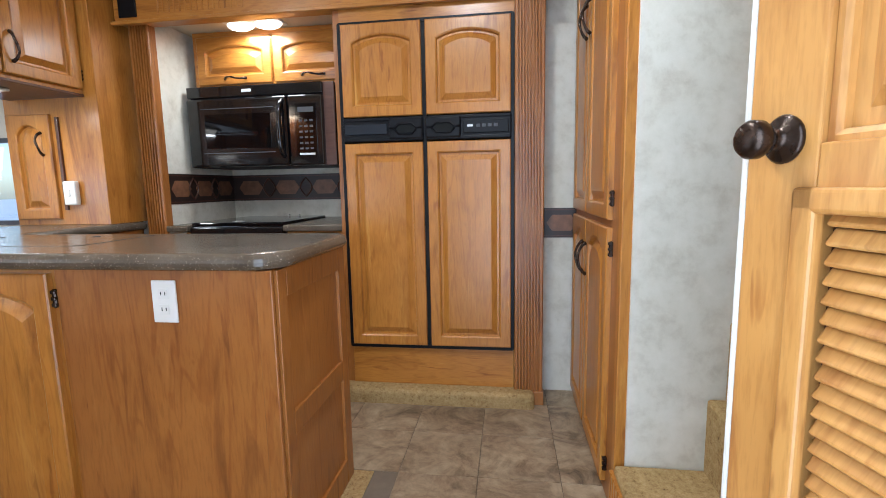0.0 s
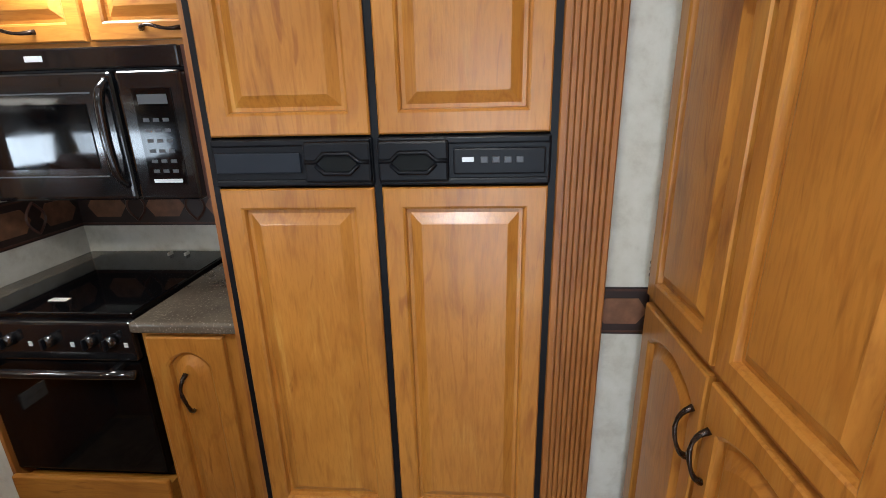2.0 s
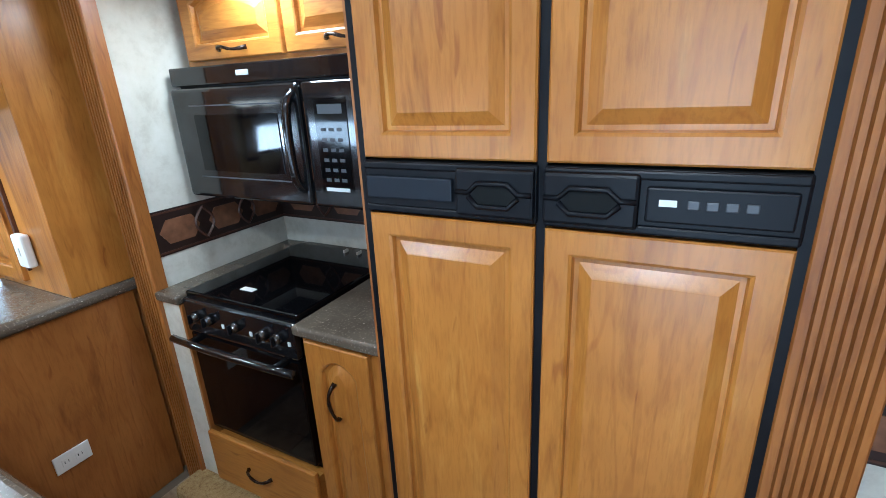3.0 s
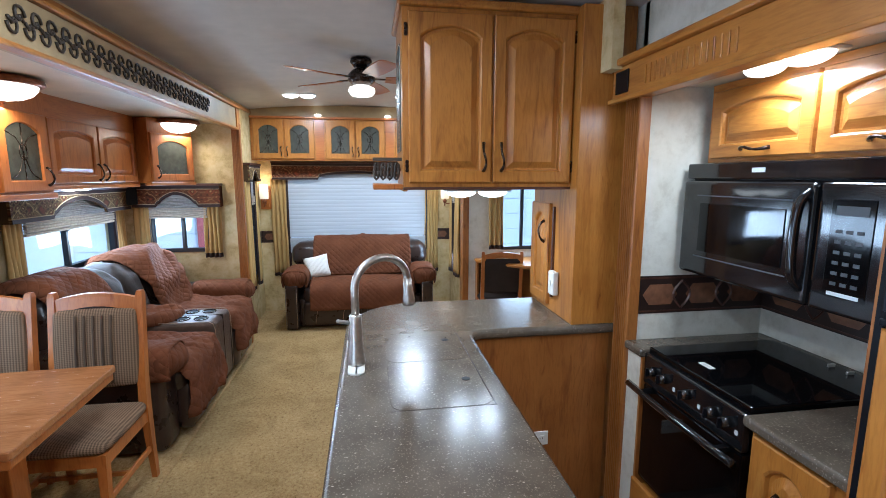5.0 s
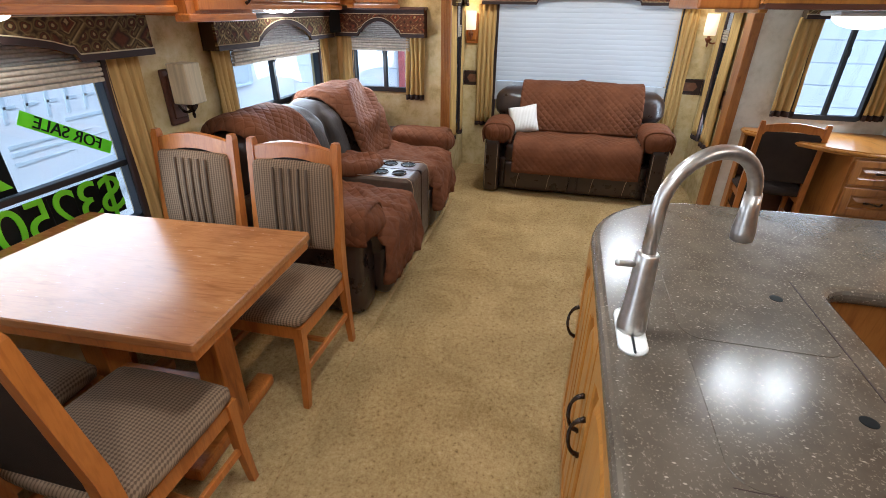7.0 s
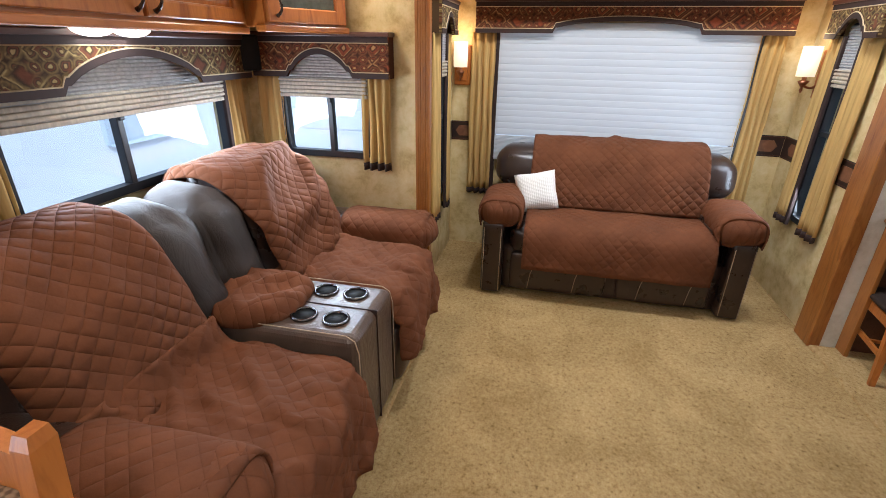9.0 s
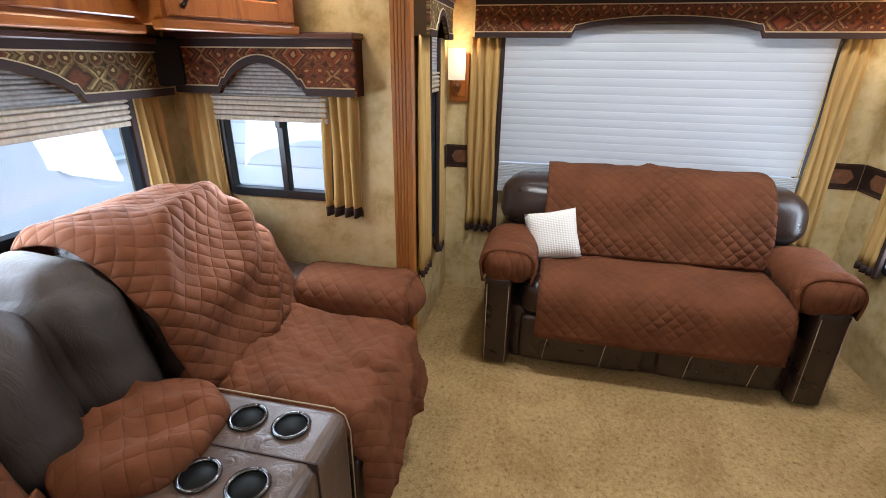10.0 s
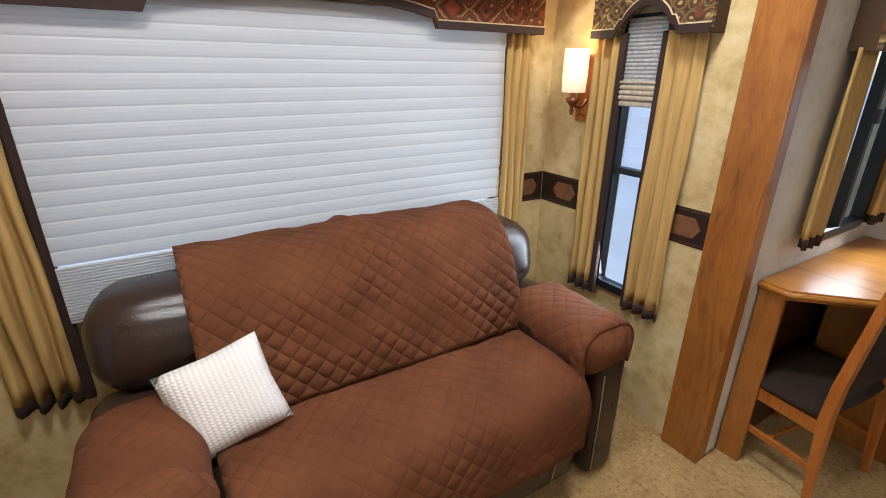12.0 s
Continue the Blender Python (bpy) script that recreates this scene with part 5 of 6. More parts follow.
fr = thing("refrigerator", (1.165, 4.52, 0.275), 0, "four-door refrigerator with honey maple panels in a black frame", "refrigerator")
part("body", boxed(0.0, 0.825, 0.02, 0.60, 0.0, 1.58), black_satin, fr)
part("frame", ring_frame(bmesh.new(), -0.004, 0.827, 0.0, 1.58, 0.017, 0.012, -0.022, 0.02), black_satin, fr)
part("centre_bar", boxed(0.394, 0.418, -0.016, 0.02, 0.01, 1.57, 0.004), black_satin, fr)
for x0, x1 in ((0.012, 0.397), (0.417, 0.810)):
    d = part("lower_door", panel_door(bmesh.new(), x1 - x0, 1.005, False, 0.022, at=(x0, -0.006, 0.016)), wood_z, fr, "maple lower door panel")
    d = part("upper_door", panel_door(bmesh.new(), x1 - x0, 0.425, True, 0.022, at=(x0, -0.006, 1.145)), wood_z, fr, "maple upper door panel with arched field")
    part("handle_band", boxed(x0 - 0.004, x1 + 0.004, -0.03, 0.02, 1.026, 1.14, 0.006), black_satin, fr)
    part("band_ridge", boxed(x0, x1, -0.036, -0.028, 1.122, 1.138, 0.004), black_satin, fr)
    part("band_ridge", boxed(x0, x1, -0.036, -0.028, 1.028, 1.044, 0.004), black_satin, fr)
for x0, x1 in ((0.238, 0.399), (0.415, 0.58)):
    h = part("handle_box", boxed(x0, x1, -0.046, -0.028, 1.036, 1.132, 0.007), black_satin, fr)
    # Flat black plate on the box paints the shade of the grip's hollow.
    part("grip_recess", extrude_profile(bmesh.new(), rounded(x0 + 0.04, x1 - 0.035, 1.062, 1.10, 0.017), -0.0472, -0.045), sign_black, h)
    pts = [(x0 + 0.004, -0.047, 1.086), (x0 + 0.03, -0.048, 1.086), (x0 + 0.05, -0.05, 1.105), (x1 - 0.05, -0.05, 1.105), (x1 - 0.03, -0.048, 1.086), (x1 - 0.004, -0.047, 1.086)]
    part("grip_lip", tube(bmesh.new(), pts, 0.0055, 6), black_satin, h, smooth=True)
    part("grip_lip", tube(bmesh.new(), [(x, y, 2 * 1.082 - z) for x, y, z in pts[1:-1]], 0.0055, 6), black_satin, h, smooth=True)
part("blank_panel", boxed(0.02, 0.228, -0.04, -0.028, 1.06, 1.108, 0.003), slate_plastic, fr)
cp = part("control_strip", boxed(0.59, 0.80, -0.04, -0.028, 1.052, 1.112, 0.004), black_satin, fr)
part("status_display", boxed(0.61, 0.637, -0.0415, -0.039, 1.081, 1.092), display, cp, "small pale status display")
for k in range(4):
    part("button", boxed(0.652 + 0.027 * k, 0.67 + 0.027 * k, -0.0425, -0.039, 1.078, 1.093, 0.002), grey_plastic, cp)
fs = thing("fridge_surround", (1.13, 4.53, 0.075), 0, "maple surround and kickboard framing the refrigerator", "panel")
part("kickboard", boxed(0.035, 0.86, -0.01, 0.02, 0.0, 0.2, 0.003), wood_x, fs)
part("side", boxed(0.0, 0.035, 0.0, 0.68, 0.0, 1.90), wood_panel, fs)
part("head", boxed(0.035, 0.862, -0.01, 0.05, 1.782, 1.86), wood_x, fs)

pn = thing("pantry", (2.30, 4.66, 0.0), -90, "tall honey maple pantry with four arched doors", "cabinet")
part("body", boxed(0.0, 0.925, 0.004, 0.45, 0.0, 2.36), wood_z, pn)
part("face_frame", boxed(0.0, 0.925, 0.0, 0.006, 0.0, 2.36), wood_panel, pn)
part("edge_strip", boxed(0.925, 0.965, -0.006, 0.03, 0.0, 2.36, 0.004), wood_z, pn)
for x0, x1, hx, hg in ((0.03, 0.398, 0.37, 0.02), (0.415, 0.82, 0.445, 0.83)):
    add_door(pn, x0, x1, 0.05, 0.94, 0.0, True, wood_z, (hx, 0.78), hinges=hg, length=0.13)
    add_door(pn, x0, x1, 0.965, 2.22, 0.0, True, wood_z, (hx, 1.72), hinges=hg, length=0.13)

# louvred door standing open at the entry
ld = thing("louvred_door", (2.285, 2.957, 0.215), -74.7, "open light maple louvred door with a dark knob", "door")
# Edge coloured white for the light that falls on it.
part("edge", boxed(-0.008, 0.0, -0.002, 0.036, 0.0, 1.88, 0.002), lit_edge_white, ld, "door edge with its lit white painted on")
part("lock_stile", boxed(0.0, 0.105, 0.0, 0.034, 0.0, 1.88, 0.003), wood_light, ld)
part("hinge_stile", boxed(0.51, 0.61, 0.0, 0.034, 0.0, 1.88, 0.003), wood_light, ld)
for z0, z1 in ((0.0, 0.13), (0.84, 0.91), (1.72, 1.88)):
    part("rail", boxed(0.105, 0.51, 0.0, 0.034, z0, z1, 0.003), wood_light, ld)
part("upper_panel", panel_door(bmesh.new(), 0.41, 0.82, True, 0.012, 0.02, at=(0.103, 0.02, 0.905)), wood_light, ld)
for x0, x1, z0, z1 in ((0.085, 0.118, 0.11, 0.86), (0.497, 0.53, 0.11, 0.86), (0.085, 0.53, 0.83, 0.86), (0.098, 0.517, 0.11, 0.13)):
    part("moulding", boxed(x0, x1, -0.014, 0.004, z0, z1, 0.006, 3), wood_light, ld)
slat = finish("slat", box(bmesh.new(), 0.118, 0.497, -0.004, 0.004, -0.0122, 0.0122, 0.0036, 2), wood_light)
for k in range(31):
    ob = new("slat", slat)
    ob.parent = ld
    ob.matrix_local = pose(0, 0.012, 0.142 + 0.0228 * k, -38, 0, 0)
# Dark sheet behind the slats paints the shade in their gaps.
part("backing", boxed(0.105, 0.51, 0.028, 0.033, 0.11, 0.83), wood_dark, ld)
kb = bmesh.new()
lathe(kb, [(0.034, 0), (0.035, 0.004), (0.031, 0.008), (0.016, 0.012), (0.011, 0.02), (0.012, 0.028), (0.022, 0.034), (0.0275, 0.044), (0.0275, 0.056), (0.022, 0.064), (0.017, 0.066)], n=24)
ob = part("knob", kb, iron, ld, "dark bronze round door knob", True)
ob.matrix_local = pose(0.058, 0.0, 0.918, 90, 0, 0) @ Matrix.Scale(0.86, 4)


# ---- dining ----
tb = thing("dining_table", (0.09, 1.795, 0.0), 3, "polished maple dining table with a stepped edge", "table")
bm = bmesh.new()
loft(bm, [[(x, y, z) for x, y in rounded(-0.355 + o, 0.355 - o, -0.51 + o, 0.51 - o, 0.012)] for o, z in ((0.004, 0.722), (0.0, 0.726), (0.0, 0.748), (0.003, 0.753))])
part("tabletop", bm, wood_table, tb)
part("edge_tier", boxed(-0.346, 0.346, -0.50, 0.50, 0.685, 0.722, 0.006), wood_red, tb)
part("apron", boxed(-0.20, 0.20, -0.40, 0.40, 0.62, 0.685, 0.003), wood_red, tb)
for y in (-0.25, 0.25):
    part("leg", boxed(-0.05, 0.05, y - 0.05, y + 0.05, 0.05, 0.64, 0.004), wood_red, tb)
    part("foot", boxed(-0.26, 0.26, y - 0.04, y + 0.04, 0.014, 0.07, 0.012), wood_red, tb)
part("stretcher", boxed(-0.03, 0.03, -0.25, 0.25, 0.15, 0.25, 0.004), wood_red, tb)


def dining_chair():
    """A chair that faces -y, its base at the origin."""
    c = thing("dining_chair", (0, 0, 0), 0, "maple dining chair with ribbed tan upholstery", "chair", "chairs round the table")
    w, d, sh, bh = 0.44, 0.44, 0.455, 1.02
    sm = bmesh.new()
    puff(sm, -w / 2 + 0.004, w / 2 - 0.004, -d / 2 - 0.005, d / 2 - 0.03, sh - 0.055, sh + 0.005, 0.028, 0.016, 9, 0.001)
    part("seat", sm, ribbed, c, "ribbed tan upholstered seat", True)
    part("seat_rail", boxed(-w / 2 + 0.02, w / 2 - 0.02, -d / 2 + 0.005, -d / 2 + 0.03, sh - 0.11, sh - 0.05, 0.003), wood_red, c)
    for sx in (-1, 1):
        x = sx * (w / 2 - 0.02)
        part("side_rail", boxed(x - 0.011, x + 0.011, -d / 2 + 0.02, d / 2 - 0.02, sh - 0.115, sh - 0.055, 0.003), wood_red, c)
        leg = bmesh.new()
        loft(leg, [[(x + a, y + b, z) for a, b in ((-h, -h), (h, -h), (h, h), (-h, h))] for h, y, z in ((0.013, -d / 2 - 0.01, 0.0), (0.016, -d / 2 + 0.012, 0.2), (0.02, -d / 2 + 0.018, sh - 0.05))])
        part("front_leg", leg, wood_red, c)
        post = bmesh.new()
        path = [(0.0, d / 2 + 0.02, 0.013), (0.2, d / 2 - 0.002, 0.016), (sh - 0.03, d / 2 - 0.02, 0.02), (sh + 0.12, d / 2 - 0.014, 0.019), (0.8, d / 2 + 0.015, 0.017), (bh - 0.02, d / 2 + 0.04, 0.016), (bh, d / 2 + 0.042, 0.012)]
        loft(post, [[(x + a, y + b, z) for a, b in ((-h, -h * 1.2), (h, -h * 1.2), (h, h * 1.2), (-h, h * 1.2))] for z, y, h in path])
        part("back_post", post, wood_red, c)
        part("stretcher", boxed(x - 0.008, x + 0.008, -d / 2 + 0.01, d / 2 - 0.01, 0.165, 0.195, 0.003), wood_red, c)
    part("cross_stretcher", boxed(-w / 2 + 0.02, w / 2 - 0.02, -0.01, 0.01, 0.17, 0.19, 0.003), wood_red, c)

    def lean(p):
        return Vector((p.x, p.y + 0.11 * max(0, p.z - 0.55), p.z))
    pad = bmesh.new()
    puff(pad, -w / 2 + 0.034, w / 2 - 0.034, d / 2 - 0.05, d / 2 - 0.012, 0.55, 0.93, 0.016, 0.01, 9, 0.001, lean)
    part("backrest", pad, ribbed, c, "ribbed tan back pad with upright welts", True)
    back = bmesh.new()
    puff(back, -w / 2 + 0.034, w / 2 - 0.034, d / 2 - 0.014, d / 2 + 0.006, 0.53, 0.94, 0.008, 0.0, 6, 0.0, lean)
    part("back_cover", back, plain_brown, c, "plain brown back cover", True)
    for k in range(5):
        x = -0.08 + 0.04 * k
        part("welt", tube(bmesh.new(), [lean(Vector((x, d / 2 - 0.062 + 0.006 * abs(z - 0.74) / 0.19, z))) for z in (0.57, 0.66, 0.74, 0.82, 0.91)], 0.006, 6), welt_brown, c, "", True)
    tr = bmesh.new()
    n = 10
    for_top = [(-w / 2 + 0.03 + (w - 0.06) * k / n, bh - 0.035 + 0.03 * math.sin(math.pi * k / n)) for k in range(n + 1)]
    low = [(x, z - 0.075 + 0.01 * math.sin(math.pi * k / n)) for k, (x, z) in enumerate(for_top)]
    loft(tr, [[(x, d / 2 + 0.024 + yy, z) for x, z in for_top] + [(x, d / 2 + 0.016 + yy, z) for x, z in reversed(low)] for yy in (0.0, 0.028)])
    part("crest_rail", tr, wood_red, c)
    return c


chair = dining_chair()
# the far pair faces the table, its backs to the sofa
chair.matrix_world = pose(-0.32, 2.085, 0.014, 0, 0, 90)
copy_thing(chair, pose(-0.34, 1.57, 0.014, 0, 0, 90))
copy_thing(chair, pose(0.50, 2.06, 0.014, 0, 0, -90))
copy_thing(chair, pose(0.52, 1.56, 0.014, 0, 0, -90))
dchair = copy_thing(chair, pose(-2.61, 4.76, 0.014, 0, 0, -97))
dchair.scale = (0.95, 0.70, 0.85)
for ch in dchair.children:
    if ch.name.split(".")[0] in ("seat", "backrest"):
        ch.data = ch.data.copy()
        ch.data.materials[0] = plain_brown
        ch["label"] = "dark brown upholstery"
tagged(dchair, "maple chair with a dark brown back at the desk", "chair", "chair at the desk")

# stickers on the dining window
st = thing("window_sign", (0.70, SLIDE_Y + 0.004, 0.0), 180, "green and black sale stickers on the window, seen from behind", "sign")


def text_mesh(body, size, thick=0.002):
    cu = bpy.data.curves.new("text", "FONT")
    cu.body, cu.size, cu.extrude, cu.align_x, cu.align_y = body, size, thick, "CENTER", "CENTER"
    ob = bpy.data.objects.new("text", cu)
    scene.collection.objects.link(ob)
    bpy.context.view_layer.update()
    me = bpy.data.meshes.new_from_object(ob.evaluated_get(bpy.context.evaluated_depsgraph_get()))
    bpy.data.objects.remove(ob)
    return me


def sticker(body, cx, cz, w, h, size, tilt=0, green_ground=False):
    m = pose(cx, 0, cz, 0, tilt, 0)
    g = part("sticker", boxed(-w / 2, w / 2, 0.0, 0.002, -h / 2, h / 2), green_sign if green_ground else sign_black, st, "green strip" if green_ground else "black card")
    g.matrix_local = m
    me = text_mesh(body, size)
    me.materials.clear()
    me.materials.append(sign_black if green_ground else green_sign)
    t = new("lettering", me)
    t.parent = st
    t["label"] = "the word " + body if body.isalpha() or " " in body else "the figures " + body
    t.matrix_local = m @ Matrix.Translation((0, -0.003, 0)) @ pose(0, 0, 0, 90, 0, 0) @ Matrix.Diagonal((-1, 1, 1, 1))

sticker("FOR SALE", 0.97, 1.078, 0.38, 0.055, 0.066, 31, True)
for k, ch in enumerate("02"):
    sticker(ch, 0.50 + 0.14 * k, 1.02, 0.13, 0.20, 0.25)
for k, ch in enumerate("00523$"):
    sticker(ch, 0.52 + 0.108 * k, 0.785, 0.107, 0.18, 0.24)

# ---- slide-out cabinets and lamps ----
sc = thing("slide_cabinet", (0.95, SLIDE_Y + 0.005, 1.535), 180, "red maple wall cabinet over the dining window", "cabinet")
part("body", boxed(0.0, 1.60, -0.31, 0, 0.0, 0.54), wood_redx, sc)
add_door(sc, 0.02, 0.52, 0.03, 0.44, -0.31, True, wood_red, (0.49, 0.1))
add_door(sc, 0.535, 1.03, 0.03, 0.44, -0.31, True, wood_red, (0.56, 0.1))
add_door(sc, 1.05, 1.56, 0.03, 0.44, -0.31, True, wood_red, (1.52, 0.1))
part("bottom_trim", boxed(0, 1.6, -0.325, -0.28, -0.02, 0.01, 0.006), wood_redx, sc)


def glass_door(parent, x0, x1, z0, z1, y, material, handle=None, lead=True):
    """A door whose field is obscured glass with a leaded star."""
    w, h = x1 - x0, z1 - z0
    bm = bmesh.new()
    fw = 0.055
    seq = [(0, 0.0, 0), (0, -0.016, 0), (0.004, -0.02, 0), (fw, -0.02, 1), (fw + 0.005, -0.012, 1), (fw + 0.005, 0.0, 1)]
    loft(bm, [[(p[0] + x0, p[1] + y, p[2] + z0) for p in panel_loops(w, h, i, yy, a, rise=0.05)] for i, yy, a in seq], False, False)
    d = part("door", bm, material, parent)
    part("glass", boxed(x0 + 0.04, x1 - 0.04, y - 0.008, y - 0.003, z0 + 0.04, z1 - 0.04), smoked, d, "dark obscured glass")
    if lead:
        s = bmesh.new()
        cx, cz = (x0 + x1) / 2, (z0 + z1) / 2
        for a, b in (((x0 + fw, z0 + fw), (cx, cz)), ((x1 - fw, z0 + fw), (cx, cz)), ((x0 + fw, z1 - fw - 0.05), (cx, cz)), ((x1 - fw, z1 - fw - 0.05), (cx, cz))):
            tube(s, smooth_path([(a[0], y - 0.009, a[1]), ((a[0] + 2 * b[0]) / 3, y - 0.009, (2 * a[1] + b[1]) / 3), (b[0], y - 0.009, b[1])], 4), 0.0028, 5)
        tube(s, [(cx, y - 0.009, z0 + fw), (cx, y - 0.009, z1 - fw)], 0.0028, 5)
        tube(s, [(cx + 0.03 * math.cos(q * math.pi / 4), y - 0.009, cz + 0.045 * math.sin(q * math.pi / 4)) for q in range(9)], 0.003, 5)
        part("leading", s, iron, d, "dark leaded star", True)
    if handle:
        part("handle", pull(bmesh.new(), (handle[0], y - 0.02, handle[1]), 0.1), iron, d, "curved oil-rubbed bronze pull", True)
    return d


gc = thing("glass_cabinet", (-0.655, SLIDE_Y + 0.005, 1.505), 180, "red maple corner-set cabinet with leaded glass door", "cabinet")
part("body", boxed(0.0, 0.46, -0.36, 0, 0.0, 0.57), wood_red, gc)
glass_door(gc, 0.05, 0.42, 0.02, 0.44, -0.36, wood_red, (0.385, 0.1))
part("bottom_trim", boxed(-0.01, 0.47, -0.375, -0.3, -0.025, 0.008, 0.006), wood_redx, gc)
s2 = thing("slide_cabinet", (-1.12, SLIDE_Y + 0.005, 1.545), 180, "red maple two-door wall cabinet over the sofa", "cabinet")
part("body", boxed(0.0, 1.10, -0.33, 0, 0.0, 0.535), wood_redx, s2)
add_door(s2, 0.02, 0.53, 0.02, 0.40, -0.33, True, wood_red, (0.50, 0.09))
add_door(s2, 0.545, 1.06, 0.02, 0.40, -0.33, True, wood_red, (0.575, 0.09))
part("bottom_trim", boxed(0, 1.1, -0.345, -0.28, -0.02, 0.008, 0.006), wood_redx, s2)
gc2 = thing("glass_cabinet", (-2.235, SLIDE_Y + 0.33, 1.555), 152, "red maple corner cabinet with a dark glass door", "cabinet")
part("body", boxed(0.0, 0.42, -0.14, 0.1, 0.0, 0.52), wood_red, gc2)
glass_door(gc2, 0.01, 0.41, 0.015, 0.40, -0.14, wood_red, (0.05, 0.09), False)
part("bottom_trim", boxed(-0.01, 0.43, -0.155, -0.08, -0.02, 0.008, 0.006), wood_redx, gc2)


def bowl_light(at, power, label):
    o = thing("ceiling_lamp", at, 0, label, "ceiling light", "bowl lights in the slide-out")
    part("rim", lathe(bmesh.new(), [(0.13, 0.0), (0.165, -0.012), (0.17, -0.03), (0.155, -0.04), (0.14, -0.04)], n=32), bronze, o, "antique bronze rim", True)
    part("bowl", lathe(bmesh.new(), [(0.142, -0.036), (0.135, -0.06), (0.112, -0.085), (0.075, -0.103), (0.03, -0.112), (0.006, -0.113)], n=32), milk_glass, o, "milk glass bowl, lit", True)
    part("finial", lathe(bmesh.new(), [(0.006, -0.112), (0.01, -0.118), (0.006, -0.127), (0.002, -0.13)], n=12), bronze, o, "", True)
    lamp(at[0], at[1], at[2] - 0.135, power, 0.24, (1, 0.76, 0.48))
    return o


bowl_light((-0.68, 1.72, 2.08), 4.5, "lit bronze-rimmed bowl light over the dining table")
bowl_light((-2.38, 1.88, 2.08), 3.5, "lit bronze-rimmed bowl light over the sofa")
dome_light((-1.72, 1.42, 1.545), power=0.6, label="lit double-dome light under the sofa cabinet")
dome_light((0.05, 1.42, 1.532), power=0.8, label="lit double-dome light under the dining cabinet")


def sconce(at, rz, lit, label):
    o = thing("wall_sconce", at, rz, label, "wall lamp", "wall sconces")
    part("back_plate", boxed(-0.06, 0.06, -0.02, 0, -0.17, 0.10, 0.008), wood_red if lit else wood_dark, o, "carved plate")
    part("plate_field", boxed(-0.038, 0.038, -0.026, -0.018, -0.14, 0.07, 0.006), wood_red if lit else wood_dark, o)
    part("arm", tube(bmesh.new(), smooth_path([(0, -0.02, -0.07), (0, -0.05, -0.105), (0, -0.09, -0.10), (0, -0.105, -0.07)], 5), 0.007, 8), bronze if lit else iron, o, "", True)
    part("cup", lathe(bmesh.new(), [(0.004, -0.135), (0.009, -0.12), (0.006, -0.105), (0.022, -0.085), (0.03, -0.07), (0.012, -0.065), (0.012, -0.045)], (0, -0.105, 0), 16), bronze if lit else iron, o, "", True)
    if lit:
        part("shade", lathe(bmesh.new(), [(0.047, -0.045), (0.05, 0.02), (0.049, 0.12), (0.046, 0.12)], (0, -0.105, 0), 24), shade_glow, o, "lit cream drum shade", True)
    else:
        part("shade", boxed(-0.055, 0.055, -0.155, -0.05, -0.06, 0.13, 0.006), linen_shade, o, "unlit cream square shade")
    return o


sconce((-3.555, RIGHT, 1.40), 0, True, "lit wall sconce with a cream shade on a copper plate")
sconce((REAR, 2.265, 1.40), 90, True, "lit wall sconce with a cream shade")
sconce((-0.86, SLIDE_Y, 1.165), 180, False, "unlit wall sconce with a square cream shade on a dark plate")
bulb(-3.555, RIGHT - 0.105, 1.555, 0.8)
bulb(REAR + 0.105, 2.265, 1.555, 0.8)

sp = thing("speaker", (-2.575, SLIDE_Y + 0.085, 1.36), 225, "small black loudspeaker in the corner under the cabinet", "speaker")
part("case", boxed(-0.065, 0.065, -0.05, 0.06, 0.0, 0.17, 0.012, 3), black_satin, sp)
part("grille", boxed(-0.055, 0.055, -0.056, -0.049, 0.02, 0.16, 0.004), sign_black, sp, "black cloth grille")
part("badge", boxed(-0.012, 0.012, -0.0575, -0.0555, 0.024, 0.028), nickel, sp, "tiny silver badge")
part("bracket", boxed(-0.02, 0.02, 0.05, 0.10, 0.06, 0.12, 0.004), black_satin, sp)

# ---- rear cabinets ----
rc = thing("rear_cabinet", (REAR, LEFT + 0.005, 1.785), 90, "maple cabinet row with leaded glass doors above the rear window", "cabinet")
part("body", boxed(0.0, 2.25, -0.29, 0, 0.0, 0.45), wood_x, rc)
part("cornice", boxed(0.0, 2.25, -0.32, 0, 0.45, 0.475, 0.008), wood_redx, rc)
part("top_fill", boxed(0.0, 2.25, -0.27, -0.25, 0.475, 0.60), fascia_gold, rc)
for k in range(3):
    x = 0.03 + 0.77 * k
    glass_door(rc, x, x + 0.315, 0.02, 0.44, -0.29, wood_z, (x + 0.29, 0.1))
    glass_door(rc, x + 0.33, x + 0.645, 0.02, 0.44, -0.29, wood_z, (x + 0.355, 0.1))
    part("stile", boxed(x + 0.66, x + 0.75, -0.298, -0.288, 0.0, 0.45), wood_redx, rc)
for y in (2.92, 3.68):
    o = thing("puck_light", (REAR + 0.34, y, 2.262), 0, "small lit puck light on the cabinet top", "light", "puck lights")
    part("lens", lathe(bmesh.new(), [(0.035, 0.0), (0.04, 0.01), (0.03, 0.02)], n=18), dome_glow, o, "", True)

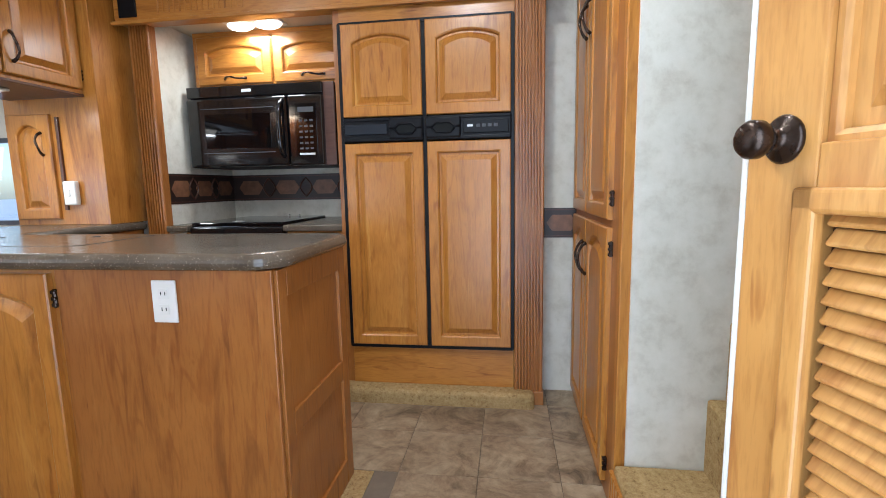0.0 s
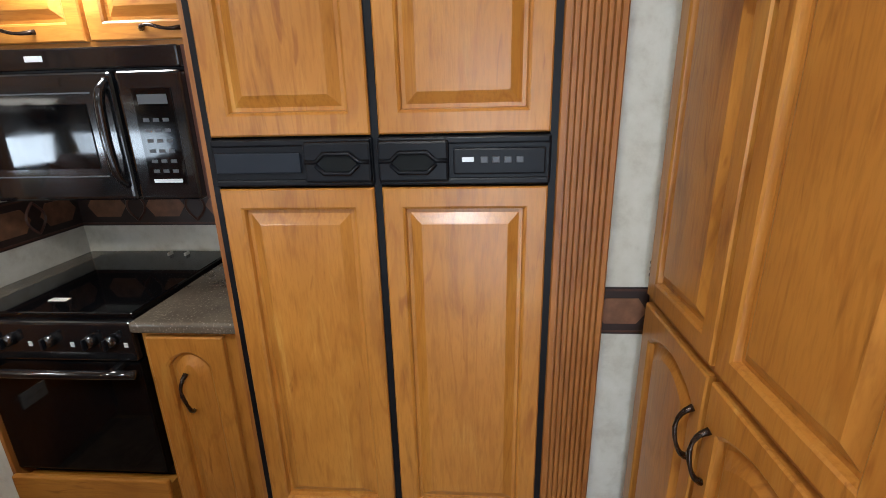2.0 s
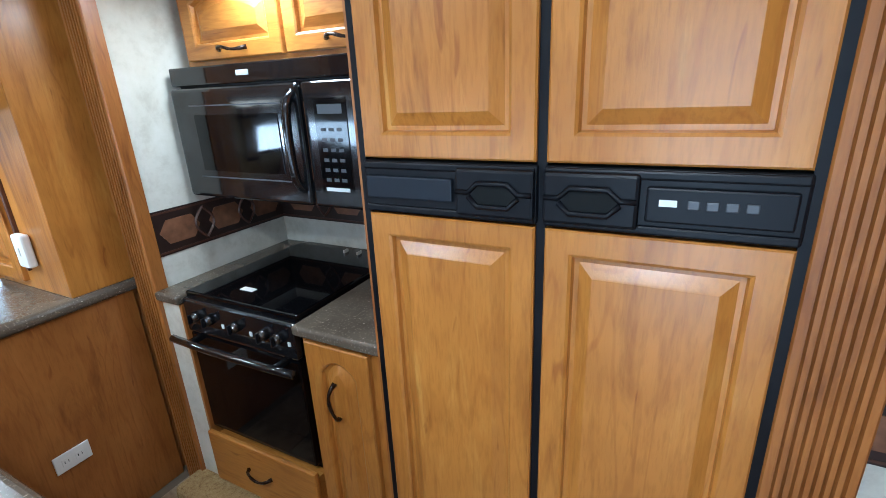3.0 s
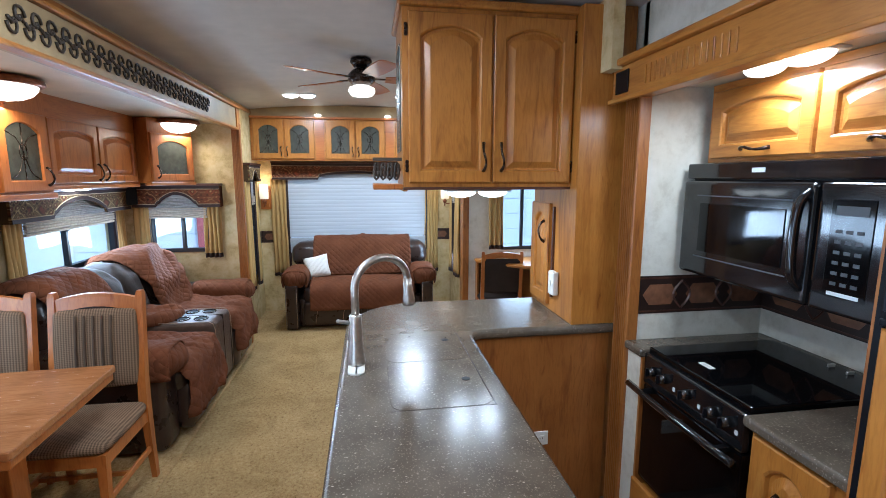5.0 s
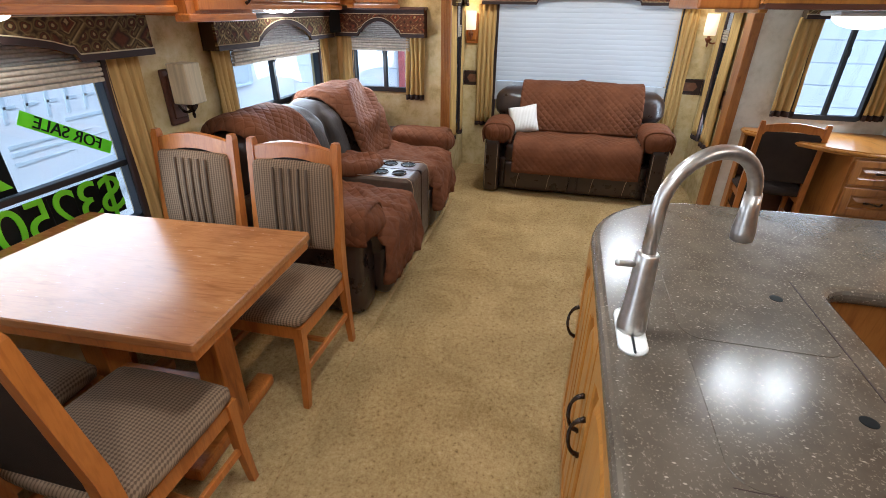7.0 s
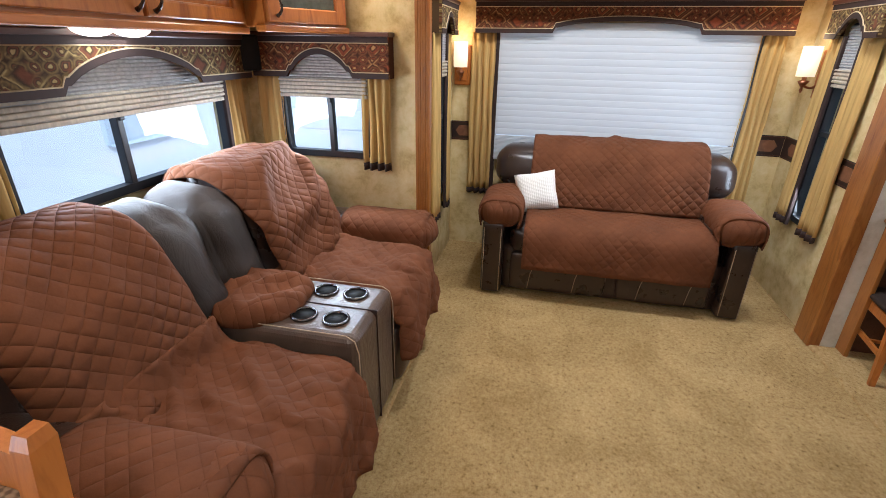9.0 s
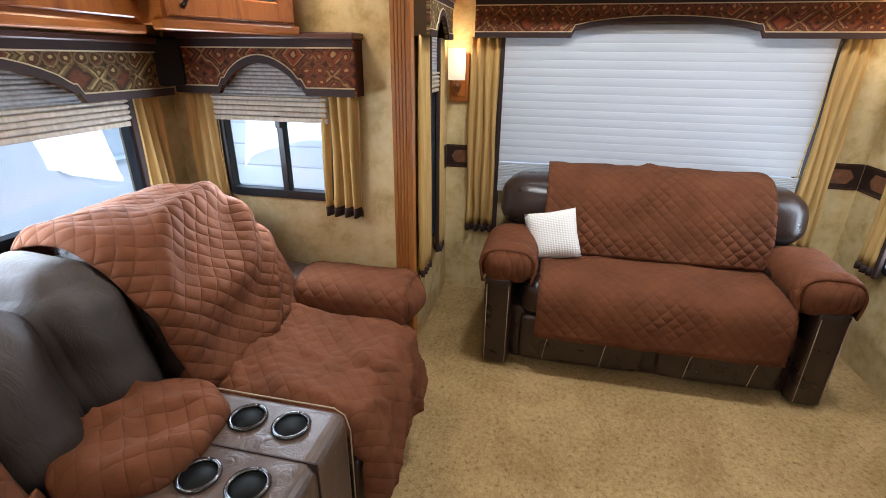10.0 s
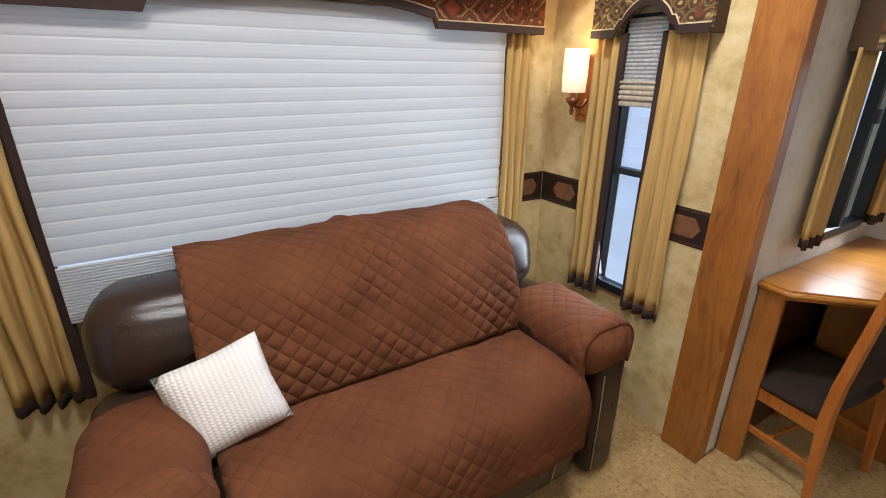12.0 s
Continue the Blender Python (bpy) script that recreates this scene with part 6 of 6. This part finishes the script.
# ceiling fan
fn = thing("ceiling_fan", (-1.38, 3.42, 2.385), 0, "dark bronze ceiling fan with red-brown blades and a milk glass lamp", "ceiling fan")
part("canopy", lathe(bmesh.new(), [(0.07, 0.0), (0.075, -0.02), (0.05, -0.05), (0.02, -0.055)], n=24), iron, fn, "", True)
part("motor", lathe(bmesh.new(), [(0.02, -0.05), (0.06, -0.07), (0.09, -0.1), (0.09, -0.14), (0.06, -0.165), (0.04, -0.17)], n=28), iron, fn, "", True)
part("lamp_bowl", lathe(bmesh.new(), [(0.05, -0.17), (0.085, -0.185), (0.09, -0.21), (0.07, -0.235), (0.02, -0.245)], n=24), milk_glass, fn, "milk glass bowl", True)
for k in range(5):
    a = 18 + 72 * k
    bm = bmesh.new()
    loft(bm, [[(0.16 + 0.38 * s, -wd * 0.5, 0.01 * wd / 0.12), (0.16 + 0.38 * s, wd * 0.5, -0.012 * wd / 0.12), (0.16 + 0.38 * s, wd * 0.5, -0.018 * wd / 0.12), (0.16 + 0.38 * s, -wd * 0.5, 0.004)] for s, wd in ((0, 0.09), (0.3, 0.115), (0.7, 0.125), (0.93, 0.11), (1, 0.07))])
    b = part("blade", bm, wood_red, fn, "red-brown wooden blade")
    b.matrix_local = pose(0, 0, -0.125, 0, 0, a)
    ob = part("blade_arm", boxed(0.07, 0.2, -0.014, 0.014, -0.004, 0.004, 0.003), iron, b)
dome_light((-2.8, 2.82, ceiling_z(2.82) + 0.004), power=12, label="lit double-dome light on the main ceiling").rotation_euler = (0, 0, radians(90))
dome_light((-2.8, 3.88, ceiling_z(3.88) + 0.004), power=12, label="lit double-dome light on the main ceiling").rotation_euler = (0, 0, radians(90))
# Unseen fitting, added to brighten the middle of the room and the worktop.
dome_light((0.35, 2.95, ceiling_z(2.95) + 0.004), power=11, label="lit double-dome light on the main ceiling").rotation_euler = (0, 0, radians(90))
# Unseen as well: its place is assumed, to light the kitchen front.
dome_light((1.72, 3.30, ceiling_z(3.30) + 0.004), power=13, label="lit double-dome light on the main ceiling")

# ---- seating ----
def arm_cloth(parent, hw, z0, z1, y0, y1, seed):
    """A quilted cloth draped over a padded arm, with a flap that folds over its front."""
    path = [(-hw, z0), (-hw - 0.012, z1 - 0.075), (-hw + 0.012, z1 - 0.02), (-hw * 0.45, z1 + 0.004), (hw * 0.45, z1 + 0.004), (hw - 0.012, z1 - 0.02), (hw + 0.012, z1 - 0.075), (hw, z0)]
    ob = sheet("cloth", path[::-1], y1 - y0, quilt_soft, parent, "quilted cloth", 0.008, 24, 0.009, 0.012, 5, seed)
    ob.matrix_local = pose(0, (y0 + y1) / 2, 0, 0, 0, 90)
    front = bmesh.new()
    puff(front, -hw - 0.014, hw + 0.014, y0 - 0.03, y0 + 0.14, z0 - 0.004, z1 + 0.012, 0.085, 0.008, 14, 0.009)
    part("front_flap", front, quilt_pad, parent, "folded front flap", True)


# reclining sofa: local x runs along its length, it faces -y
sf = thing("recliner_sofa", (-0.74, 1.31, 0.014), 180, "dark leather reclining sofa with a cup-holder console and brown covers", "sofa")
W = 1.90
bm = bmesh.new()
puff(bm, 0.03, W - 0.03, -0.95, -0.06, 0.03, 0.34, 0.04, 0.01, 10, 0.003)
part("base", bm, leather, sf, "dark leather base", True)


def back_lean(p):
    return Vector((p.x, p.y + 0.28 * (p.z - 0.45), p.z))


for x0, x1 in ((0.18, 0.66), (0.655, 0.915), (0.905, 1.165), (1.16, 1.79)):
    bm = bmesh.new()
    wide = x1 - x0 > 0.3
    puff(bm, x0, x1, -0.47 if wide else -0.49, -0.17, 0.42, 0.95 if wide else 0.93, 0.09, 0.035, 18, 0.016, back_lean)
    if not wide:
        for v in bm.verts:
            v.co += noise.noise_vector(Vector((v.co.x * 26, v.co.y * 12, v.co.z * 9 + 8 * v.co.x))) * 0.005
    part("back_cushion", bm, leather if wide else leather_mid, sf, "plump leather back cushion", True)
bm = bmesh.new()
puff(bm, 0.10, W - 0.10, -0.26, -0.04, 0.10, 0.86, 0.05, 0.0, 8, 0.004)
part("back_frame", bm, leather, sf, "", True)
for x0, x1 in ((0.17, 0.73), (1.13, 1.68)):
    bm = bmesh.new()
    puff(bm, x0, x1, -1.04, -0.34, 0.27, 0.475, 0.075, 0.03, 10, 0.008)
    part("seat", bm, leather, sf, "padded leather seat", True)
    bm = bmesh.new()
    puff(bm, x0 + 0.01, x1 - 0.01, -1.055, -0.94, 0.06, 0.36, 0.04, 0.012, 8, 0.004)
    part("footrest", bm, leather, sf, "closed leather footrest panel", True)
for x0, x1 in ((0.0, 0.20), (1.68, 1.90)):
    bm = bmesh.new()
    puff(bm, x0, x1, -0.97, -0.14, 0.02, 0.53, 0.04, 0.006, 9, 0.004)
    puff(bm, x0 - 0.015, x1 + 0.012, -1.0, -0.24, 0.46, 0.625, 0.075, 0.012, 10, 0.006)
    part("arm", bm, leather, sf, "rounded padded leather arm", True)
bm = bmesh.new()
box(bm, 0.735, 1.125, -1.03, -0.42, 0.05, 0.565, 0.035, 4)
cn = part("console", bm, leather_light, sf, "grey-brown leather console with four cup holders")
part("console_seam", boxed(0.928, 0.932, -1.034, -0.44, 0.06, 0.568), cuff, cn)
for x in (0.84, 1.03):
    for y in (-0.785, -0.91):
        part("cup_ring", tube(bmesh.new(), [(x + 0.045 * math.cos(k * math.pi / 14), y + 0.045 * math.sin(k * math.pi / 14), 0.569) for k in range(29)], 0.0062, 6), rim_metal, cn, "dark chromed cup-holder rim", True)
        # Flat black disc on the solid console paints the shade inside the well.
        part("cup_well", lathe(bmesh.new(), [(0.0415, 0.566), (0.0415, 0.5675), (0.001, 0.5675)], (x, y, 0), 20), sign_black, cn, "flat black disc as the cup well's shade", True)
for x in (0.745, 1.115):
    part("console_stitch", tube(bmesh.new(), [(x, -1.032, 0.08), (x, -1.033, 0.5), (x, -1.02, 0.55), (x, -0.99, 0.568), (x, -0.5, 0.568)], 0.0022, 5), thread, cn, "", True)


def creased(u, s):
    """Pulled folds that fan out over a seat cushion."""
    k = noise.noise((2.2 * u + 5 * s, 3.5 * s - 1.5 * u, 1.5))
    j = noise.noise((5 * u - 3 * s, 6 * s + 4 * u, 6.5))
    return 0.0, 0.018 * (1 - min(1.0, abs(k) * 5)) + 0.008 * (1 - min(1.0, abs(j) * 4))


over = [(-0.03, 0.70), (-0.02, 0.93), (-0.15, 1.005), (-0.32, 0.975), (-0.44, 0.83), (-0.53, 0.62), (-0.60, 0.53), (-0.80, 0.53), (-1.00, 0.505), (-1.085, 0.42), (-1.085, 0.16)]
c1 = thing("sofa_cover", (-0.74 - 0.42, 1.31, 0.014), 180, "quilted brown cover over the near sofa seat", "sofa cover", "sofa covers")
sheet("back_cloth", over[:7], 0.56, quilt, c1, "quilted back cloth", 0.014, 34, 0.009, 0.06, 6, 2.0, (0.93, 1.0))
sheet("seat_cloth", over[5:], 0.58, quilt_soft, c1, "rumpled seat cloth", 0.022, 56, 0.009, 0.05, 10, 3.0, None, creased)


def swag(u, s):
    """The cloth slips towards the far arm as it hangs, and bunches into two sagging rolls and a hem."""
    low = max(0.0, s - 0.35) / 0.65
    dx = 0.06 * low * (0.4 + 0.6 * (u + 1) / 2) - 0.09 * (1 - low) * (u + 1) / 2
    sag = 0.0
    for at, deep, wide in ((0.60, 0.075, 0.05), (0.77, 0.06, 0.045), (0.94, 0.045, 0.035)):
        line = at - 0.16 * (u - 0.2) + 0.05 * math.sin(3 * u + 9 * at)
        sag += deep * math.exp(-((s - line) / wide) ** 2) * min(1.0, 0.3 + 0.7 * max(0.0, (u + 1) / 1.6)) * min(1.0, 2.5 * low)
    return dx, sag * (1 - 0.75 * max(0.0, u) ** 4)


c2 = thing("sofa_cover", (-0.74 - 1.41, 1.31, 0.014), 180, "rumpled quilted brown cover over the far sofa seat", "sofa cover", "sofa covers")
sheet("back_cloth", [(-0.03, 0.74), (-0.02, 0.94), (-0.15, 1.005), (-0.33, 0.965), (-0.47, 0.80), (-0.58, 0.53)], 0.62, quilt, c2, "draped back cloth with loose folds", 0.014, 64, 0.009, 0.04, 10, 5.0, None, swag)
sheet("seat_cloth", [(-0.46, 0.54), (-0.62, 0.525), (-0.85, 0.52), (-1.02, 0.505), (-1.09, 0.40), (-1.09, 0.20)], 0.56, quilt_soft, c2, "seat cloth with creases", 0.022, 56, 0.009, 0.05, 10, 9.0, None, creased)
c3 = thing("sofa_cover", (-0.74 - 0.88, 1.31 + 0.56, 0.58), 180, "crumpled brown cover bunched on the console", "sofa cover", "sofa covers")
bm = bmesh.new()
top = []
for j in range(13):
    f = 1 - (j / 12) ** 1.6
    row = []
    for i in range(48):
        a = 2 * math.pi * i / 48
        ex, ey = math.cos(a), math.sin(a)
        r = 0.5 * (f + 0.02) * (1 + 0.16 * noise.noise((ex * 1.7, ey * 1.7, 4.0)))
        x, y = 0.40 * r * ex + 0.03, 0.38 * r * ey - 0.01
        ridge = 1 - abs(2 * noise.noise((x * 6 + y * 5, y * 4 - x * 2, 2.0)))
        ridge += 0.3 * (1 - abs(2 * noise.noise((x * 12 - y * 7, y * 11, 7.0))))
        z = -0.005 + (0.045 + 0.038 * ridge) * (1 - f ** 5) ** 0.5 if j else -0.01
        row.append((x, y, z))
    top.append(row)
loft(bm, top)
ob = part("crumpled_cloth", bm, quilt_pad, c3, "", True)
for at_x, sx, gl in ((0.10, 1, "near"), (1.79, 1, "far")):
    a = thing("arm_cover", (-0.74 - at_x, 1.31, 0.014), 180, "quilted brown cover over the sofa's " + gl + " arm", "arm cover", "arm covers")
    arm_cloth(a, 0.118, 0.46, 0.635, -1.02, -0.56, 3.0 + at_x)

# loveseat against the rear window, facing +x: local -y is the front
ls = thing("loveseat", (REAR + 0.04, 2.565, 0.0), 90, "dark brown leather loveseat under quilted covers", "sofa")
ls.scale = (1, 0.965, 1)
L = 1.56
bm = bmesh.new()
puff(bm, 0.12, L - 0.12, -0.77, -0.1, 0.02, 0.33, 0.03, 0.006, 9, 0.002)
part("base", bm, leather, ls, "", True)
bm = bmesh.new()
puff(bm, 0.06, L - 0.06, -0.27, -0.03, 0.1, 0.80, 0.06, 0.0, 9, 0.003)
part("back_frame", bm, leather, ls, "", True)


def love_lean(p):
    return Vector((p.x, p.y + 0.2 * (p.z - 0.5), p.z))


for x0, x1 in ((0.12, L / 2), (L / 2, L - 0.12)):
    bm = bmesh.new()
    puff(bm, x0 - (0.10 if x0 < 0.2 else 0), x1 + (0.10 if x1 > 1 else 0), -0.40, -0.12, 0.60, 0.865, 0.10, 0.012, 10, 0.004, love_lean)
    puff(bm, x0 + 0.05, x1 - 0.05, -0.43, -0.16, 0.42, 0.66, 0.09, 0.01, 10, 0.004, love_lean)
    part("back_cushion", bm, leather, ls, "glossy leather back cushion", True)
    bm = bmesh.new()
    puff(bm, x0 + 0.06, x1 - 0.002 if x0 < 0.2 else x1 - 0.06, -0.80, -0.28, 0.28, 0.47, 0.06, 0.02, 10, 0.005)
    part("seat", bm, leather, ls, "padded leather seat", True)
    bm = bmesh.new()
    puff(bm, x0 + 0.07, x1 - 0.005 if x0 < 0.2 else x1 - 0.07, -0.815, -0.74, 0.05, 0.30, 0.025, 0.008, 8, 0.002)
    part("front_panel", bm, leather, ls, "closed leather footrest panel", True)
    for s in (0.3, 0.72):
        xx = x0 + (x1 - x0) * s
        part("stitch", tube(bmesh.new(), [(xx + 0.03, -0.824, 0.28), (xx, -0.826, 0.17), (xx - 0.012, -0.824, 0.07)], 0.0022, 5), thread, ls, "", True)
for x0, x1 in ((0.0, 0.135), (L - 0.135, L)):
    bm = bmesh.new()
    inner = 0.085 if x0 == 0 else 0.0
    puff(bm, x0, x1, -0.83, -0.1, 0.01, 0.50, 0.025, 0.004, 9, 0.002)
    puff(bm, x0 - 0.10 + inner, x1 + 0.015 + inner, -0.82, -0.24, 0.45, 0.61, 0.075, 0.01, 10, 0.004)
    part("arm", bm, leather, ls, "padded leather arm", True)
    for dx in (0.015, 0.12):
        part("arm_stitch", tube(bmesh.new(), [(x0 + dx, -0.834, 0.03), (x0 + dx, -0.836, 0.25), (x0 + dx, -0.834, 0.46)], 0.0022, 5), thread, ls, "", True)


def gathered(u, s):
    """A gather that runs down from the middle of the top edge, and a slightly raised crest."""
    line = -0.02 + 0.30 * max(0.0, s - 0.25)
    pinch = math.exp(-((u - line) / 0.045) ** 2) * max(0.0, 1 - s * 1.3)
    return 0.0, 0.022 * pinch + 0.012 * math.exp(-(u / 0.4) ** 2) * max(0.0, 1 - 1.5 * s)


lc = thing("loveseat_cover", (REAR + 0.04, 3.368, 0.0), 90, "brown quilted cover over the loveseat", "sofa cover", "sofa covers")
sheet("back_cloth", [(-0.0, 0.72), (-0.02, 0.885), (-0.13, 0.92), (-0.27, 0.905), (-0.365, 0.83), (-0.425, 0.70), (-0.475, 0.525)], 1.09, quilt, lc, "", 0.012, 72, 0.008, 0.0, 9, 1.0, None, gathered)
sheet("seat_cloth", [(-0.38, 0.505), (-0.55, 0.515), (-0.70, 0.505), (-0.79, 0.47), (-0.828, 0.39), (-0.83, 0.22)], 1.09, quilt_soft, lc, "", 0.010, 44, 0.008, 0.0, 6, 4.0)
for x, tag_ in ((0.105, "with a pale underside showing"), (L - 0.10, "rolled over the front")):
    a = thing("arm_cover", (REAR + 0.04, 2.565 + x, 0.0), 90, "quilted brown loveseat arm cover " + tag_, "arm cover", "arm covers")
    arm_cloth(a, 0.118, 0.465, 0.635, -0.79, -0.40, 8.0 + x)
pw = thing("throw_pillow", (-3.27, 2.87, 0.625), 90, "small square cream knitted pillow on the loveseat", "pillow")
bm = bmesh.new()
n = 12
for side in (-1, 1):
    rows = []
    for j in range(n + 1):
        row = []
        for i in range(n + 1):
            u, v = 2 * i / n - 1, 2 * j / n - 1
            f = max(0, (1 - u ** 4) * (1 - v ** 4)) ** 0.6
            pinch = 1 - 0.06 * (1 - abs(u * v))
            row.append(bm.verts.new((0.132 * u * pinch, side * 0.06 * f, 0.128 * v * pinch)))
        rows.append(row)
    for a, b in zip(rows, rows[1:]):
        for i in range(n):
            bm.faces.new((a[i], a[i + 1], b[i + 1], b[i]))
bmesh.ops.remove_doubles(bm, verts=bm.verts, dist=1e-4)
ob = part("pad", bm, knit, pw, "", True)
ob.matrix_local = pose(0, 0, 0, -28, -11, 4)

# ---- desk ----
dk = thing("desk", (0, 0, 0), 0, "honey maple built-in desk with a clipped corner", "desk")
out = [(-2.785, 4.545), (-2.69, 4.535), (-2.50, 4.71), (-2.28, 4.93), (-2.20, 5.10), (-2.20, 5.445), (-2.785, 5.445)]
bm = bmesh.new()
loft(bm, [[(x, y, z) for x, y in out] for z in (0.73, 0.765)])
part("desktop", bm, wood_x, dk)
# Side and back panels darkened to paint the shade under the desktop.
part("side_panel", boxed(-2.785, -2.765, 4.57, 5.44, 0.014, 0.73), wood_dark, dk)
part("front_stile", boxed(-2.785, -2.70, 4.548, 4.568, 0.014, 0.73, 0.003), wood_panel, dk)
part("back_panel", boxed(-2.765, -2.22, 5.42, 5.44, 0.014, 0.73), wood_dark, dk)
part("edge_band", tube(bmesh.new(), [(x, y, 0.748) for x, y in out[:6]], 0.012, 6), wood_x, dk, "rounded front edge", True)
dp = thing("desk_pedestal", (-2.22, 5.03, 0.014), 90, "stained maple drawer unit under the desk", "drawers")
part("case", boxed(0.0, 0.40, 0.0, 0.5, 0.0, 0.715), wood_panel, dp)
for z0, z1 in ((0.54, 0.70), (0.33, 0.52), (0.05, 0.31)):
    dr = part("drawer", panel_door(bmesh.new(), 0.37, z1 - z0, False, at=(0.015, 0.0, z0)), wood_panel, dp)
    part("handle", pull(bmesh.new(), (0.2, -0.02, (z0 + z1) / 2), 0.1, True), iron, dr, "curved oil-rubbed bronze pull", True)

# ---- outside ----
solid("ground", boxed(-200, 200, -200, 200, -1.0, -0.9), pale_concrete, "pale sunlit concrete lot", "ground")
nb = thing("parked_trailer", (0, -1.6, -0.9), 0, "white travel trailer parked alongside with pale blue graphics", "trailer")
part("body", boxed(-7, 5, -2.4, 0, 0.5, 3.9, 0.12, 3), trailer_white, nb)
part("swoosh", extrude_profile(bmesh.new(), [(-4.6, 0.85), (-2.2, 0.72), (0.0, 0.66), (0.6, 0.78), (-1.5, 0.86), (-3.2, 0.98)], 0.0, 0.012), trailer_blue, nb, "pale blue swoosh")
for k in range(6):
    x = -1.95 - 0.2 * k
    part("graphic_bar", extrude_profile(bmesh.new(), [(x, 1.48), (x - 0.035, 1.48), (x - 0.075, 1.72), (x - 0.04, 1.72)], 0.0, 0.012), trailer_letter, nb)
    part("graphic_bar", extrude_profile(bmesh.new(), [(x - 0.03, 1.60), (x - 0.14, 1.60), (x - 0.144, 1.625), (x - 0.034, 1.625)], 0.0, 0.012), trailer_letter, nb)
part("graphic_bar", boxed(-3.05, -2.5, 0.0, 0.012, 1.40, 1.43), trailer_letter, nb)
for z, x1 in ((1.26, -2.75), (1.19, -2.9), (1.10, -2.5)):
    part("swoosh", extrude_profile(bmesh.new(), [(-1.9, z), (-1.9, z + 0.035), (x1, z + 0.02)], 0.0, 0.012), trailer_letter, nb, "pale blue swoosh")
part("window", boxed(-5.6, -4.3, 0.0, 0.02, 1.35, 1.95, 0.06, 3), trailer_letter, nb)
part("skirt", boxed(-6.9, 4.9, -2.3, -0.1, 0.1, 0.5), trailer_white, nb)
for x in (-1.0, 0.0):
    part("wheel", boxed(x - 0.36, x + 0.36, -0.3, -0.05, 0.0, 0.72, 0.3, 4), sign_black, nb)
sd = thing("shed", (-7.0, 0, -0.9), 0, "white sided building beyond the rear window", "building")
part("wall", boxed(-3, 0, -8, 8, 0, 4.2), trailer_white, sd)
for k in range(13):
    part("siding_board", boxed(0.0, 0.02, -8, 8, 0.3 * k, 0.3 * k + 0.285, 0.004), trailer_white, sd)
part("downpipe", boxed(0.02, 0.08, 0.42, 0.52, 0, 4.0), plain("faded red pipe", (0.5, 0.12, 0.12), 0.5), sd)
part("roof", boxed(-3.2, 0.3, -8.2, 8.2, 4.2, 4.35), trailer_white, sd)
s2d = thing("shed", (-3.0, 60.0, -0.9), 0, "white sided building across the lot", "building")
part("wall", boxed(-12, 12, 0, 3, 0, 4.2), trailer_white, s2d)
for k in range(13):
    part("siding_board", boxed(-12, 12, -0.02, 0.0, 0.3 * k, 0.3 * k + 0.285, 0.004), trailer_white, s2d)
part("roof", boxed(-12.2, 12.2, -0.3, 3.2, 4.2, 4.35), trailer_white, s2d)

# ---- floor tiles ----
tile_mesh = finish("tile", boxed(0.0015, 0.3035, 0.0015, 0.3035, -0.004, 0.0, 0.0012, 1), stone)
for i in range(-1, 9):
    for j in range(-2, 8):
        x, y = 0.02 + 0.305 * i, 2.36 + 0.305 * j
        inside = (y > 3.87 and x > -0.11 and y + 0.305 < 4.9) or (x > 1.45 and y > 2.1)
        if inside and x < 2.31:
            t = new("tile", tile_mesh)
            t.parent = vinyl
            t.matrix_local = pose(x, y, 0, 0, 0, 0)
